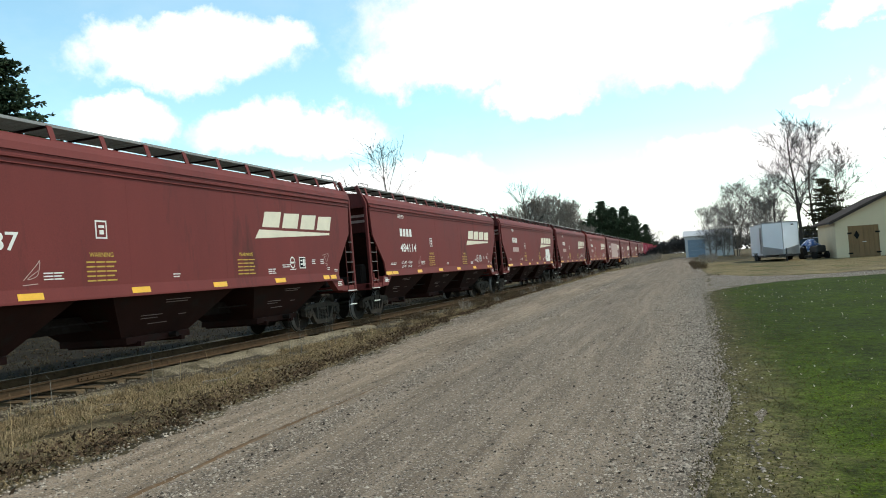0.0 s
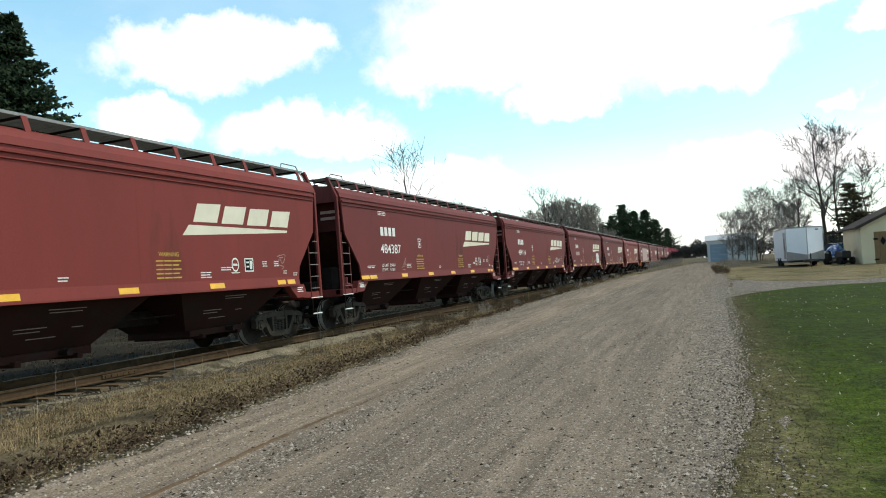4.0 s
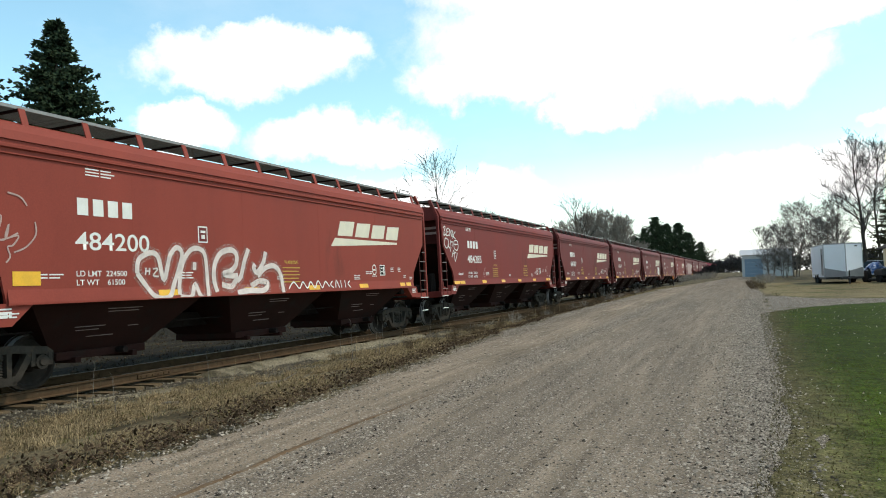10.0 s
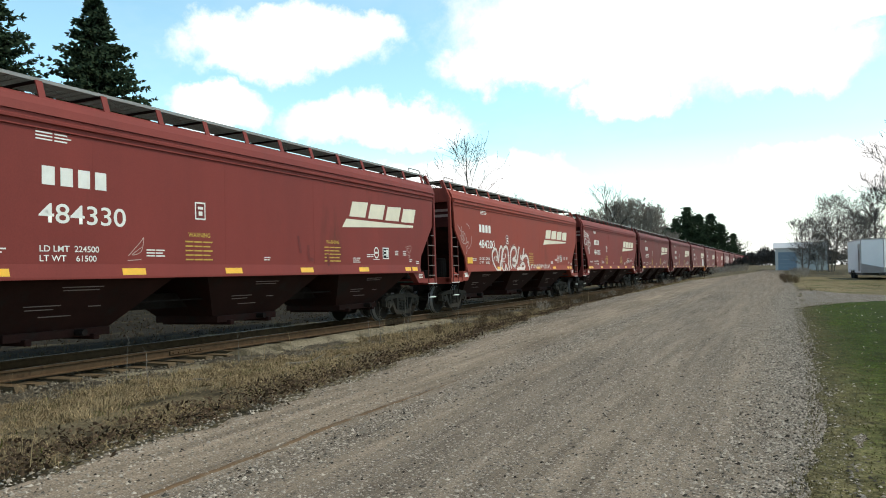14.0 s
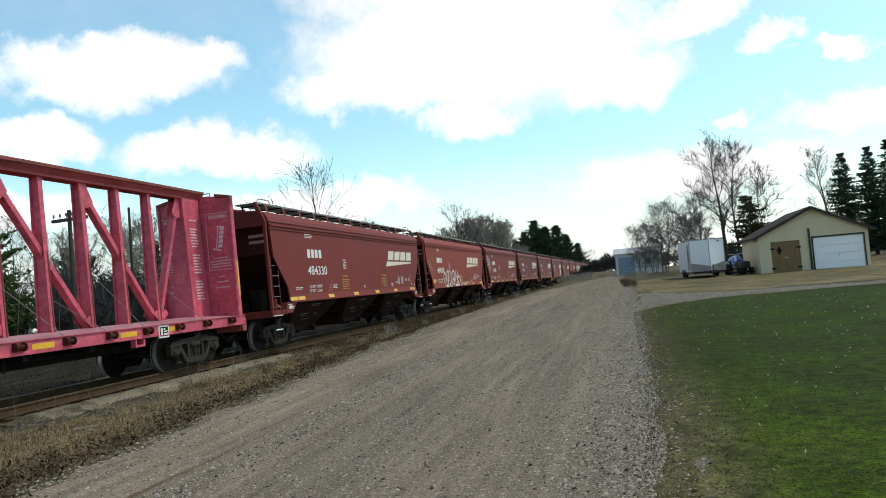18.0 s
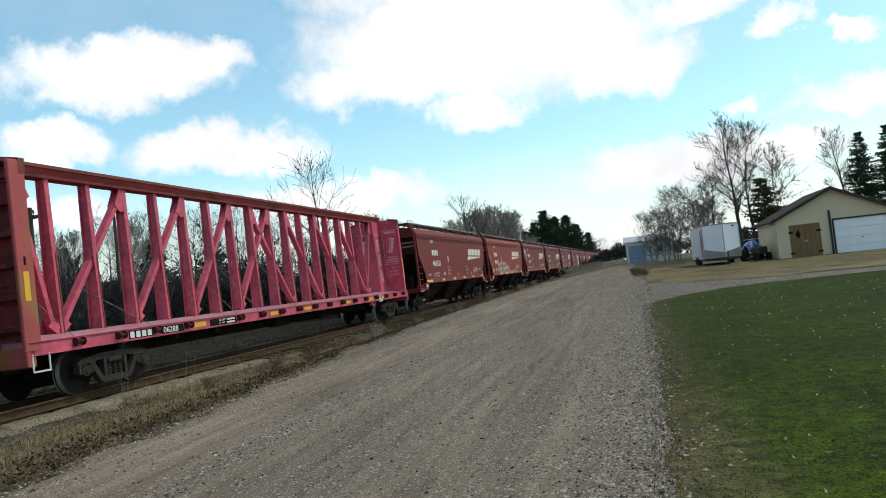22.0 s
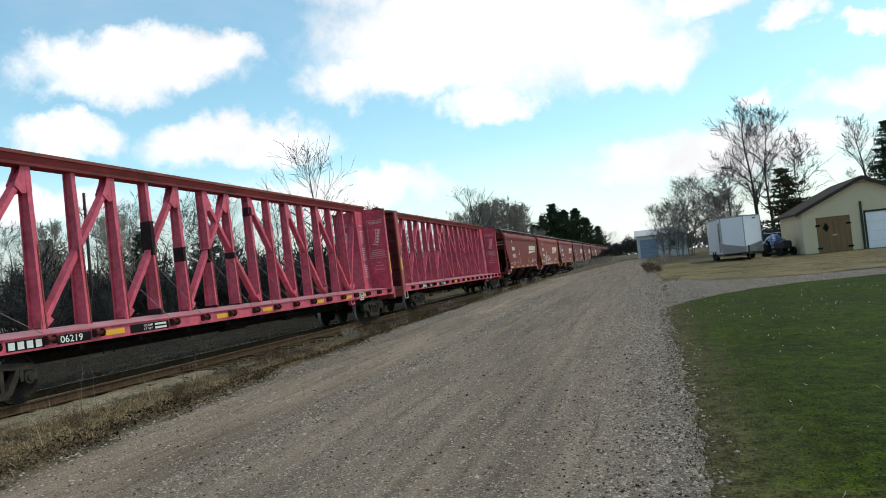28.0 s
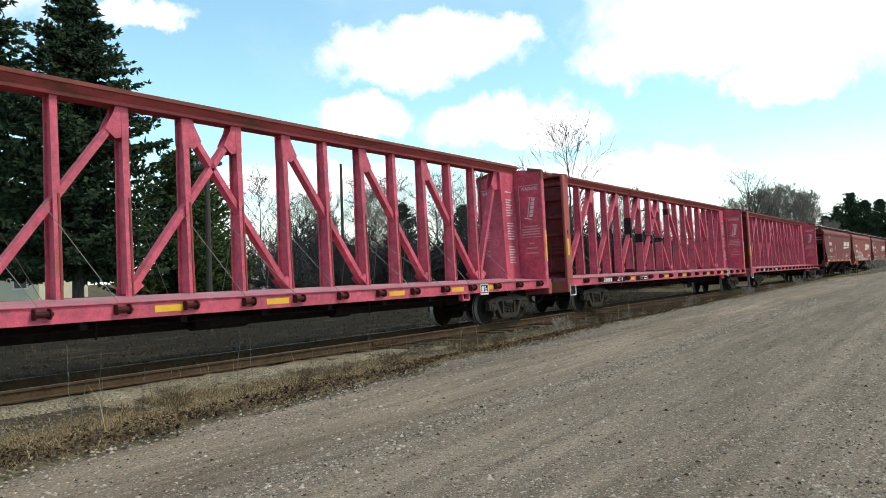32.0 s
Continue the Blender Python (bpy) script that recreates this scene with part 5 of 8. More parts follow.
            for dy in (-0.12, 0.10):
                rod(bm, (x, y + dy, 1.07), (x, y + dy + 0.022, 1.07), 0.085, n=10)
            rod(bm, (x, y + 0.12, 1.07), (x, y + 0.17, 1.07), 0.03, n=6)
            part("winch", bm, M["winch_rust"], car, "dark rusted strap winch")
            if k % 2 == 0 or k in (5, 9, 13):
                rod_bm = bmesh.new()
                yy = y + rnd.uniform(-0.5, 0.5) - 0.9
                rod(rod_bm, (s * H * 0.98, y, 1.15), (s * 0.2, yy, 2.2 + rnd.uniform(0, 0.7)), 0.007, n=4)
                part("strap_cable", rod_bm, M["cable"], car)
        for y in (-8.50, -6.10, -2.05, 0.30, 3.90, 6.38, 8.10):
            bm = bmesh.new()
            box(bm, *sorted((s * H, s * (H + 0.006))), y - 0.28, y + 0.28, 0.99, 1.10)
            part("reflector", bm, M["yellow_tape"], car, "yellow reflective strip")
    x = H + 0.004
    bm = bmesh.new()
    box(bm, x, x + 0.004, 7.45, 7.85, 0.86, 1.16)
    part("test_stencil", bm, M["white_paint"], car)
    part("jack_bracket", boxes((H - 0.16, H - 0.02, 6.62, 6.68, 0.76, 0.915), (H - 0.16, H - 0.02, 6.90, 6.96, 0.76, 0.915), (H - 0.16, H - 0.02, 6.62, 6.96, 0.73, 0.78), bevel=0.006), M["beam_pink"], car)
    bm = bmesh.new()
    box(bm, x + 0.004, x + 0.008, 7.49, 7.81, 0.90, 1.12)
    part("stencil_field", bm, M["black_paint"], car)
    bm = bmesh.new()
    for y0, y1, z0, z1 in ((7.52, 7.6, 0.93, 1.09), (7.64, 7.78, 0.93, 0.97), (7.64, 7.78, 1.0, 1.03), (7.64, 7.70, 1.05, 1.09)):
        box(bm, x + 0.008, x + 0.012, y0, y1, z0, z1)
    part("stencil_marks", bm, M["white_paint"], car)
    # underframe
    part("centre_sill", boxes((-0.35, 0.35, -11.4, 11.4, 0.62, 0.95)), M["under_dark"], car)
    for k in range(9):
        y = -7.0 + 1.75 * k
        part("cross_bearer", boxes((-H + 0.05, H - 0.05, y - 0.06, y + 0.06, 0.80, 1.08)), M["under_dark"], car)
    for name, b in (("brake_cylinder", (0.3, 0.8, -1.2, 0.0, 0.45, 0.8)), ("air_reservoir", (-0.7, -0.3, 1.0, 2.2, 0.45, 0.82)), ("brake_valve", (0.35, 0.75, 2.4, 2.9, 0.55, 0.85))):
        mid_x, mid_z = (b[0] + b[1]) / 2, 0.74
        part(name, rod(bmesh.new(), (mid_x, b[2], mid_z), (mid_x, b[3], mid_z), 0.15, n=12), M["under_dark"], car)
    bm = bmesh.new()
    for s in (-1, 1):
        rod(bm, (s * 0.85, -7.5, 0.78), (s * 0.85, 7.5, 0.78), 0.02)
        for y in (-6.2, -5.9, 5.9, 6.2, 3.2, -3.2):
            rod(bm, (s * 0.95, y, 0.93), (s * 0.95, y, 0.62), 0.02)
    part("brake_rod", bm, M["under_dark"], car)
    for y in (-9.15, 9.15):
        truck_parts(car, y, rolls)
    couplers(car, 11.62)
    return car, rolls


# ---- the train ----
S_KNOTS = [-0.02, 1.85, 3.71, 5.57, 7.42, 9.23, 11.02, 12.81, 14.58, 16.43, 18.33, 20.24, 22.16, 24.10, 26.02, 27.92, 29.82, 31.78, 33.77, 35.80, 37.85, 39.89, 41.93, 43.98, 46.03, 48.08, 50.14, 52.22, 54.33, 56.45, 58.57, 60.63, 62.72, 64.84, 66.97, 69.12, 71.27, 73.44, 75.64, 77.88, 80.09, 82.26, 84.38, 86.46, 88.52, 90.57, 92.60, 94.63, 96.66, 98.72, 100.82, 102.89, 104.91, 106.73, 108.60, 110.67, 112.79, 114.97, 117.16, 119.35, 121.55, 123.74, 125.93, 128.12, 130.30]


def travel(t):
    """Metres that the train has gone at t seconds, knots every half second."""
    i = min(len(S_KNOTS) - 2, max(0, int(t * 2)))
    p0, p1, p2, p3 = (S_KNOTS[min(len(S_KNOTS) - 1, max(0, k))] for k in (i - 1, i, i + 1, i + 2))
    u = t * 2 - i
    m1, m2 = (p2 - p0) / 2 if i > 0 else p2 - p1, (p3 - p1) / 2 if i < len(S_KNOTS) - 2 else p2 - p1
    return (2 * u ** 3 - 3 * u * u + 1) * p1 + (u ** 3 - 2 * u * u + u) * m1 + (-2 * u ** 3 + 3 * u * u) * p2 + (u ** 3 - u * u) * m2


def car_pose(y):
    return TRACK @ pose(CENTRE, y, RAIL_TOP)


def repaint(car, old, paint):
    for o in car.children_recursive:
        if o.type == "MESH" and o.data.materials and o.data.materials[0] == M[old]:
            o.material_slots[0].link = "OBJECT"
            o.material_slots[0].material = M[paint]


CARS = []
PITCH = 18.1
FIRST = -4.93


def train():
    base, rolls = hopper_car(car_pose(0), "hopper_red")
    wheels_of = len(rolls)
    numbers = {0: "484114", 1: "484387", 2: "484285", 3: "484200", 4: "484330"}
    paints = {0: "hopper_brown", 1: "hopper_brown", 2: "hopper_red", 3: "hopper_orange", 4: "hopper_red", -1: "hopper_brown", -2: "hopper_brown", -3: "hopper_red", -4: "hopper_brown", -5: "hopper_brown"}
    for k in range(4, -8, -1):
        y = FIRST - PITCH * (k - 2)
        car = base if k == 4 else copy_thing(base, car_pose(y))
        car.matrix_basis = car_pose(y)
        CARS.append((car, y, k >= 0))
    for (car, y, near), k in zip(CARS, range(4, -8, -1)):
        if paints.get(k, "hopper_brown") != "hopper_red":
            repaint(car, "hopper_red", paints.get(k, "hopper_brown"))
        if k in numbers:
            car_number(car, numbers[k])
        else:
            bm = bmesh.new()
            decal(bm, SIDE + 0.001, -5.65, -4.1, 2.30, 2.58)
            part("number_mark", bm, M["faint_text"], car)
    graffiti({k: c for (c, y, near), k in zip(CARS, range(4, -8, -1))})
    beam, rolls = beam_car(car_pose(0))
    for k, y in enumerate((-62.1, -86.5, -110.9, -135.3)):
        car = beam if k == 0 else copy_thing(beam, car_pose(y))
        car.matrix_basis = car_pose(y)
        CARS.append((car, y, True))
    marks(CARS[-4][0], CARS[-3][0])
    # more lumber cars far ahead, past the hoppers
    for k in range(3):
        y = FIRST - PITCH * (-7 - 2) + 9.05 + 12.2 + 24.4 * k
        car = copy_thing(beam, car_pose(y))
        CARS.append((car, y, False))


def graffiti(car):
    x = SIDE + 0.004
    # h2: white hand-sprayed tag near the rear end
    upper = [[(-8.07, 3.53), (-7.86, 3.59), (-8.03, 3.27), (-7.81, 3.32)], [(-7.51, 3.53), (-7.74, 3.49), (-7.77, 3.27), (-7.54, 3.29)], [(-7.74, 3.39), (-7.57, 3.41)], [(-7.47, 3.25), (-7.44, 3.51), (-7.25, 3.24), (-7.23, 3.51)],
         [(-7.17, 3.15), (-7.14, 3.48)], [(-6.88, 3.46), (-7.12, 3.27), (-6.87, 3.17)]]
    lower = [[(-7.64, 3.11), (-7.94, 3.15), (-8.03, 2.91), (-7.81, 2.79), (-7.64, 2.95), (-7.66, 3.13)], [(-7.73, 2.91), (-7.54, 2.79)],
         [(-7.47, 3.11), (-7.43, 2.83), (-7.51, 2.67)], [(-7.43, 3.03), (-7.21, 3.03), (-7.25, 2.87)], [(-6.78, 3.11), (-7.08, 3.07), (-7.12, 2.83), (-6.87, 2.73), (-6.69, 2.87), (-6.74, 3.09)], [(-7.08, 2.95), (-6.74, 2.97)], [(-7.38, 2.47), (-7.17, 2.73), (-7.08, 2.31), (-6.82, 2.65)], [(-7.34, 2.59), (-6.95, 2.65)]]
    bm = bmesh.new()
    scribble(bm, x, upper, 0.042)
    scribble(bm, x + 0.012, lower, 0.042)
    part("spray_tag", bm, M["white_paint"], car[2], "white sprayed scribble")
    # h3: large white outline letters low on the side, one mesh a letter
    def letter(strokes, width):
        bm = bmesh.new()
        scribble(bm, x + 0.004, strokes, width)
        paint = part("spray_letter", bm, M["spray_white"], car[3], "white sprayed outline letter")
        bm = bmesh.new()
        scribble(bm, x - 0.002, strokes, width * 2.3)
        part("overspray", bm, M["spray_haze"], paint, "thin white overspray")

    letter([[(-4.65, 1.88), (-4.6, 2.13), (-4.32, 2.26), (-4.12, 2.18), (-3.99, 1.75), (-3.81, 2.22), (-3.61, 2.38), (-3.49, 2.22), (-3.71, 1.71), (-3.9, 1.43), (-4.24, 1.44), (-4.48, 1.69), (-4.65, 1.88)]], 0.10)
    letter([[(-3.62, 1.46), (-3.5, 2.02), (-3.26, 2.33), (-2.97, 2.37), (-2.81, 2.17), (-2.8, 1.42), (-3.03, 1.41), (-3.14, 1.66), (-3.31, 1.41), (-3.6, 1.42)], [(-3.14, 2.1), (-3.15, 1.94)]], 0.10)
    letter([[(-2.52, 1.49), (-2.58, 1.83), (-2.51, 2.11), (-2.32, 2.31), (-2.01, 2.38), (-1.83, 2.29), (-1.84, 2.08), (-2.02, 1.93), (-2.26, 1.87), (-2.11, 1.83), (-1.8, 1.82)], [(-1.83, 1.77), (-2.03, 1.6), (-2.34, 1.64)]], 0.12)
    letter([[(-1.4, 2.42), (-1.56, 2.14), (-1.69, 1.82), (-1.83, 1.72)], [(-0.78, 2.37), (-0.87, 2.14), (-1.11, 1.9), (-1.24, 1.99), (-1.18, 2.08)], [(-1.11, 1.82), (-0.77, 2.01), (-0.42, 2.03), (-0.2, 1.79), (-0.18, 1.42)], [(-1.37, 1.59), (-1.05, 1.7), (-0.75, 1.65), (-0.93, 1.49), (-1.54, 1.49), (-1.87, 1.44)]], 0.12)
    letter([[(-4.43, 1.98), (-4.45, 1.85)], [(-4.34, 1.98), (-4.36, 1.85)], [(-4.46, 1.92), (-4.33, 1.92)], [(-4.27, 1.96), (-4.15, 1.96), (-4.26, 1.84), (-4.12, 1.82)]], 0.03)
    s = [[(0.05, 1.5), (0.3, 1.66), (0.5, 1.5), (0.7, 1.66), (0.85, 1.5), (1.05, 1.66), (1.2, 1.5), (1.4, 1.68), (1.55, 1.5), (1.75, 1.66), (1.9, 1.52)], [(2.1, 1.66), (1.98, 1.58), (2.1, 1.48)], [(2.2, 1.48), (2.3, 1.68), (2.4, 1.48)], [(2.5, 1.48), (2.52, 1.68)], [(2.72, 1.48), (2.74, 1.68)], [(3.0, 1.66), (2.88, 1.58), (3.0, 1.48)]]
    bm = bmesh.new()
    scribble(bm, x + 0.012, s, 0.035)
    part("spray_line", bm, M["white_paint"], car[3])
    s = [[(-7.88, 3.03), (-7.69, 2.87), (-7.56, 2.8)], [(-7.56, 2.99), (-7.58, 2.79), (-7.52, 2.64), (-7.4, 2.81), (-7.5, 2.8), (-7.57, 2.58), (-7.34, 2.51), (-7.26, 2.74), (-7.37, 2.7), (-7.44, 2.46), (-7.21, 2.39), (-7.14, 2.63), (-7.2, 2.41), (-6.99, 2.5)], [(-7.76, 2.69), (-7.63, 2.62), (-7.57, 2.45), (-7.31, 2.38), (-6.99, 2.46), (-7.08, 2.31), (-7.17, 2.28), (-7.13, 2.14), (-7.2, 2.04)], [(-7.15, 3.11), (-6.94, 3.06), (-6.83, 2.93)], [(-6.7, 2.69), (-6.69, 2.49), (-6.86, 2.29), (-7.07, 2.2)]]
    bm = bmesh.new()
    scribble(bm, x, s, 0.026)
    part("spray_tag", bm, M["faint_text"], car[3], "faint white sprayed scribble")
    bm = bmesh.new()
    decal(bm, x, -7.10, -6.62, 1.69, 1.91)
    part("orange_patch", bm, M["yellow_tape"], car[3])
    # this car's logo and warnings sit further back
    for o in car[3].children:
        kind = o.name.split(".")[0]
        if kind == "logo":
            o.location.y -= 0.66
        elif kind in ("placard", "placard_field", "placard_mark"):
            o.location.y -= 0.60
        elif kind in ("car_number", "owner_mark", "load_limit", "light_weight"):
            o.location.y -= 0.28
    for o in [o for o in car[3].children if o.name.split(".")[0] in ("warning", "warning_notice", "chalk_doodle") or o.name.split(".")[0] == "reflector" and o.data.vertices[0].co.y < -6]:
        bpy.data.objects.remove(o)
    lettering("warning", "WARNING", 0.085, x, -0.04, 2.10, M["yellow_text"], car[3])
    for k in range(5):
        part("warning_line", decal(bmesh.new(), x, -0.12, 0.60 - 0.06 * (k % 2), 1.995 - 0.085 * k, 2.02 - 0.085 * k), M["yellow_text"], car[3])
    # white notice on the far hopper
    bm = bmesh.new()
    decal(bm, x, 4.6, 6.1, 1.5, 2.5)
    part("white_panel", bm, M["white_paint"], car[-1], "white painted-out square")
    bm = bmesh.new()
    decal(bm, x, -3.5, 4.5, 1.6, 3.5)
    part("pale_panel", bm, M["faint_text"], car[-4], "pale grey painted-out patch")
    # scuffs low on h4
    bm = bmesh.new()
    scribble(bm, x, [[(0.9, 2.3), (1.0, 1.9)], [(1.3, 2.1), (1.32, 1.8), (1.5, 1.75)], [(2.1, 1.9), (2.15, 1.6)]], 0.09)
    part("dark_scuffs", bm, M["hopper_brown"], car[4])["kind"] = "stuff"


def marks(first, second):
    """Owner's marks and numbers on the lumber cars' sills."""
    x = DECK_HALF + 0.004
    for car, number in ((first, "06288"), (second, "06219")):
        for y0, y1 in ((-8.82, -7.98), (-7.68, -6.80), (-5.64, -4.33)):
            part("sign_field", boxes((x, x + 0.004, y0, y1, 0.955, 1.13)), M["black_paint"], car)
        for k in range(4):
            part("owner_mark", boxes((x + 0.004, x + 0.008, -8.78 + 0.2 * k, -8.64 + 0.2 * k, 0.975, 1.11)), M["white_paint"], car, "white block mark")
        lettering("car_number", number, 0.13, x + 0.006, -7.60, 0.98, M["white_paint"], car, 1.25)
        lettering("load_limit", "LD LMT", 0.05, x + 0.006, -5.2, 1.06, M["white_paint"], car, 1.35)
        lettering("light_weight", "LT WT", 0.05, x + 0.006, -5.2, 0.98, M["white_paint"], car, 1.35)
        for z in (0.98, 1.06):
            part("weight_figures", boxes((x + 0.004, x + 0.008, -4.82, -4.42, z, z + 0.045)), M["white_paint"], car)
    # the second car's posts stand a little further on, and some are patched with tar
    for o in list(second.children):
        if o.name.split(".")[0] in ("post", "diagonal", "rub_strip"):
            o.location.y += 0.22
    for y, z0, z1 in ((-3.13, 2.65, 3.74), (-3.13, 1.16, 1.53), (-1.89, 2.49, 3.09), (-0.65, 2.45, 3.05), (-0.65, 1.16, 1.45), (0.59, 2.55, 2.95), (0.59, 1.16, 1.42), (1.83, 3.9, 4.4)):
        hx = 0.186 - 0.07 * (0.5 * (z0 + z1) - 1.15) / 3.51 + 0.004
        part("tar_patch", boxes((-hx, hx, y - 0.066, y + 0.066, z0 + 0.12, z1 - 0.1)), M["tar"], second, "black tarred patch")


train()


# ---- materials of the surroundings ----
M["bark"] = material("bark", (0.070, 0.060, 0.052), 0.95, 0, 0.35, 3, 30, 0.4, (0.13, 0.115, 0.10), 0.4, streak=(1, 1, 0.2))
M["bark_pale"] = material("bark_pale", (0.20, 0.18, 0.155), 0.95, 0, 0.3, 3, 30, 0.3, (0.10, 0.085, 0.07), 0.4, streak=(1, 1, 0.3))
M["twig"] = pieces_material("twig", (0.028, 0.028, 0.029), (0.085, 0.081, 0.079))
M["twig_pale"] = pieces_material("twig_pale", (0.20, 0.175, 0.15), (0.38, 0.34, 0.29))
M["twig_mid"] = pieces_material("twig_mid", (0.095, 0.088, 0.084), (0.23, 0.21, 0.195))
M["far_wood"] = pieces_material("far_wood", (0.045, 0.045, 0.042), (0.15, 0.145, 0.14))
M["weed_brown"] = pieces_material("weed_brown", (0.045, 0.030, 0.018), (0.16, 0.115, 0.070))
M["dead_grass"] = pieces_material("dead_grass", (0.035, 0.03, 0.022), (0.10, 0.084, 0.056))
M["bud"] = pieces_material("bud", (0.16, 0.11, 0.06), (0.30, 0.22, 0.12))
M["needle"] = pieces_material("needle", (0.018, 0.032, 0.020), (0.058, 0.085, 0.044))
M["needle_olive"] = pieces_material("needle_olive", (0.028, 0.026, 0.016), (0.085, 0.078, 0.040))
M["needle_light"] = pieces_material("needle_light", (0.028, 0.055, 0.02), (0.085, 0.115, 0.042))
M["straw"] = pieces_material("straw", (0.066, 0.046, 0.025), (0.46, 0.350, 0.200))
M["green_blade"] = pieces_material("green_blade", (0.028, 0.046, 0.003), (0.125, 0.150, 0.012))
M["dull_blade"] = pieces_material("dull_blade", (0.07, 0.06, 0.024), (0.17, 0.145, 0.07))
M["leaf"] = pieces_material("leaf", (0.025, 0.017, 0.011), (0.12, 0.080, 0.050))
M["pale_leaf"] = pieces_material("pale_leaf", (0.25, 0.2, 0.14), (0.6, 0.55, 0.46))
M["pebble"] = pieces_material("pebble", (0.02, 0.017, 0.014), (0.50, 0.435, 0.36))
M["ballast_stone"] = pieces_material("ballast_stone", (0.035, 0.03, 0.024), (0.24, 0.205, 0.155))
M["siding"] = material("siding", (0.60, 0.52, 0.36), 0.8, 0, 0.07, 0.8, 30, 0.05)
M["door_brown"] = material("door_brown", (0.20, 0.125, 0.06), 0.75, 0, 0.2, 2, 40, 0.1, streak=(4, 4, 0.4))
M["door_white"] = material("door_white", (0.84, 0.86, 0.90), 0.5, 0, 0.05, 2, 40, 0.03)
M["shingle"] = material("shingle", (0.060, 0.048, 0.044), 0.9, 0, 0.25, 3, 50, 0.3)
M["trim_dark"] = material("trim_dark", (0.035, 0.045, 0.04), 0.7, 0, 0.15, 3, 40, 0.05)
M["trailer_white"] = material("trailer_white", (0.84, 0.86, 0.90), 0.35, 0, 0.05, 0.8, 40, 0.02)
M["trailer_grey"] = material("trailer_grey", (0.36, 0.37, 0.38), 0.35, 0.6, 0.1, 3, 40, 0.08)
M["rubber"] = material("rubber", (0.02, 0.02, 0.02), 0.85, 0, 0.2, 6, 60, 0.1)
M["machine_black"] = material("machine_black", (0.014, 0.014, 0.015), 0.5, 0, 0.2, 4, 40, 0.05)
M["tarp_blue"] = material("tarp_blue", (0.02, 0.08, 0.25), 0.45, 0, 0.2, 2, 40, 0.2, (0.60, 0.66, 0.74), 0.55)
M["far_wall"] = material("far_wall", (0.60, 0.63, 0.64), 0.7, 0, 0.06, 0.8, 30, 0.05)
M["far_door"] = material("far_door", (0.25, 0.34, 0.43), 0.6, 0, 0.06, 0.8, 30, 0.03)
M["pole_wood"] = material("pole_wood", (0.075, 0.062, 0.052), 0.95, 0, 0.25, 3, 50, 0.3, streak=(3, 3, 0.2))
M["insulator"] = material("insulator", (0.10, 0.13, 0.14), 0.2, 0, 0.1, 9, 60, 0.0)
M["car_silver"] = material("car_silver", (0.55, 0.57, 0.60), 0.3, 0.5, 0.05, 2, 40, 0.02)
M["dark_glass"] = material("dark_glass", (0.02, 0.025, 0.03), 0.1, 0, 0.1, 2, 40, 0.0)
M["house_cream"] = material("house_cream", (0.60, 0.56, 0.42), 0.75, 0, 0.06, 1, 30, 0.03)
M["orange_plastic"] = material("orange_plastic", (0.70, 0.20, 0.04), 0.5, 0, 0.1, 4, 40, 0.03)


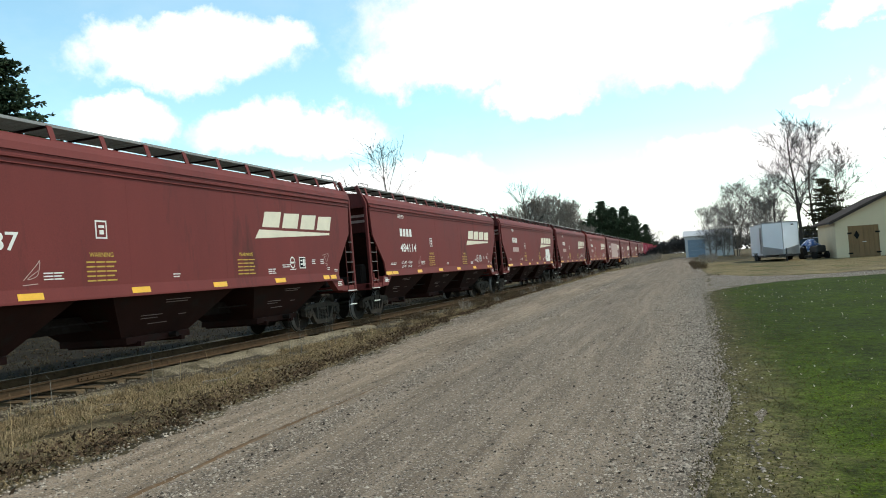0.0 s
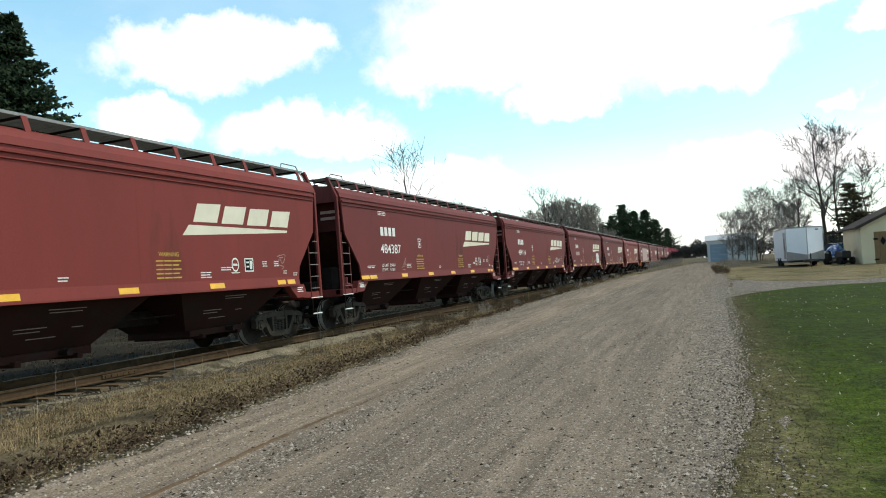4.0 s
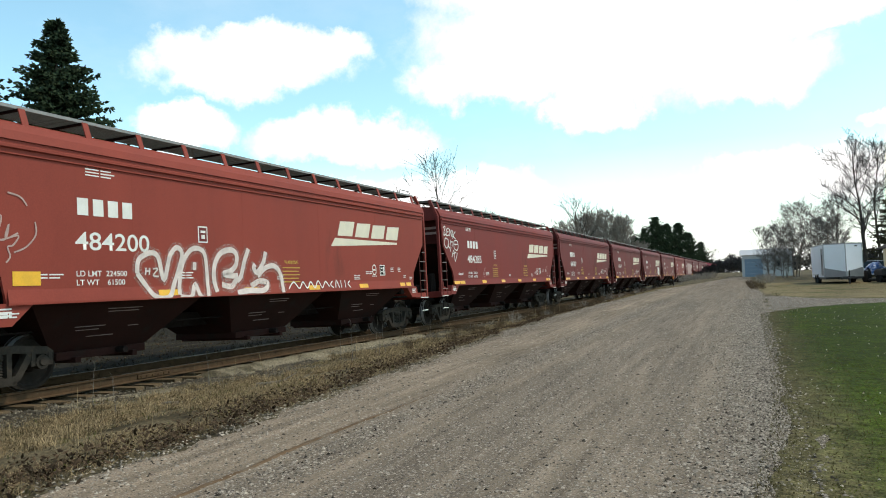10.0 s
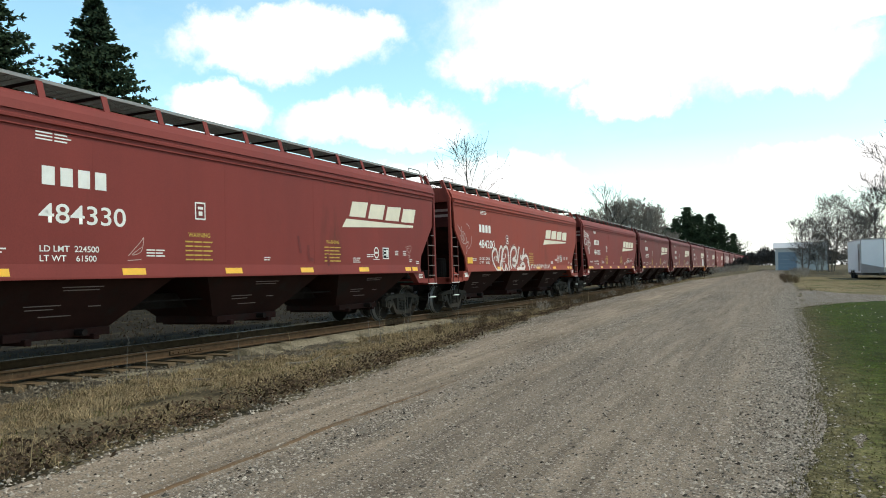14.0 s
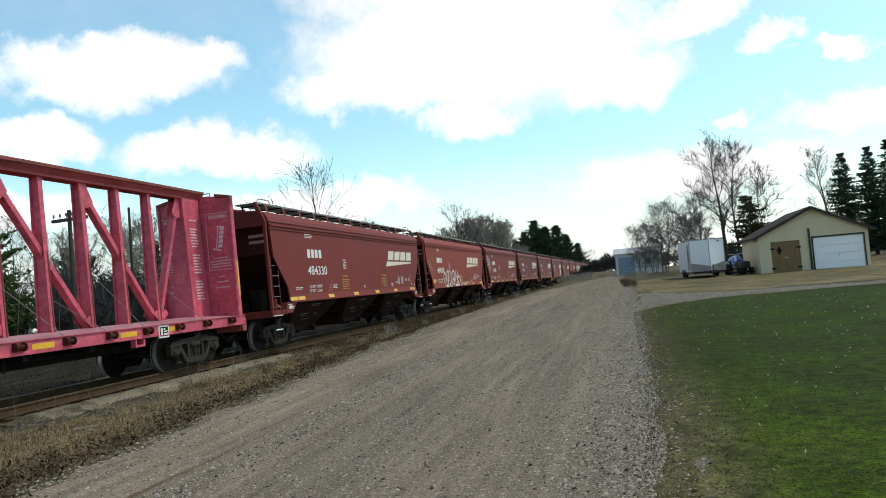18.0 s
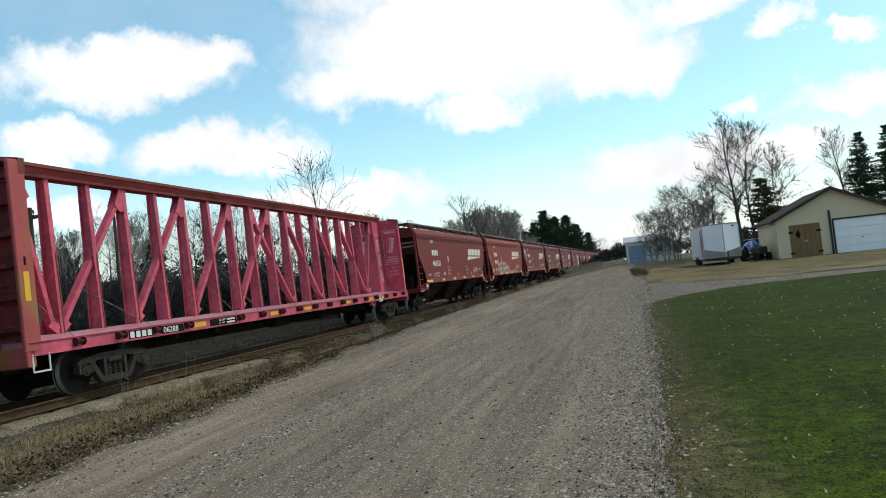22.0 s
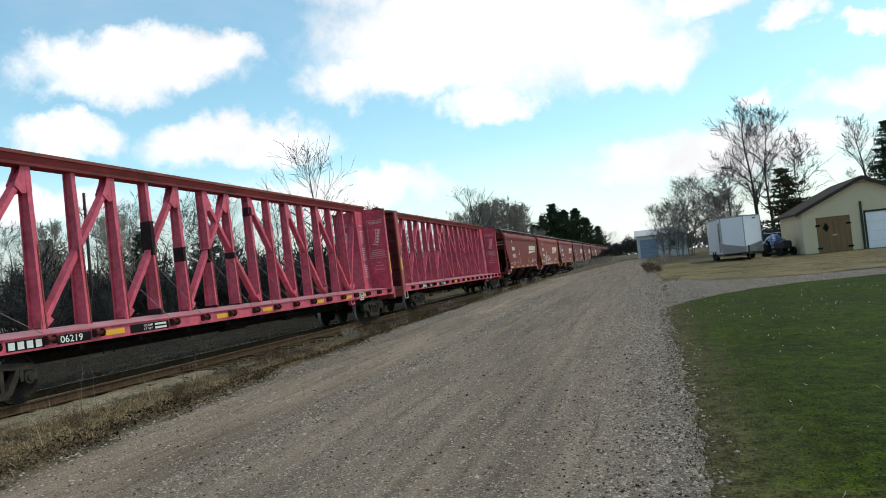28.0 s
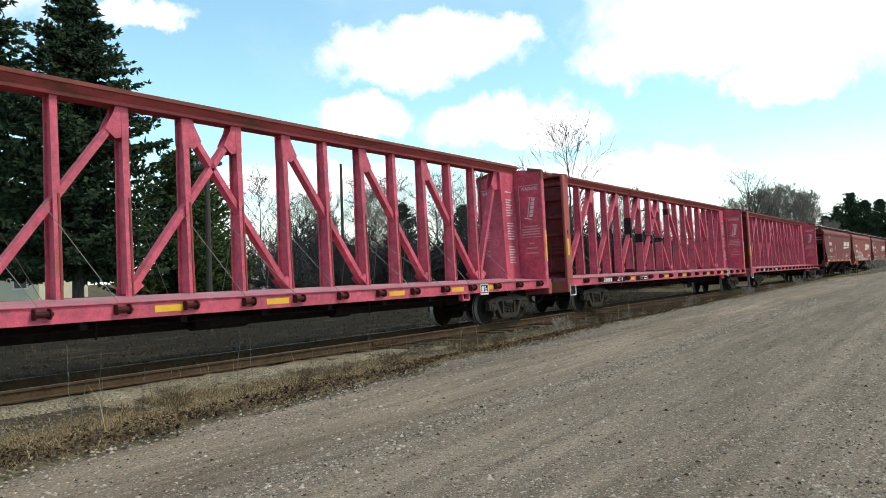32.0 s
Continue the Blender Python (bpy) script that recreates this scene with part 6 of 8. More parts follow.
# ---- garage ----
def garage():
    g = thing("garage", pose(12.0, 53.5, 0.48), "tan two-door garage with a dark gabled roof on dry grass", "garage")
    x0, x1, depth, eave, peak = -3.25, 3.32, 7.0, 2.55, 4.12
    t = 0.14
    # front wall round the two door openings: brown door, then white roll-up door
    bd, wd = (-2.52, -0.75, 2.16), (0.05, 3.03, 2.20)
    bm = bmesh.new()
    for a, b, z0, z1 in ((x0, bd[0], 0, eave), (bd[1], wd[0], 0, eave), (wd[1], x1, 0, eave), (bd[0], bd[1], bd[2], eave), (wd[0], wd[1], wd[2], eave)):
        box(bm, a, b, 0, t, z0, z1)
    prism(bm, [(x0, eave), (x1, eave), (0.03, peak)], 0, t, "y")
    part("front_wall", bm, M["siding"], g)
    for xa in (x0, x1 - t):
        part("side_wall", boxes((xa, xa + t, t, depth - t, 0, eave)), M["siding"], g)
    bm = boxes((x0, x1, depth - t, depth, 0, eave))
    prism(bm, [(x0, eave), (x1, eave), (0.03, peak)], depth - t, depth, "y")
    part("back_wall", bm, M["siding"], g)
    # lap siding lines on the front
    for k in range(11):
        z = 0.24 + 0.22 * k
        for a, b in ((x0, bd[0] - 0.06), (bd[1] + 0.06, wd[0] - 0.1), (wd[1] + 0.06, x1)):
            part("siding_lap", boxes((a, b, -0.012, 0.0, z, z + 0.02)), M["siding"], g)
    for s, xe in ((-1, x0 - 0.38), (1, x1 + 0.38)):
        slope = (peak - eave) / (3.28)
        ze = eave - 0.38 * slope
        bm = bmesh.new()
        prism(bm, [(xe, ze + 0.02), (0.03, peak + 0.02), (0.03, peak + 0.16), (xe, ze + 0.14)], -0.35, depth + 0.35, "y")
        part("roof_slope", bm, M["shingle"], g)
        bm = bmesh.new()
        prism(bm, [(xe, ze - 0.05), (0.03, peak - 0.05), (0.03, peak + 0.05), (xe, ze + 0.05)], -0.39, -0.352, "y")
        part("barge_board", bm, M["shingle"], g)
    bdoor = part("double_door", boxes((bd[0], bd[1], 0.08, 0.11, 0.05, bd[2])), M["door_brown"], g, "brown plank double door")
    for k in range(6):
        a = bd[0] + (bd[1] - bd[0]) * k / 6
        part("plank", boxes((a + 0.006, a + (bd[1] - bd[0]) / 6 - 0.006, 0.03, 0.075, 0.05, bd[2]), bevel=0.006), M["door_brown"], bdoor)
    for z in (0.4, 1.7):
        for a, b in ((bd[0] - 0.05, bd[0] + 0.22), (bd[1] - 0.22, bd[1] + 0.05)):
            part("hinge", boxes((a, b, -0.012, 0.028, z - 0.05, z + 0.05), bevel=0.008), M["black_paint"], bdoor)
    bm = bmesh.new()
    prism(bm, [(-2.02, 1.28), (-1.86, 1.55), (-2.02, 1.86), (-2.18, 1.55)], 0.012, 0.028, "y")
    part("door_ornament", bm, M["black_paint"], bdoor, "black diamond ornament")
    part("handle", boxes((-1.72, -1.5, 0.0, 0.028, 1.08, 1.12)), M["white_paint"], bdoor)
    part("threshold", boxes((bd[0] - 0.02, bd[1] + 0.02, -0.08, 0.0, 0.0, 0.07)), M["white_paint"], g)
    for k in range(4):
        z0 = 0.02 + 0.545 * k
        bm = boxes((wd[0] + 0.02, wd[1] - 0.02, 0.05, 0.085, z0, z0 + 0.535), bevel=0.008)
        for j in range(4):
            a = wd[0] + 0.12 + j * 0.70
            box(bm, a, a + 0.60, 0.04, 0.05, z0 + 0.10, z0 + 0.43, bevel=0.006)
        part("door_panel", bm, M["door_white"], g, "white roll-up door panel")
    part("door_handle", boxes((1.48, 1.6, 0.02, 0.05, 0.98, 1.02)), M["black_paint"], g)
    part("door_casing", boxes((wd[0] - 0.10, wd[0] - 0.002, -0.03, 0.03, 0, wd[2] + 0.1), (wd[1] + 0.002, wd[1] + 0.08, -0.03, 0.03, 0, wd[2] + 0.1), (wd[0], wd[1], -0.03, 0.03, wd[2], wd[2] + 0.1)), M["trim_dark"], g)
    part("downpipe", boxes((-0.22, -0.10, -0.10, -0.005, 0.0, 2.85), bevel=0.02), M["trim_dark"], g, "dark upright trim post")


# ---- cargo trailer ----
def trailer():
    t = thing("cargo_trailer", pose(5.55, 56.2, 0.60, 0, 0, 4), "white enclosed V-nose cargo trailer parked on grass", "trailer")
    w = 1.14
    # nose looks towards -y
    bm = bmesh.new()
    prism(bm, [(-w, 4.2), (-w, -1.2), (0, -2.1), (w, -1.2), (w, 4.2)], 0.48, 2.62, "z")
    part("body", bm, M["trailer_white"], t)
    bm = bmesh.new()
    prism(bm, [(-w - 0.02, 4.22), (-w - 0.02, -1.2), (0, -2.13), (w + 0.02, -1.2), (w + 0.02, 4.22)], 2.62, 2.70, "z")
    part("roof_rim", bm, M["trailer_grey"], t)
    for s in (-1, 1):
        bm = bmesh.new()
        a, b = Vector((s * w, -1.2)), Vector((0, -2.1))
        d = (b - a).normalized()
        n = Vector((d.y, -d.x)) if s < 0 else Vector((-d.y, d.x))
        if n.y > 0:
            n = -n
        lo = [(a, 0.48), (b, 0.48), (b, 0.82), (a, 1.10)]
        vs = [bm.verts.new((*(p + n * 0.006), z)) for p, z in lo]
        vs2 = [bm.verts.new((*(p + n * 0.016), z)) for p, z in lo]
        for f in ((0, 1, 2, 3), (7, 6, 5, 4), (0, 4, 5, 1), (1, 5, 6, 2), (2, 6, 7, 3), (3, 7, 4, 0)):
            bm.faces.new([(vs + vs2)[i] for i in f])
        bmesh.ops.recalc_face_normals(bm, faces=bm.faces)
        part("stone_guard", bm, M["trailer_grey"], t, "grey metal stone guard")
        part("corner_trim", rods([((s * w, -1.2, 0.48), (s * w, -1.2, 2.62))], 0.03), M["trailer_grey"], t)
        part("fender", boxes((*sorted((s * (w - 0.02), s * (w + 0.1))), 1.2, 3.0, 0.62, 0.68), bevel=0.01), M["trailer_grey"], t)
        for y in (1.65, 2.5):
            bm = bmesh.new()
            lathe(bm, [(s * (w - 0.18), 0.2), (s * (w - 0.18), 0.33), (s * (w + 0.02), 0.33), (s * (w + 0.02), 0.2)], 16)
            bmesh.ops.recalc_face_normals(bm, faces=bm.faces)
            wh = part("wheel", bm, M["rubber"], t)
            wh.location = (0, y, 0.33)
    part("nose_trim", rods([((0, -2.11, 0.48), (0, -2.11, 2.62))], 0.03), M["trailer_grey"], t)
    part("side_door", boxes((-w - 0.02, -w - 0.004, -0.9, -0.1, 0.6, 2.4), bevel=0.006), M["trailer_grey"], t)
    part("door_slot", boxes((-w - 0.03, -w - 0.021, -0.55, -0.45, 1.2, 2.0)), M["black_paint"], t)
    part("frame", boxes((-w + 0.05, w - 0.05, -1.3, 4.1, 0.34, 0.48), (-0.08, 0.08, -3.3, -1.3, 0.36, 0.46), (-0.35, 0.35, -2.9, -2.4, 0.38, 0.52), bevel=0.01), M["machine_black"], t)
    part("tongue_jack", rods([((0, -3.0, 0.02), (0, -3.0, 0.9))], 0.04), M["machine_black"], t)
    part("marker_lamp", boxes((0.62, 0.78, -1.72, -1.66, 2.45, 2.52)), M["black_paint"], t)


# ---- garden tractor under a tarp ----
def tractor():
    t = thing("garden_tractor", pose(7.75, 55.6, 0.62, 0, 0, 20), "black garden tractor half covered by a blue tarp", "tractor")
    part("hood", boxes((-0.32, 0.32, -0.95, 0.1, 0.42, 0.92), bevel=0.08), M["machine_black"], t)
    part("seat", boxes((-0.26, 0.26, 0.35, 0.85, 0.62, 0.75), (-0.26, 0.26, 0.8, 0.9, 0.7, 1.2), bevel=0.04), M["machine_black"], t)
    part("mower_deck", boxes((-0.62, 0.62, -0.45, 0.45, 0.12, 0.30), bevel=0.05), M["machine_black"], t)
    for x, y, r, w in ((-0.5, 0.6, 0.40, 0.26), (0.5, 0.6, 0.40, 0.26), (-0.42, -0.75, 0.26, 0.16), (0.42, -0.75, 0.26, 0.16)):
        bm = bmesh.new()
        lathe(bm, [(-w / 2, r * 0.5), (-w / 2, r), (w / 2, r), (w / 2, r * 0.5)], 16)
        bmesh.ops.recalc_face_normals(bm, faces=bm.faces)
        wh = part("wheel", bm, M["rubber"], t)
        wh.location = (x, y, r)
    bm = bmesh.new()
    n = 12
    grid = []
    for j in range(n):
        row = []
        for i in range(n):
            u, v = i / (n - 1) * 2 - 1, j / (n - 1) * 2 - 1
            z = 1.34 - 0.42 * (u * u + v * v) ** 1.2 * 0.8 + 0.2 * noise.noise(Vector((u * 2.3, v * 2.3, 5)))
            row.append(bm.verts.new((u * 0.52, v * 0.55 + 0.45, z)))
        grid.append(row)
    for j in range(n - 1):
        for i in range(n - 1):
            bm.faces.new((grid[j][i], grid[j][i + 1], grid[j + 1][i + 1], grid[j + 1][i]))
    ob = part("tarp", bm, M["tarp_blue"], t, "crumpled blue and white tarp")
    so = ob.modifiers.new("thick", "SOLIDIFY")
    so.thickness = 0.012
    w = thing("parked_car", pose(8.9, 66, 0.72, 0, 0, 80), "pale blue parked car behind the garage", "car")
    car_parts(w, M["car_silver"])


def car_parts(c, paint):
    bm = bmesh.new()
    prism(bm, [(-2.2, 0.35), (2.2, 0.35), (2.25, 0.75), (1.5, 0.88), (-2.1, 0.92), (-2.25, 0.7)], -0.85, 0.85, "x")
    bmesh.ops.bevel(bm, geom=bm.edges[:], offset=0.06, segments=2, affect="EDGES")
    part("body", bm, paint, c)
    bm = bmesh.new()
    frustum(bm, (-0.80, 0.80, -1.7, 1.25, 0.88), (-0.62, 0.62, -1.2, 0.45, 1.42))
    part("cabin_glass", bm, M["dark_glass"], c)
    part("roof", boxes((-0.62, 0.62, -1.2, 0.45, 1.40, 1.45), bevel=0.02), paint, c)
    for x in (-0.78, 0.78):
        for y in (-1.35, 1.4):
            bm = bmesh.new()
            lathe(bm, [(x - 0.09, 0.18), (x - 0.09, 0.32), (x + 0.09, 0.32), (x + 0.09, 0.18)], 16)
            wh = part("wheel", bm, M["rubber"], c)
            wh.location = (0, y, 0.32)


# ---- far garage, houses, poles ----
def far_garage():
    g = thing("far_garage", pose(1.7, 93.0, 1.0), "pale grey shed with a blue-grey roll-up door at the road's end", "garage")
    x0, x1, d = -2.62, 2.75, 8.0
    door = (-2.34, -0.38, 2.16)
    bm = bmesh.new()
    for a, b, z0, z1 in ((x0, door[0], 0, 2.6), (door[1], x1, 0, 2.6), (door[0], door[1], door[2], 2.6)):
        box(bm, a, b, 0, 0.15, z0, z1)
    part("front_wall", bm, M["far_wall"], g)
    part("side_wall", boxes((x0, x0 + 0.15, 0.15, d, 0, 2.6)), M["far_wall"], g)
    part("side_wall", boxes((x1 - 0.15, x1, 0.15, d, 0, 2.6)), M["far_wall"], g)
    part("back_wall", boxes((x0, x1, d, d + 0.15, 0, 2.6)), M["far_wall"], g)
    bm = bmesh.new()
    prism(bm, [(-0.3, 2.58), (d + 0.4, 2.58), (d / 2, 3.35)], x0 - 0.25, x1 + 0.25, "x")
    part("roof", bm, M["trailer_grey"], g)
    for k in range(5):
        part("door_panel", boxes((door[0] + 0.02, door[1] - 0.02, 0.05, 0.09, 0.02 + 0.425 * k, 0.435 + 0.425 * k), bevel=0.01), M["far_door"], g)
    part("window_frame", boxes((0.8, 1.5, -0.02, 0.0, 1.1, 1.9)), M["white_paint"], g)
    part("window_pane", boxes((0.86, 1.44, -0.028, -0.022, 1.16, 1.84)), M["dark_glass"], g)
    part("side_door", boxes((1.75, 2.5, -0.03, 0.0, 0.02, 2.05)), M["white_paint"], g)


def house(m, name, label, w, d, h, wall):
    b = thing(name, m, label, "house")
    for s in (-1, 1):
        part("wall", boxes((-w / 2 + 0.2, w / 2 - 0.2, *sorted((s * d / 2, s * (d / 2 - 0.2))), 0, h)), wall, b)
        bm = bmesh.new()
        prism(bm, [(-d / 2, 0), (d / 2, 0), (d / 2, h), (0, h + d * 0.28), (-d / 2, h)], *sorted((s * w / 2, s * (w / 2 - 0.2))), "x")
        bmesh.ops.recalc_face_normals(bm, faces=bm.faces)
        part("gable_wall", bm, wall, b)
    for s in (-1, 1):
        bm = bmesh.new()
        prism(bm, [(s * (d / 2 + 0.4), h - 0.2), (0, h + d * 0.28 + 0.03), (0, h + d * 0.28 + 0.2), (s * (d / 2 + 0.4), h)], -w / 2 - 0.4, w / 2 + 0.4, "x")
        bmesh.ops.recalc_face_normals(bm, faces=bm.faces)
        part("roof_slope", bm, M["shingle"], b)
    for k in range(3):
        for s in (-1, 1):
            x = -w / 2 + w * (k + 0.5) / 3
            y0, y1 = sorted((s * d / 2, s * (d / 2 + 0.04)))
            wf = part("window_frame", boxes((x - 0.6, x + 0.6, y0, y1, 0.9, 2.1)), M["white_paint"], b)
            y0, y1 = sorted((s * (d / 2 + 0.045), s * (d / 2 + 0.05)))
            part("pane", boxes((x - 0.5, x + 0.5, y0, y1, 1.0, 2.0)), M["dark_glass"], wf)


def utility_pole(m, h, arm=True):
    p = thing("utility_pole", m, "weathered wooden utility pole with a crossarm of insulators" if arm else "weathered bare wooden pole", "utility pole", "line poles")
    bm = bmesh.new()
    rod(bm, (0, 0, -0.3), (0, 0, h), 0.105, 0.075, n=10)
    part("pole", bm, M["pole_wood"], p)
    if arm:
        part("crossarm", boxes((-0.9, 0.9, -0.06, 0.06, h - 0.42, h - 0.30), bevel=0.01), M["pole_wood"], p)
        for k in range(6):
            x = -0.82 + k * 0.328 if k < 3 else -0.82 + k * 0.328
            bm = bmesh.new()
            rod(bm, (x, 0, h - 0.30), (x, 0, h - 0.22), 0.015, n=6)
            rod(bm, (x, 0, h - 0.22), (x, 0, h - 0.10), 0.045, 0.03, n=8)
            part("insulator", bm, M["insulator"], p)
    return p


garage()
trailer()
tractor()
far_garage()
house(pose(-67.4, 40.0, 0.4, 0, 0, 35), "cream_house", "cream house with a dark roof behind spruces", 9, 8, 3.0, M["house_cream"])
house(pose(-62, 78, 0.5, 0, 0, 10), "grey_house", "pale grey house seen through bare trees", 10, 7, 2.8, M["far_wall"])
silver = thing("parked_car", pose(-41.5, 46, 0.1, 0, 0, 60), "silver car parked behind the track", "car")
car_parts(silver, M["car_silver"])
utility_pole(pose(-20.4, 25.3, -0.05, 0, 0, -8), 5.75)
utility_pole(pose(-30, 41.8, 0.0), 8.2, False)
utility_pole(pose(-22.5, 72, 0.0, 0, 0, -8), 6.8)
bm = bmesh.new()
rod(bm, (0, 0, 0), (0, 0, 0.9), 0.04, n=8)
post = thing("marker_post", pose(-5.9, 63, 0.35), "short post with an orange top beside the road", "post")
part("stake", bm, M["pole_wood"], post)
bm = bmesh.new()
rod(bm, (0, 0, 0.9), (0, 0, 1.15), 0.06, n=8)
part("cap", bm, M["orange_plastic"], post)


# ---- trees ----
def tube_mesh(name, segs, mat, parent, n=4):
    """Tapered tubes for the segments (a, b, ra, rb)."""
    verts, faces = [], []
    for a, b, ra, rb in segs:
        d = b - a
        if d.length < 1e-5:
            continue
        u = d.orthogonal().normalized()
        v = d.cross(u).normalized()
        k = len(verts)
        for p, r in ((a, ra), (b, rb)):
            for i in range(n):
                c, s = math.cos(2 * math.pi * i / n), math.sin(2 * math.pi * i / n)
                verts.append(p + u * (c * r) + v * (s * r))
        for i in range(n):
            faces.append((k + i, k + (i + 1) % n, k + n + (i + 1) % n, k + n + i))
    return raw(name, verts, faces, mat, parent)


def bare_tree(name, h, seed, spread=0.5, stems=1, depth=5, radius=None, pale=False, buds=0, fine=0.007, first=0.32, wide=0.42, label="leafless deciduous tree in early spring"):
    rnd = random.Random(seed)
    tree = thing(name, Matrix.Identity(4), label, "tree" if "tree" in name else "bush", "bare trees" if "tree" in name else "bushes")
    thick, thin, tips = [], [], []
    r0 = radius or h * 0.014

    def seg(p, q, r, r2):
        (thick if r > 0.018 * h / 10 + 0.004 else thin).append((p, q, max(r, fine), max(r2, fine * 0.8)))

    def grow(p, d, length, r, level):
        """A limb that bends upwards and bears shorter ones along its outer part."""
        steps = 4 if level < 3 else 3
        for i in range(steps):
            d = (d + Vector((rnd.gauss(0, 0.09), rnd.gauss(0, 0.09), rnd.gauss(rise, 0.06)))).normalized()
            q = p + d * (length / steps)
            r2 = r * 0.84
            seg(p, q, r, r2)
            p, r = q, r2
            if level < depth:
                for _ in range(2 if level < 2 or rnd.random() < 0.4 else 1 if i or rnd.random() < 0.5 else 0):
                    side = Vector((rnd.gauss(0, 1), rnd.gauss(0, 1), rnd.gauss(0.1, 0.5))).normalized()
                    nd = (d * (1 - spread * 0.7) + side * spread).normalized()
                    grow(p, nd, length * rnd.uniform(0.40, 0.70) * (1.15 - 0.12 * i), r * rnd.uniform(0.45, 0.62), level + 1)
        if level >= depth - 1:
            tips.append(p)

    rise = 0.025 if stems == 1 else 0.07 if stems < 5 else 0.05
    for s in range(stems):
        a = 2 * math.pi * s / max(1, stems) + rnd.random()
        off = Vector((math.cos(a), math.sin(a), -0.1)) * (0.0 if stems == 1 else 0.12 * h ** 0.5)
        if stems > 4:
            grow(off, Vector((math.cos(a) * 0.4, math.sin(a) * 0.4, 1)).normalized(), h * rnd.uniform(0.6, 0.8), r0 * 0.6, 1)
            continue
        # a leader with limbs that shorten towards the top
        d = Vector((math.cos(a) * 0.22, math.sin(a) * 0.22, 1)).normalized() if stems > 1 else Vector((rnd.gauss(0, 0.03), rnd.gauss(0, 0.03), 1)).normalized()
        p, r, n = off, r0 if stems == 1 else r0 * 0.7, 13
        for i in range(n):
            d = (d + Vector((rnd.gauss(0, 0.05), rnd.gauss(0, 0.05), 0.03))).normalized()
            q = p + d * (h * 0.93 / n)
            r2 = r * (0.94 if i < 5 else 0.82)
            seg(p, q, r, r2)
            p, r = q, r2
            f = (i + 1) / n
            if f >= first:
                for side in range(2):
                    b = 2.4 * i + math.pi * side + rnd.uniform(-0.5, 0.5)
                    tilt = spread * rnd.uniform(1.7, 3.1) * (1.25 - 0.75 * f)
                    nd = Vector((math.cos(b) * tilt, math.sin(b) * tilt, 1)).normalized()
                    dome = max(0.16, 1 - ((f - 0.48) / 0.56) ** 2) ** 0.5
                    grow(p, nd, h * wide * dome * rnd.uniform(0.6, 0.95), r * rnd.uniform(0.38, 0.58), 2)
    top = max((b.z for _, b, _, _ in thick + thin), default=h)
    k = h / top
    scale = lambda ss: [(a * k, b * k, ra, rb) for a, b, ra, rb in ss]
    tube_mesh("trunk", scale(thick), M["bark_pale"] if pale else M["bark"], tree, 6)
    tube_mesh("crown", scale(thin), M["weed_brown"] if pale == 3 else M["twig_mid"] if pale == 2 else M["twig_pale"] if pale else M["twig"], tree, 3)
    if buds:
        verts, faces = [], []
        for p in tips:
            for _ in range(buds):
                c = p * k + Vector((rnd.gauss(0, 0.15), rnd.gauss(0, 0.15), rnd.gauss(0, 0.15)))
                e1, e2 = (Vector((rnd.gauss(0, 1), rnd.gauss(0, 1), rnd.gauss(0, 1))).normalized() * rnd.uniform(0.02, 0.045) for _ in range(2))
                n = len(verts)
                verts += [c - e1, c + e2, c + e1, c - e2]
                faces.append((n, n + 1, n + 2, n + 3))
        raw("bud_mass", verts, faces, M["bud"], tree)["kind"] = "stuff"
    return tree


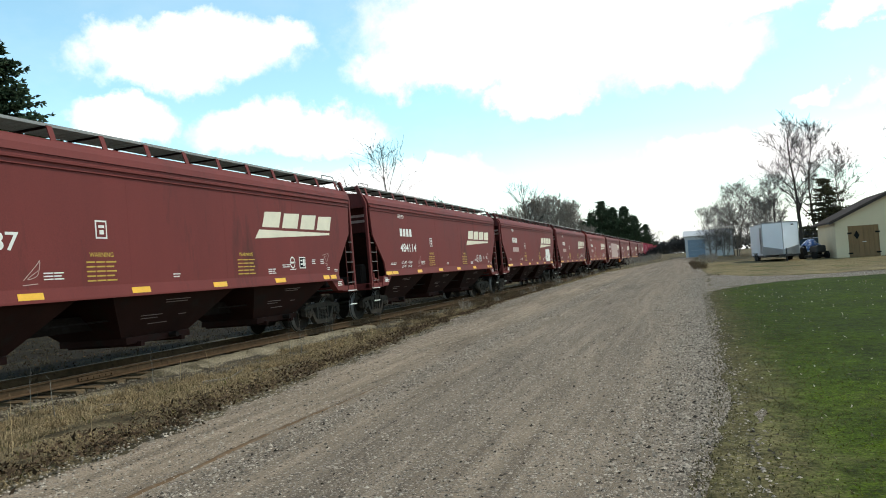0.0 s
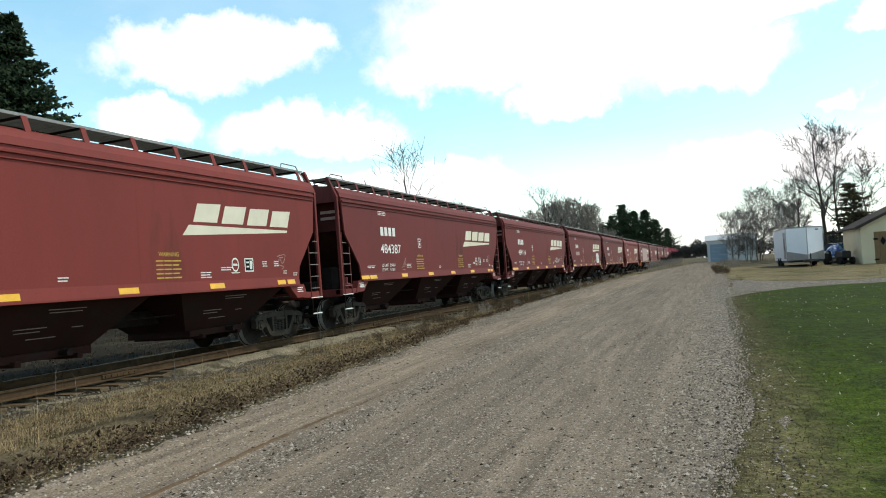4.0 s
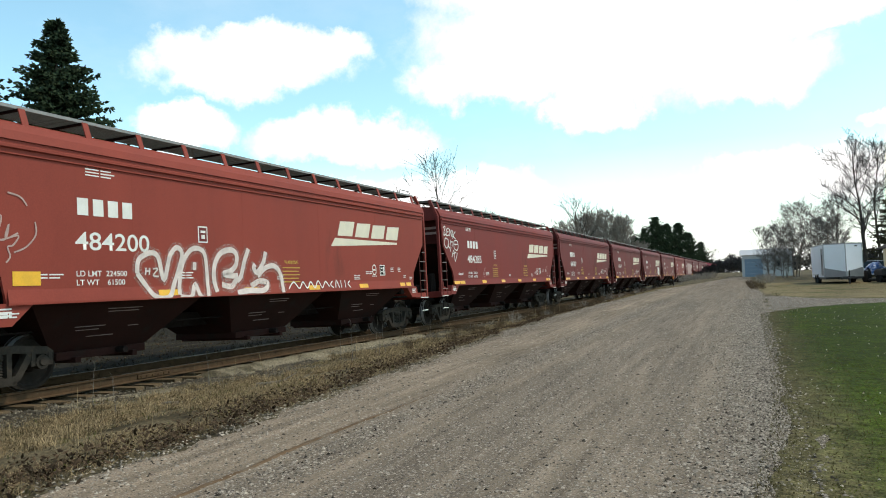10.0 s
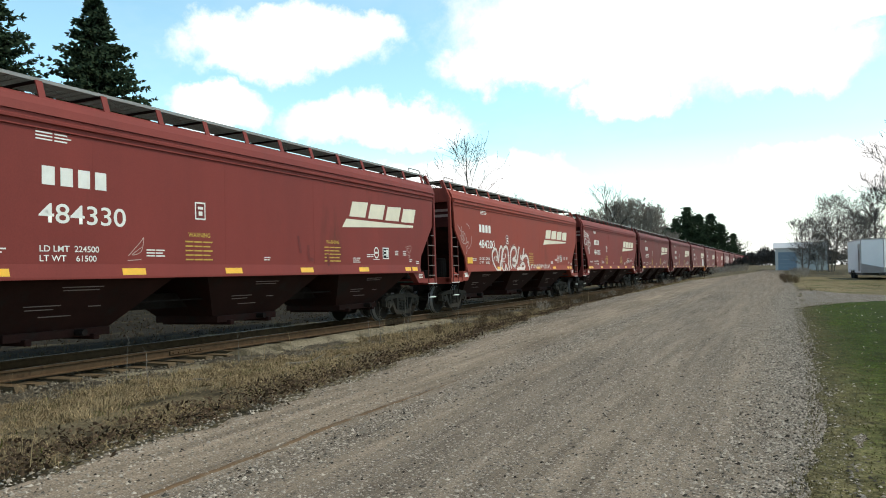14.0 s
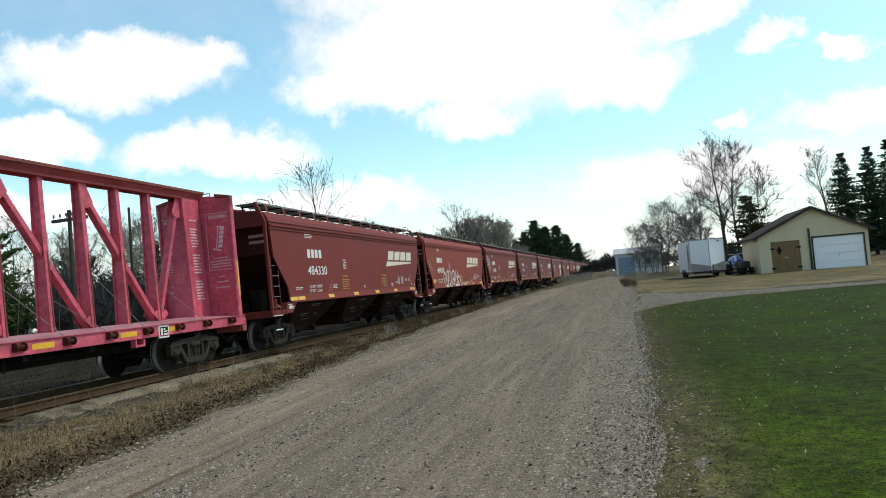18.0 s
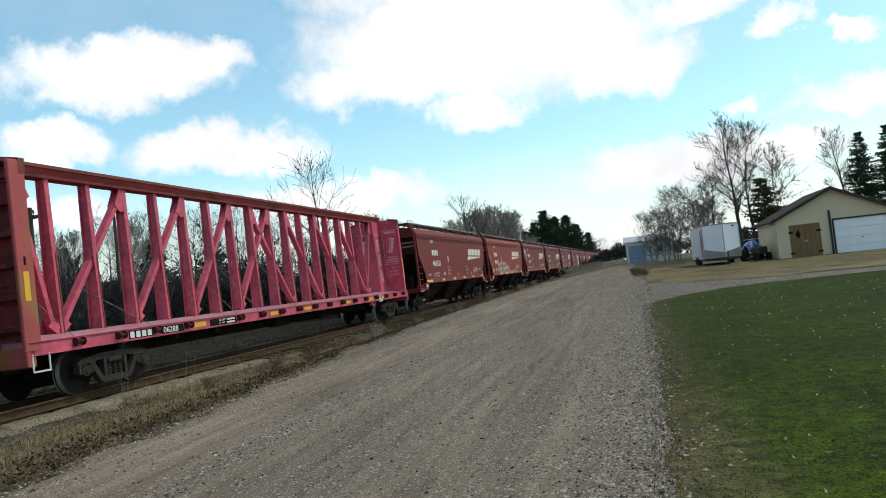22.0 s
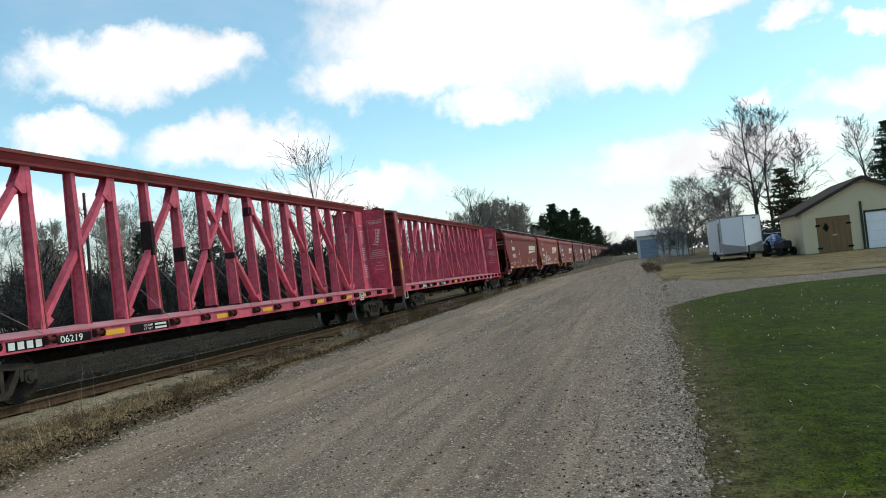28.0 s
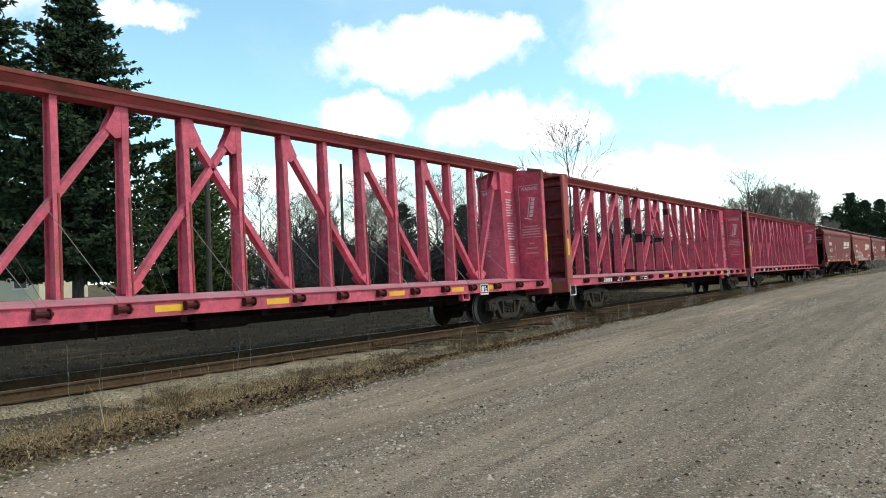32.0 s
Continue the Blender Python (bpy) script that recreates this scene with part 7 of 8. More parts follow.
def conifer(name, h, r, seed, light=False, base=0.06, droop=0.25, clumps=9, shape=0.82, tuft=1.0, cap=99.0, dense=1.0, blades_each=7, slim=0.15, label="tall dark green spruce tree"):
    rnd = random.Random(seed)
    tree = thing(name, Matrix.Identity(4), label, "tree", "evergreens")
    bm = bmesh.new()
    rod(bm, (0, 0, -0.1), (0, 0, h * 0.97), 0.017 * h, 0.012, n=8)
    part("trunk", bm, M["bark"], tree)
    verts, faces, limbs = [], [], []
    whorls = int((h * 3.0 + 12) * dense)
    for w in range(whorls):
        f = base + (1 - base) * (w + rnd.random() * 0.6) / whorls
        z0 = f * h
        reach = min(cap, r * (1 - f) ** shape) * ((0.75 + 0.25 * rnd.random()) if dense == 1 else rnd.uniform(0.5, 1.05)) + 0.12
        for b in range(rnd.randint(6, 9)):
            a = rnd.uniform(0, 2 * math.pi)
            z = min(z0 + rnd.uniform(-0.4, 0.4) * h / whorls * 2, h * 0.985)
            length = reach * rnd.uniform(0.72, 1.1)
            out = Vector((math.cos(a), math.sin(a), 0))
            prev = Vector((0, 0, z))
            count = max(3, int(clumps * length / max(r, 0.1)) + 2)
            for i in range(1, count + 1):
                u = i / count
                p = Vector((0, 0, z)) + out * (length * u) + Vector((0, 0, (-droop * u + 0.22 * u * u) * length))
                limbs.append((prev, p, 0.02 * (1.1 - u) + 0.006, 0.02 * (1 - u) + 0.006))
                size = (0.22 + 0.30 * (1 - u) + 0.012 * h) * tuft * rnd.uniform(0.7, 1.25)
                along = (p - prev).normalized()
                for _ in range(blades_each):
                    side = Vector((rnd.gauss(0, 1), rnd.gauss(0, 1), rnd.gauss(-0.3, 0.5)))
                    tip = p + (along * rnd.uniform(0.2, 0.9) + side * 0.6).normalized() * size * rnd.uniform(0.45, 0.95)
                    wid = (tip - p).cross(Vector((rnd.gauss(0, 1), rnd.gauss(0, 1), rnd.gauss(0, 1)))).normalized() * size * slim
                    mid = p + (tip - p) * 0.45
                    n = len(verts)
                    lift = Vector((0, 0, -size * 0.12))
                    verts += [p, mid + wid + lift, tip, mid - wid + lift, mid + Vector((0, 0, size * 0.1))]
                    faces += [(n, n + 1, n + 4), (n + 1, n + 2, n + 4), (n + 2, n + 3, n + 4), (n + 3, n, n + 4)]
                prev = p
    tube_mesh("limbwork", limbs, M["bark"], tree, 3)
    raw("needles", verts, faces, M["needle_olive"] if light == 2 else M["needle_light"] if light else M["needle"], tree)
    return tree


def stand(tree, spots, seed=0):
    """Place a tree at the first spot and copies of it at the others: (x, y, height factor)."""
    rnd = random.Random(seed)
    first = True
    for x, y, k in spots:
        m = pose(x, y, ground_z(x, y) - 0.05, 0, 0, rnd.uniform(0, 360)) @ Matrix.Diagonal((k, k, k, 1))
        if first:
            tree.matrix_basis = m
            first = False
        else:
            c = copy_thing(tree, Matrix.Identity(4))
            c.matrix_basis = m


def woods():
    # beside the trailer
    stand(bare_tree("bare_tree", 13.0, 11, 0.48, 1, 5, 0.20, fine=0.011, first=0.30, wide=0.30, label="tall leafless tree with budding twigs behind a trailer"), [(9.5, 74, 1.0), (24.2, 95, 1.06)], 1)
    stand(bare_tree("bare_tree", 12.8, 12, 0.42, 1, 5, 0.16, fine=0.011, first=0.30, wide=0.25), [(10.9, 76.5, 1.0), (8.0, 80, 0.66)], 2)
    stand(bare_tree("bare_tree", 9.9, 13, 0.50, 1, 5, 0.12, pale=2, fine=0.011, first=0.34, wide=0.32, label="pale-barked leafless tree beside a garage"), [(12.7, 72.5, 1.0), (7.0, 79, 0.80)], 3)
    stand(bare_tree("bare_tree", 8.6, 14, 0.60, 4, 4, 0.10, pale=2, fine=0.012, first=0.08, wide=0.34, label="many-stemmed leafless tree beside the road's end"), [(4.4, 85, 1.0), (2.0, 86, 0.72), (6.2, 84, 0.72), (3.2, 83, 0.7), (8.4, 92, 0.85)], 4)
    stand(conifer("spruce_tree", 6.6, 3.3, 21, light=2, shape=0.55, tuft=0.8, clumps=11, dense=0.6, label="small olive-brown conifer behind a garage"), [(10.9, 70, 1.0), (13.5, 84, 0.8)], 5)
    stand(conifer("spruce_tree", 11.6, 4.6, 22, shape=0.95, tuft=0.68, clumps=14, blades_each=9, slim=0.13), [(24.1, 90, 1.0), (26.9, 90.5, 1.04), (29.4, 92, 1.1), (32.5, 93, 1.0), (36, 96, 1.1), (40, 92, 1.0)], 6)
    # behind the train
    stand(bare_tree("bare_tree", 16.2, 15, 0.46, 1, 4, 0.22, fine=0.016, first=0.36, wide=0.37, label="large leafless tree behind the railway"), [(-31.8, 77, 1.08), (-33.3, 150, 1.2), (-12, 300, 0.75), (-39, 122, 0.8)], 7)
    stand(bare_tree("bare_tree", 10.0, 16, 0.42, 2, 5, 0.12, pale=True, fine=0.013, first=0.2, wide=0.32), [(-32.6, 90, 1.15), (-36, 84, 0.9), (-28, 87, 0.7), (-41, 58, 1.0), (-46, 56, 0.95), (-36, 152, 1.45), (-30, 158, 1.72), (-27, 160, 1.62), (-24.5, 161, 1.4), (-33, 156, 1.6), (-39, 150, 1.3), (-22, 165, 1.0), (-31.5, 155, 1.5), (-28.5, 157, 1.68), (-25.7, 159, 1.55), (-37.5, 154, 1.3), (-35, 149, 1.2)], 8)
    stand(bare_tree("bare_tree", 10.4, 17, 0.62, 1, 4, 0.12, fine=0.014, first=0.22, wide=0.42), [(-38, 62, 1.12), (-36, 66, 1.15), (-47, 50, 1.05), (-33, 70, 1.1), (-50, 66, 1.2), (-44, 63, 1.15), (-29, 98, 0.8), (-31, 108, 0.9), (-35.5, 60, 0.95), (-31, 64, 0.85), (-52, 58, 1.0), (-28, 52, 0.7)], 9)
    stand(conifer("spruce_tree", 17.2, 9.4, 23, cap=5.0, base=0.13, droop=0.14, clumps=22, shape=1.0, tuft=0.92, blades_each=11, slim=0.14), [(-33.3, 27.7, 0.955), (-40.4, 26.2, 1.12)], 10)
    stand(conifer("pine_tree", 8.6, 4.6, 24, light=True, base=0.02, droop=-0.1, clumps=14, shape=0.6, label="broad green pine beside tall spruces"), [(-36.0, 35.2, 1.05), (-40.5, 38.5, 1.12), (-58, 52, 1.0)], 11)
    stand(conifer("pine_tree", 19.5, 9.5, 25, base=0.12, droop=-0.05, clumps=9, shape=0.66, tuft=1.5, dense=0.62, label="distant dark pine above the train"), [(-26, 230, 1.0), (-22.5, 228, 0.88), (-19.5, 232, 0.9), (-16.5, 231, 0.74), (-29.5, 233, 0.84), (-33, 236, 0.72), (-13.5, 236, 0.6), (-46, 78, 0.46), (-48.2, 70, 0.45), (-52, 62, 0.42)], 12)
    # thickets
    rnd = random.Random(31)
    spots = []
    for i in range(220):
        y = 38 + i * 0.58 + rnd.uniform(-1, 1)
        spots.append((-19 - rnd.uniform(0, 14) - (9 if y < 50 else 0), y, rnd.uniform(0.8, 1.5)))
    stand(bare_tree("thicket_bush", 3.6, 41, 0.55, 8, 4, 0.05, fine=0.012, label="dense leafless brush behind the railway"), spots[::2], 13)
    stand(bare_tree("thicket_bush", 4.4, 42, 0.5, 8, 4, 0.05, fine=0.012, label="dense leafless brush behind the railway"), spots[1::2] + [(-30 - 5 * k, 48 + 9 * k, 1.2) for k in range(6)], 14)
    spots = [(-70 + 9.0 * k + rnd.uniform(-3, 3), 335 + rnd.uniform(-10, 25), rnd.uniform(1.5, 2.3)) for k in range(16)]
    stand(bare_tree("thicket_bush", 4.2, 43, 0.5, 8, 4, 0.06, fine=0.03, label="distant leafless woods at the horizon"), spots + [(-18 + 3 * k, 180 + 20 * k, 1.3) for k in range(7)] + [(-9 + 1.6 * k, 150 + 9 * (k % 4), 0.75) for k in range(9)], 15)
    # a band of woods that closes the view along the line
    verts, faces = [], []
    for i in range(9000):
        x = -190 + 270 * rnd.random()
        y = 400 + 60 * rnd.random()
        top = 5.0 + 4.0 * (0.5 + 0.5 * noise.noise(Vector((x * 0.06, 3, 0)))) + 2.5 * noise.noise(Vector((x * 0.35, 9, 0)))
        c = Vector((x, y, 1.6 + top * rnd.random() ** 0.7))
        e1, e2 = (Vector((rnd.gauss(0, 1), rnd.gauss(0, 1), rnd.gauss(0, 1))).normalized() * rnd.uniform(0.4, 1.1) for _ in range(2))
        k = len(verts)
        verts += [c - e1, c + e2, c + e1, c - e2]
        faces += [(k, k + 1, k + 2), (k, k + 2, k + 3)]
    tagged(raw("far_woods", verts, faces, M["far_wood"]), "grey-brown distant woods along the horizon", "woods", kind="stuff")
    # low brush along the verge near the road's bend
    spots = [(-7.6 + rnd.uniform(-1, 1), 27 + 3.4 * k, rnd.uniform(0.25, 0.5)) for k in range(13)] + [(1.0 + rnd.uniform(-0.4, 0.6), 58 + 3.0 * k, rnd.uniform(0.4, 0.9)) for k in range(9)] + [(-5.4 + 0.07 * k * 2.5, 66 + 2.5 * k, 0.8) for k in range(10)]
    browns = [(island_left(y) + rnd.uniform(-0.05, 0.6), y, rnd.uniform(0.2, 0.5)) for y in (47 + 17 * rnd.random() for _ in range(24))] + [(-8.6 + 2.2 * rnd.random(), 12 + 40 * rnd.random(), rnd.uniform(0.15, 0.38)) for _ in range(34)] + [(-10.4 + 2.8 * rnd.random(), 23 + 24 * rnd.random(), rnd.uniform(0.2, 0.5)) for _ in range(60)]
    stand(bare_tree("weed_bush", 1.3, 45, 0.6, 7, 3, 0.008, pale=3, fine=0.004, label="dry brown weeds beside the gravel"), browns, 17)
    stand(bare_tree("weed_bush", 1.3, 44, 0.5, 6, 3, 0.008, pale=True, fine=0.005, label="dry leafless weeds on the verge"), spots, 16)


woods()


# ---- grass, leaves and stones ----
def blades(name, spots, mat, label, category, low, high, width, lean, seed):
    rnd = random.Random(seed)
    verts, faces = [], []
    for x, y in spots:
        z = ground_z(x, y)
        h = rnd.uniform(low, high)
        a = rnd.uniform(0, 2 * math.pi)
        w = width * rnd.uniform(0.6, 1.3)
        dx, dy = math.cos(a) * w, math.sin(a) * w
        b = rnd.uniform(0, 2 * math.pi)
        l = h * rnd.uniform(0, lean)
        mx, my = x + math.cos(b) * l * 0.35, y + math.sin(b) * l * 0.35
        n = len(verts)
        verts += [(x - dx, y - dy, z), (x + dx, y + dy, z), (mx + dx * 0.7, my + dy * 0.7, z + h * 0.6), (mx - dx * 0.7, my - dy * 0.7, z + h * 0.6), (x + math.cos(b) * l, y + math.sin(b) * l, z + h * max(0.25, 1 - 0.25 * lean))]
        faces += [(n, n + 1, n + 2, n + 3), (n + 3, n + 2, n + 4)]
    return tagged(raw(name, verts, faces, mat), label, category, kind="stuff")


def verge_spots(n, seed):
    """Spots between the track bed and the road, in clumps, denser near by."""
    rnd = random.Random(seed)
    out = []
    while len(out) < n:
        y = -4 + 67 * rnd.random() ** 1.5
        a, b = -10.3, road_left(y) - 0.05
        x = a + (b - a) * rnd.random() ** 1.05
        if noise.noise(Vector((x * 1.1, y * 1.1, 9))) + 0.5 * noise.noise(Vector((x * 0.4, y * 0.25, 4))) + rnd.uniform(-0.3, 0.35) > 0.08:
            out.append((x, y))
    return out


def tufts(name, spots, mat, label, low, high, count, seed):
    """Clumps of long blades that bow outwards and lie over, mostly to one side."""
    rnd = random.Random(seed)
    verts, faces = [], []
    for x, y in spots:
        size = rnd.uniform(low, high)
        sway = rnd.gauss(0.4, 1.0)
        for _ in range(int(count * rnd.uniform(0.6, 1.4))):
            a = rnd.uniform(0, 2 * math.pi)
            bx, by = x + rnd.gauss(0, 0.05), y + rnd.gauss(0, 0.05)
            z = ground_z(bx, by) - 0.01
            h = size * rnd.uniform(0.5, 1.15)
            out = Vector((math.cos(a) * 0.5 + 0.5 * math.cos(sway), math.sin(a) * 0.5 + 0.5 * math.sin(sway), 0)) * h * rnd.uniform(0.9, 2.6)
            w = Vector((-out.y, out.x, 0)).normalized() * rnd.uniform(0.002, 0.0045)
            p0, p1, p2 = Vector((bx, by, z)), Vector((bx, by, z)) + out * 0.35 + Vector((0, 0, h * 0.6)), Vector((bx, by, z)) + out + Vector((0, 0, h * rnd.uniform(0.05, 0.65)))
            n = len(verts)
            verts += [p0 - w, p0 + w, p1 + w * 0.8, p1 - w * 0.8, p2]
            faces += [(n, n + 1, n + 2, n + 3), (n + 3, n + 2, n + 4)]
    return tagged(raw(name, verts, faces, mat), label, "grass", kind="stuff")


def dead_branch(x, y, turn, length, seed):
    rnd = random.Random(seed)
    b = thing("dead_branch", pose(x, y, ground_z(x, y) + 0.03, 0, 0, turn), "grey weathered branch fallen in dry grass", "branch")
    bm, p, r, ring = bmesh.new(), Vector((0, 0, 0)), 0.035, None
    for i in range(7):
        nxt = [bm.verts.new(p + Vector((0, r * math.cos(0.8976 * k), r * math.sin(0.8976 * k)))) for k in range(7)]
        for k in range(7 if ring else 0):
            bm.faces.new((ring[k], ring[(k + 1) % 7], nxt[(k + 1) % 7], nxt[k]))
        if i in (3, 5):
            part("twig", rod(bmesh.new(), p, p + Vector((0.25, rnd.choice((-0.2, 0.2)), 0.12)), r * 0.5, r * 0.2), M["bark_pale"], b)
        ring = nxt
        p, r = p + Vector((length / 6, rnd.gauss(0, 0.05), rnd.gauss(0.004, 0.02))), r * 0.85
    part("stem", bm, M["bark_pale"], b)


def weed_stalk(x, y, h, lean, seed):
    rnd = random.Random(seed)
    w = thing("weed_stalk", pose(x, y, ground_z(x, y) - 0.02, 0, lean, rnd.uniform(0, 360)), "tall dry weed stalk standing on the verge", "weed", "dry weed stalks")
    bm, p, ring = bmesh.new(), Vector((0, 0, 0)), None
    for i in range(7):
        r = 0.007 - 0.0009 * i
        nxt = [bm.verts.new(p + Vector((r * math.cos(1.257 * k), r * math.sin(1.257 * k), 0))) for k in range(5)]
        for k in range(5 if ring else 0):
            bm.faces.new((ring[k], ring[(k + 1) % 5], nxt[(k + 1) % 5], nxt[k]))
        if i > 2:
            a = rnd.uniform(0, 6.28)
            part("twig", rod(bmesh.new(), p, p + Vector((0.05 * math.cos(a), 0.05 * math.sin(a), 0.08)), 0.003, 0.0015, n=4), M["bark_pale"], w)
        ring = nxt
        p = p + Vector((rnd.gauss(0, 0.012), rnd.gauss(0, 0.012), h / 6))
    part("stem", bm, M["bark_pale"], w)


def small_growth():
    for i, (x, y, h, lean) in enumerate(((-8.37, 14.46, 0.95, -4), (-9.1, 15.2, 0.85, 5), (-8.5, 14.6, 0.5, 8), (-9.9, 8.8, 0.75, -6), (-8.8, 8.2, 0.6, 9), (-9.6, 11.2, 0.7, 4), (-9.47, 17.7, 0.95, 2), (-9.3, 17.9, 0.8, -3), (-8.0, 15.1, 0.55, -8), (-9.0, 20.4, 0.7, 5), (-8.7, 22.8, 0.8, -4))):
        weed_stalk(x, y, h, lean, 60 + i)
    rnd = random.Random(77)
    clumps = []
    while len(clumps) < 2300:
        y = 1 + 46 * rnd.random() ** 1.5
        x = -10.0 + (road_left(y) - 0.25 + 10.0) * rnd.random() ** 1.1
        if noise.noise(Vector((x * 0.7, y * 0.5, 21))) + rnd.uniform(-0.25, 0.3) > 0.05:
            clumps.append((x, y))
    tufts("grass_tufts", clumps, M["straw"], "long bowed straw-coloured grass tufts", 0.06, 0.20, 44, 41)
    tufts("green_tufts", [(x + 0.1, y + 0.1) for x, y in clumps[::9]], M["dull_blade"], "olive grass tufts among straw", 0.06, 0.16, 40, 42)
    tufts("far_side_tufts", [(CENTRE - 3.1 - 9 * rnd.random() ** 1.4, 5 + 45 * rnd.random()) for _ in range(900)], M["dead_grass"], "matted dead grass tufts beyond the track", 0.07, 0.22, 26, 43)
    dead_branch(-8.9, 8.9, 12, 1.5, 3)
    dead_branch(-8.3, 10.9, 30, 0.9, 4)
    blades("verge_grass_blades", verge_spots(150000, 1), M["straw"], "dry straw-coloured grass on the verge", "grass", 0.025, 0.12, 0.0026, 3.6, 2)
    blades("verge_green_blades", verge_spots(3000, 3), M["green_blade"], "dull green grass among dry stalks", "grass", 0.04, 0.15, 0.0045, 1.4, 4)
    tall = [(x, y) for x, y in verge_spots(420, 5)]
    blades("tall_stalks", tall, M["straw"], "tall dry weed stalks", "weeds", 0.3, 0.8, 0.003, 0.5, 6)
    back = [(CENTRE - 2.8 - 12 * rnd.random() ** 1.3, 2 + 60 * rnd.random()) for _ in range(7000)]
    blades("far_side_grass", back, M["dead_grass"], "dead brown grass beyond the track", "grass", 0.04, 0.22, 0.010, 1.0, 7)
    lawn = []
    while len(lawn) < 95000:
        y = 2.5 + 25.5 * rnd.random() ** 2.0
        x = 0.4 + 14 * rnd.random() ** 1.5
        if rnd.random() < smooth(0.5, 1.4, x + 0.7 * noise.noise(Vector((x * 1.4, y * 1.4, 3)))):
            lawn.append((x, y))
    blades("lawn_blades", lawn, M["green_blade"], "short green lawn grass", "grass", 0.025, 0.06, 0.006, 1.3, 8)
    rim = [(lawn_left(y) - 0.12 + abs(rnd.gauss(0, 0.75)), y) for y in (2.5 + 25 * rnd.random() ** 1.5 for _ in range(34000))]
    blades("lawn_rim_blades", rim, M["dull_blade"], "yellowed grass at the lawn's edge", "grass", 0.02, 0.07, 0.005, 1.3, 9)
    front = [(0.9 + 14 * rnd.random(), 37.0 + 17 * rnd.random()) for _ in range(9000)]
    blades("garage_grass", front, M["dull_blade"], "dry grass before the garage", "grass", 0.03, 0.11, 0.008, 1.2, 10)

    def flakes(name, spots, mat, label, size, seed):
        r2 = random.Random(seed)
        verts, faces = [], []
        for x, y in spots:
            z = ground_z(x, y) + 0.05 + r2.uniform(0, 0.03)
            e1 = Vector((r2.gauss(0, 1), r2.gauss(0, 1), r2.gauss(0, 0.4))).normalized() * size * r2.uniform(0.5, 1.2)
            e2 = e1.cross(Vector((r2.gauss(0, 0.5), r2.gauss(0, 0.5), 1))).normalized() * size * r2.uniform(0.3, 0.7)
            c = Vector((x, y, z))
            n = len(verts)
            verts += [c - e1, c + e2, c + e1 + Vector((0, 0, 0.015)), c - e2]
            faces += [(n, n + 1, n + 2), (n, n + 2, n + 3)]
        return tagged(raw(name, verts, faces, mat), label, "leaves", kind="stuff")

    litter = []
    for _ in range(11000):
        y = 0.5 + 36 * rnd.random() ** 1.4
        litter.append((road_left(y) - 0.12 + rnd.gauss(0, 0.14) - 0.8 * rnd.random() ** 3 + wiggle(y, 1, 0.30), y))
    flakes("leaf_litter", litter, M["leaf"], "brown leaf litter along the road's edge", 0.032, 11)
    flakes("lawn_leaves", [(0.6 + 11 * rnd.random(), 3 + 24 * rnd.random()) for _ in range(650)], M["pale_leaf"], "pale dead leaves on the lawn", 0.023, 12)
    flakes("far_leaf_litter", [(CENTRE - 2.6 - 14 * rnd.random() ** 1.2, 3 + 55 * rnd.random() ** 1.2) for _ in range(7000)], M["leaf"], "brown leaf litter beyond the track", 0.045, 13)
    # stones
    verts, faces = [], []
    n_s = 0
    while n_s < 80000:
        y = -0.5 + 36 * rnd.random() ** 1.7
        a, b = road_left(y) - 0.3, 0.36
        u = rnd.random()
        x = b - 0.06 - abs(rnd.gauss(0, 0.55)) + (abs(rnd.gauss(0, 0.16)) if rnd.random() < 0.12 else 0) if u < 0.45 else (a + 0.25 + abs(rnd.gauss(0, 0.5)) if u < 0.52 else -3.72 + rnd.gauss(0, 0.16) if u < 0.62 else a + (b - a) * rnd.random())
        if not a < x < b + 0.5:
            continue
        s = rnd.uniform(0.007, 0.019) * (1.5 if rnd.random() < 0.10 else 1.0)
        z = ground_z(x, y) + (0.02 if x < 0.3 else 0.03)
        n = len(verts)
        p = [Vector((rnd.uniform(0.7, 1.3) * s, 0, 0)), Vector((0, rnd.uniform(0.7, 1.3) * s, 0)), Vector((0, 0, s * rnd.uniform(0.45, 0.85)))]
        c = Vector((x, y, z))
        t = Matrix.Rotation(rnd.uniform(0, 6.3), 3, "Z")
        verts += [c + t @ p[0], c + t @ p[1], c - t @ p[0], c - t @ p[1], c + t @ (p[2] + p[0] * rnd.uniform(-0.4, 0.4))]
        faces += [(n, n + 1, n + 4), (n + 1, n + 2, n + 4), (n + 2, n + 3, n + 4), (n + 3, n, n + 4)]
        n_s += 1
    tagged(raw("road_stones", verts, faces, M["pebble"]), "loose pale gravel stones on the road", "gravel", kind="stuff")
    verts, faces = [], []
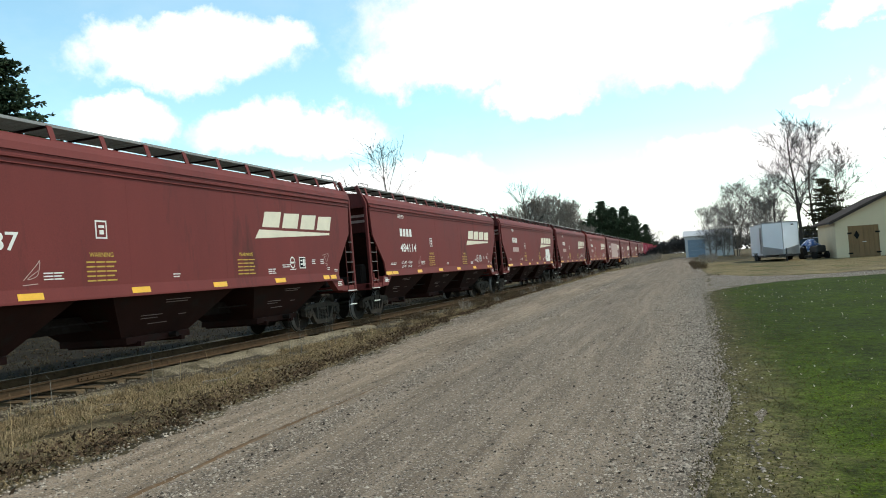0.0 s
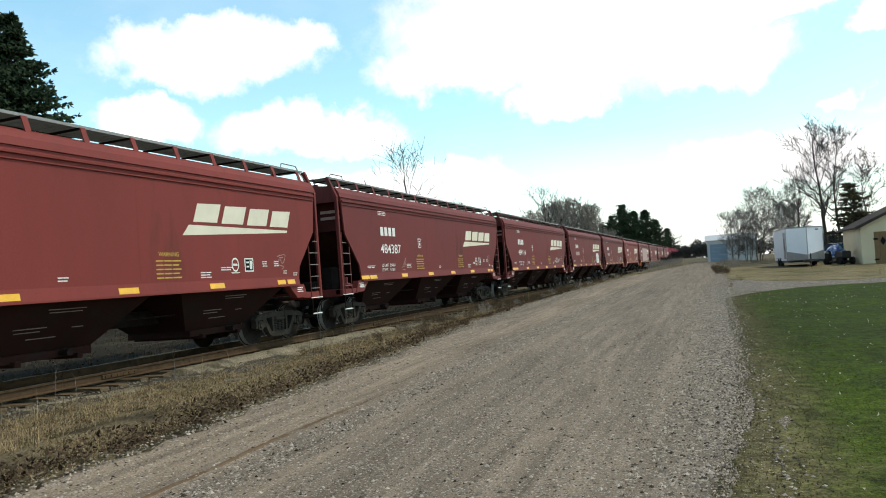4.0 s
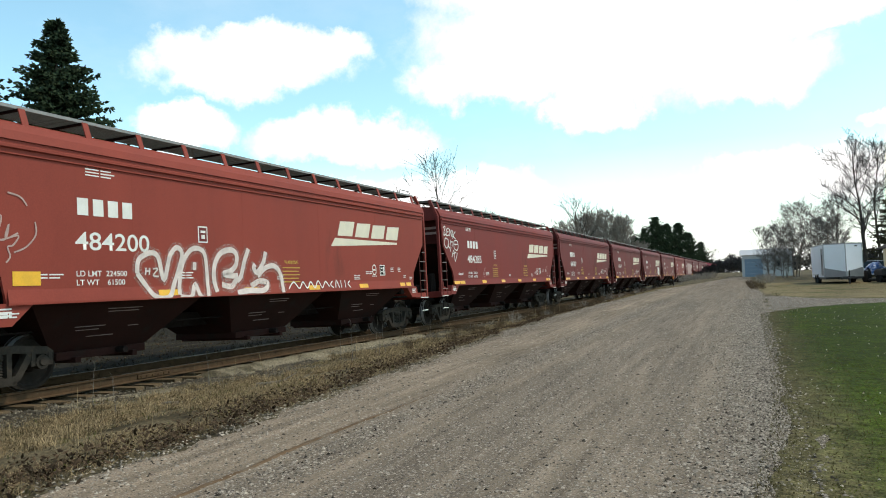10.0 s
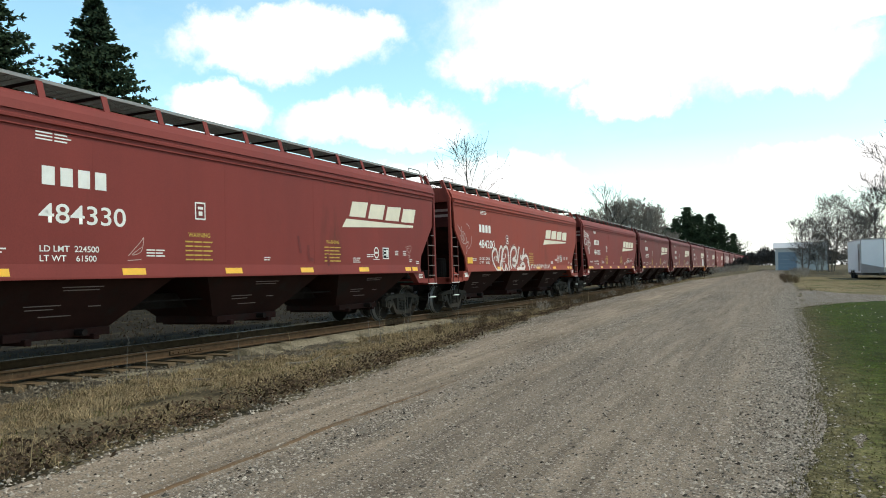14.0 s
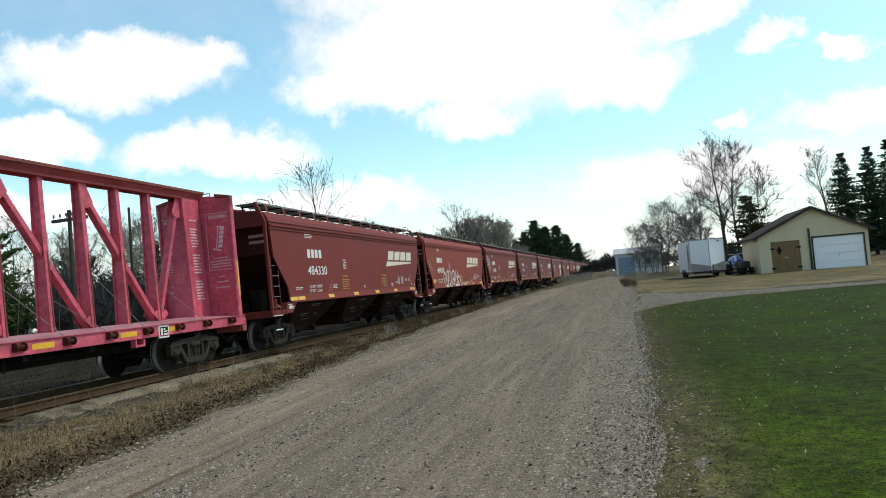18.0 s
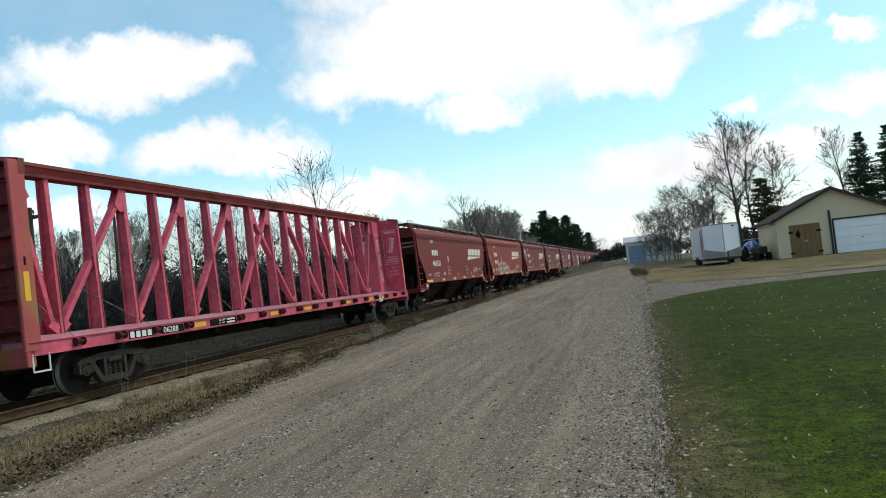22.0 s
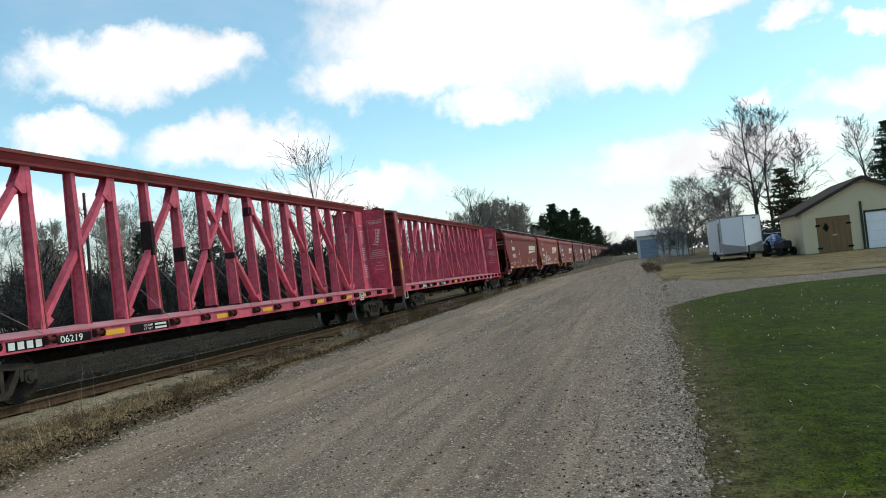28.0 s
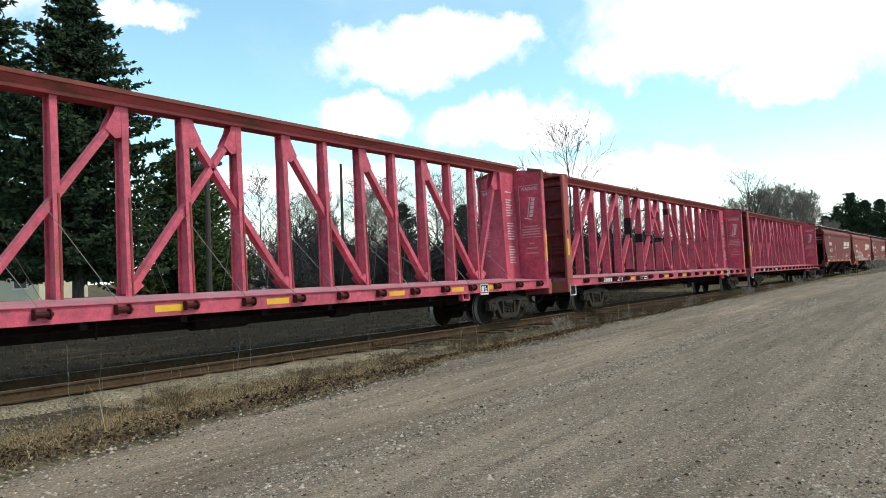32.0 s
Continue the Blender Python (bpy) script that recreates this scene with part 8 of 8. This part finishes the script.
    for _ in range(9000):
        y = 3 + 45 * rnd.random() ** 1.5
        x = CENTRE + rnd.choice((rnd.uniform(1.0, 2.1), rnd.uniform(-0.7, 0.7), rnd.uniform(1.1, 1.9)))
        w = TRACK @ Vector((x, y, RAIL_TOP - 0.172 - (0.085 if abs(x - CENTRE) < 1.4 else 0.085 + 0.16 * (abs(x - CENTRE) - 1.4))))
        s = rnd.uniform(0.015, 0.035)
        n = len(verts)
        t = Matrix.Rotation(rnd.uniform(0, 6.3), 3, "Z")
        verts += [w + t @ Vector(v) for v in ((s, 0, 0), (0, s * 0.8, 0), (-s, 0, 0), (0, -s * 0.9, 0), (rnd.uniform(-0.3, 0.3) * s, 0, s * 0.8))]
        faces += [(n, n + 1, n + 4), (n + 1, n + 2, n + 4), (n + 2, n + 3, n + 4), (n + 3, n, n + 4)]
    for _ in range(9000):
        y = rnd.uniform(9, 30)
        x = CENTRE + rnd.gauss(2.1, 0.28)
        if noise.noise(Vector((x * 0.8, y * 0.35, 2))) < -0.15:
            continue
        w = Vector((x, y, ground_z(x, y) + 0.012))
        s = rnd.uniform(0.014, 0.03)
        n = len(verts)
        t = Matrix.Rotation(rnd.uniform(0, 6.3), 3, "Z")
        verts += [w + t @ Vector(v) for v in ((s, 0, 0), (0, s * 0.8, 0), (-s, 0, 0), (0, -s * 0.9, 0), (rnd.uniform(-0.3, 0.3) * s, 0, s * 0.8))]
        faces += [(n, n + 1, n + 4), (n + 1, n + 2, n + 4), (n + 2, n + 3, n + 4), (n + 3, n, n + 4)]
    tagged(raw("ballast_stones", verts, faces, M["ballast_stone"]), "loose ballast stones beside the rails", "gravel", kind="stuff")


small_growth()


# ---- motion of the train ----
def motions():
    rows = [0.5 * i for i in range(65)]
    turns = [0.15 * i for i in range(214)] + [32.0]
    spins = [pose(0, 0, 0, math.degrees(-(travel(t) % (2 * math.pi * 0.46)) / 0.46)).to_3x3() for t in turns]
    for car, y, near in CARS:
        walk(car, [(t, car_pose(y + travel(t))) for t in rows])
        if near:
            for ws in [o for o in car.children if o.name.startswith("wheelset")]:
                at = ws.location.copy()
                walk(ws, [(t, Matrix.Translation(at) @ q.to_4x4()) for t, q in zip(turns, spins)])


motions()
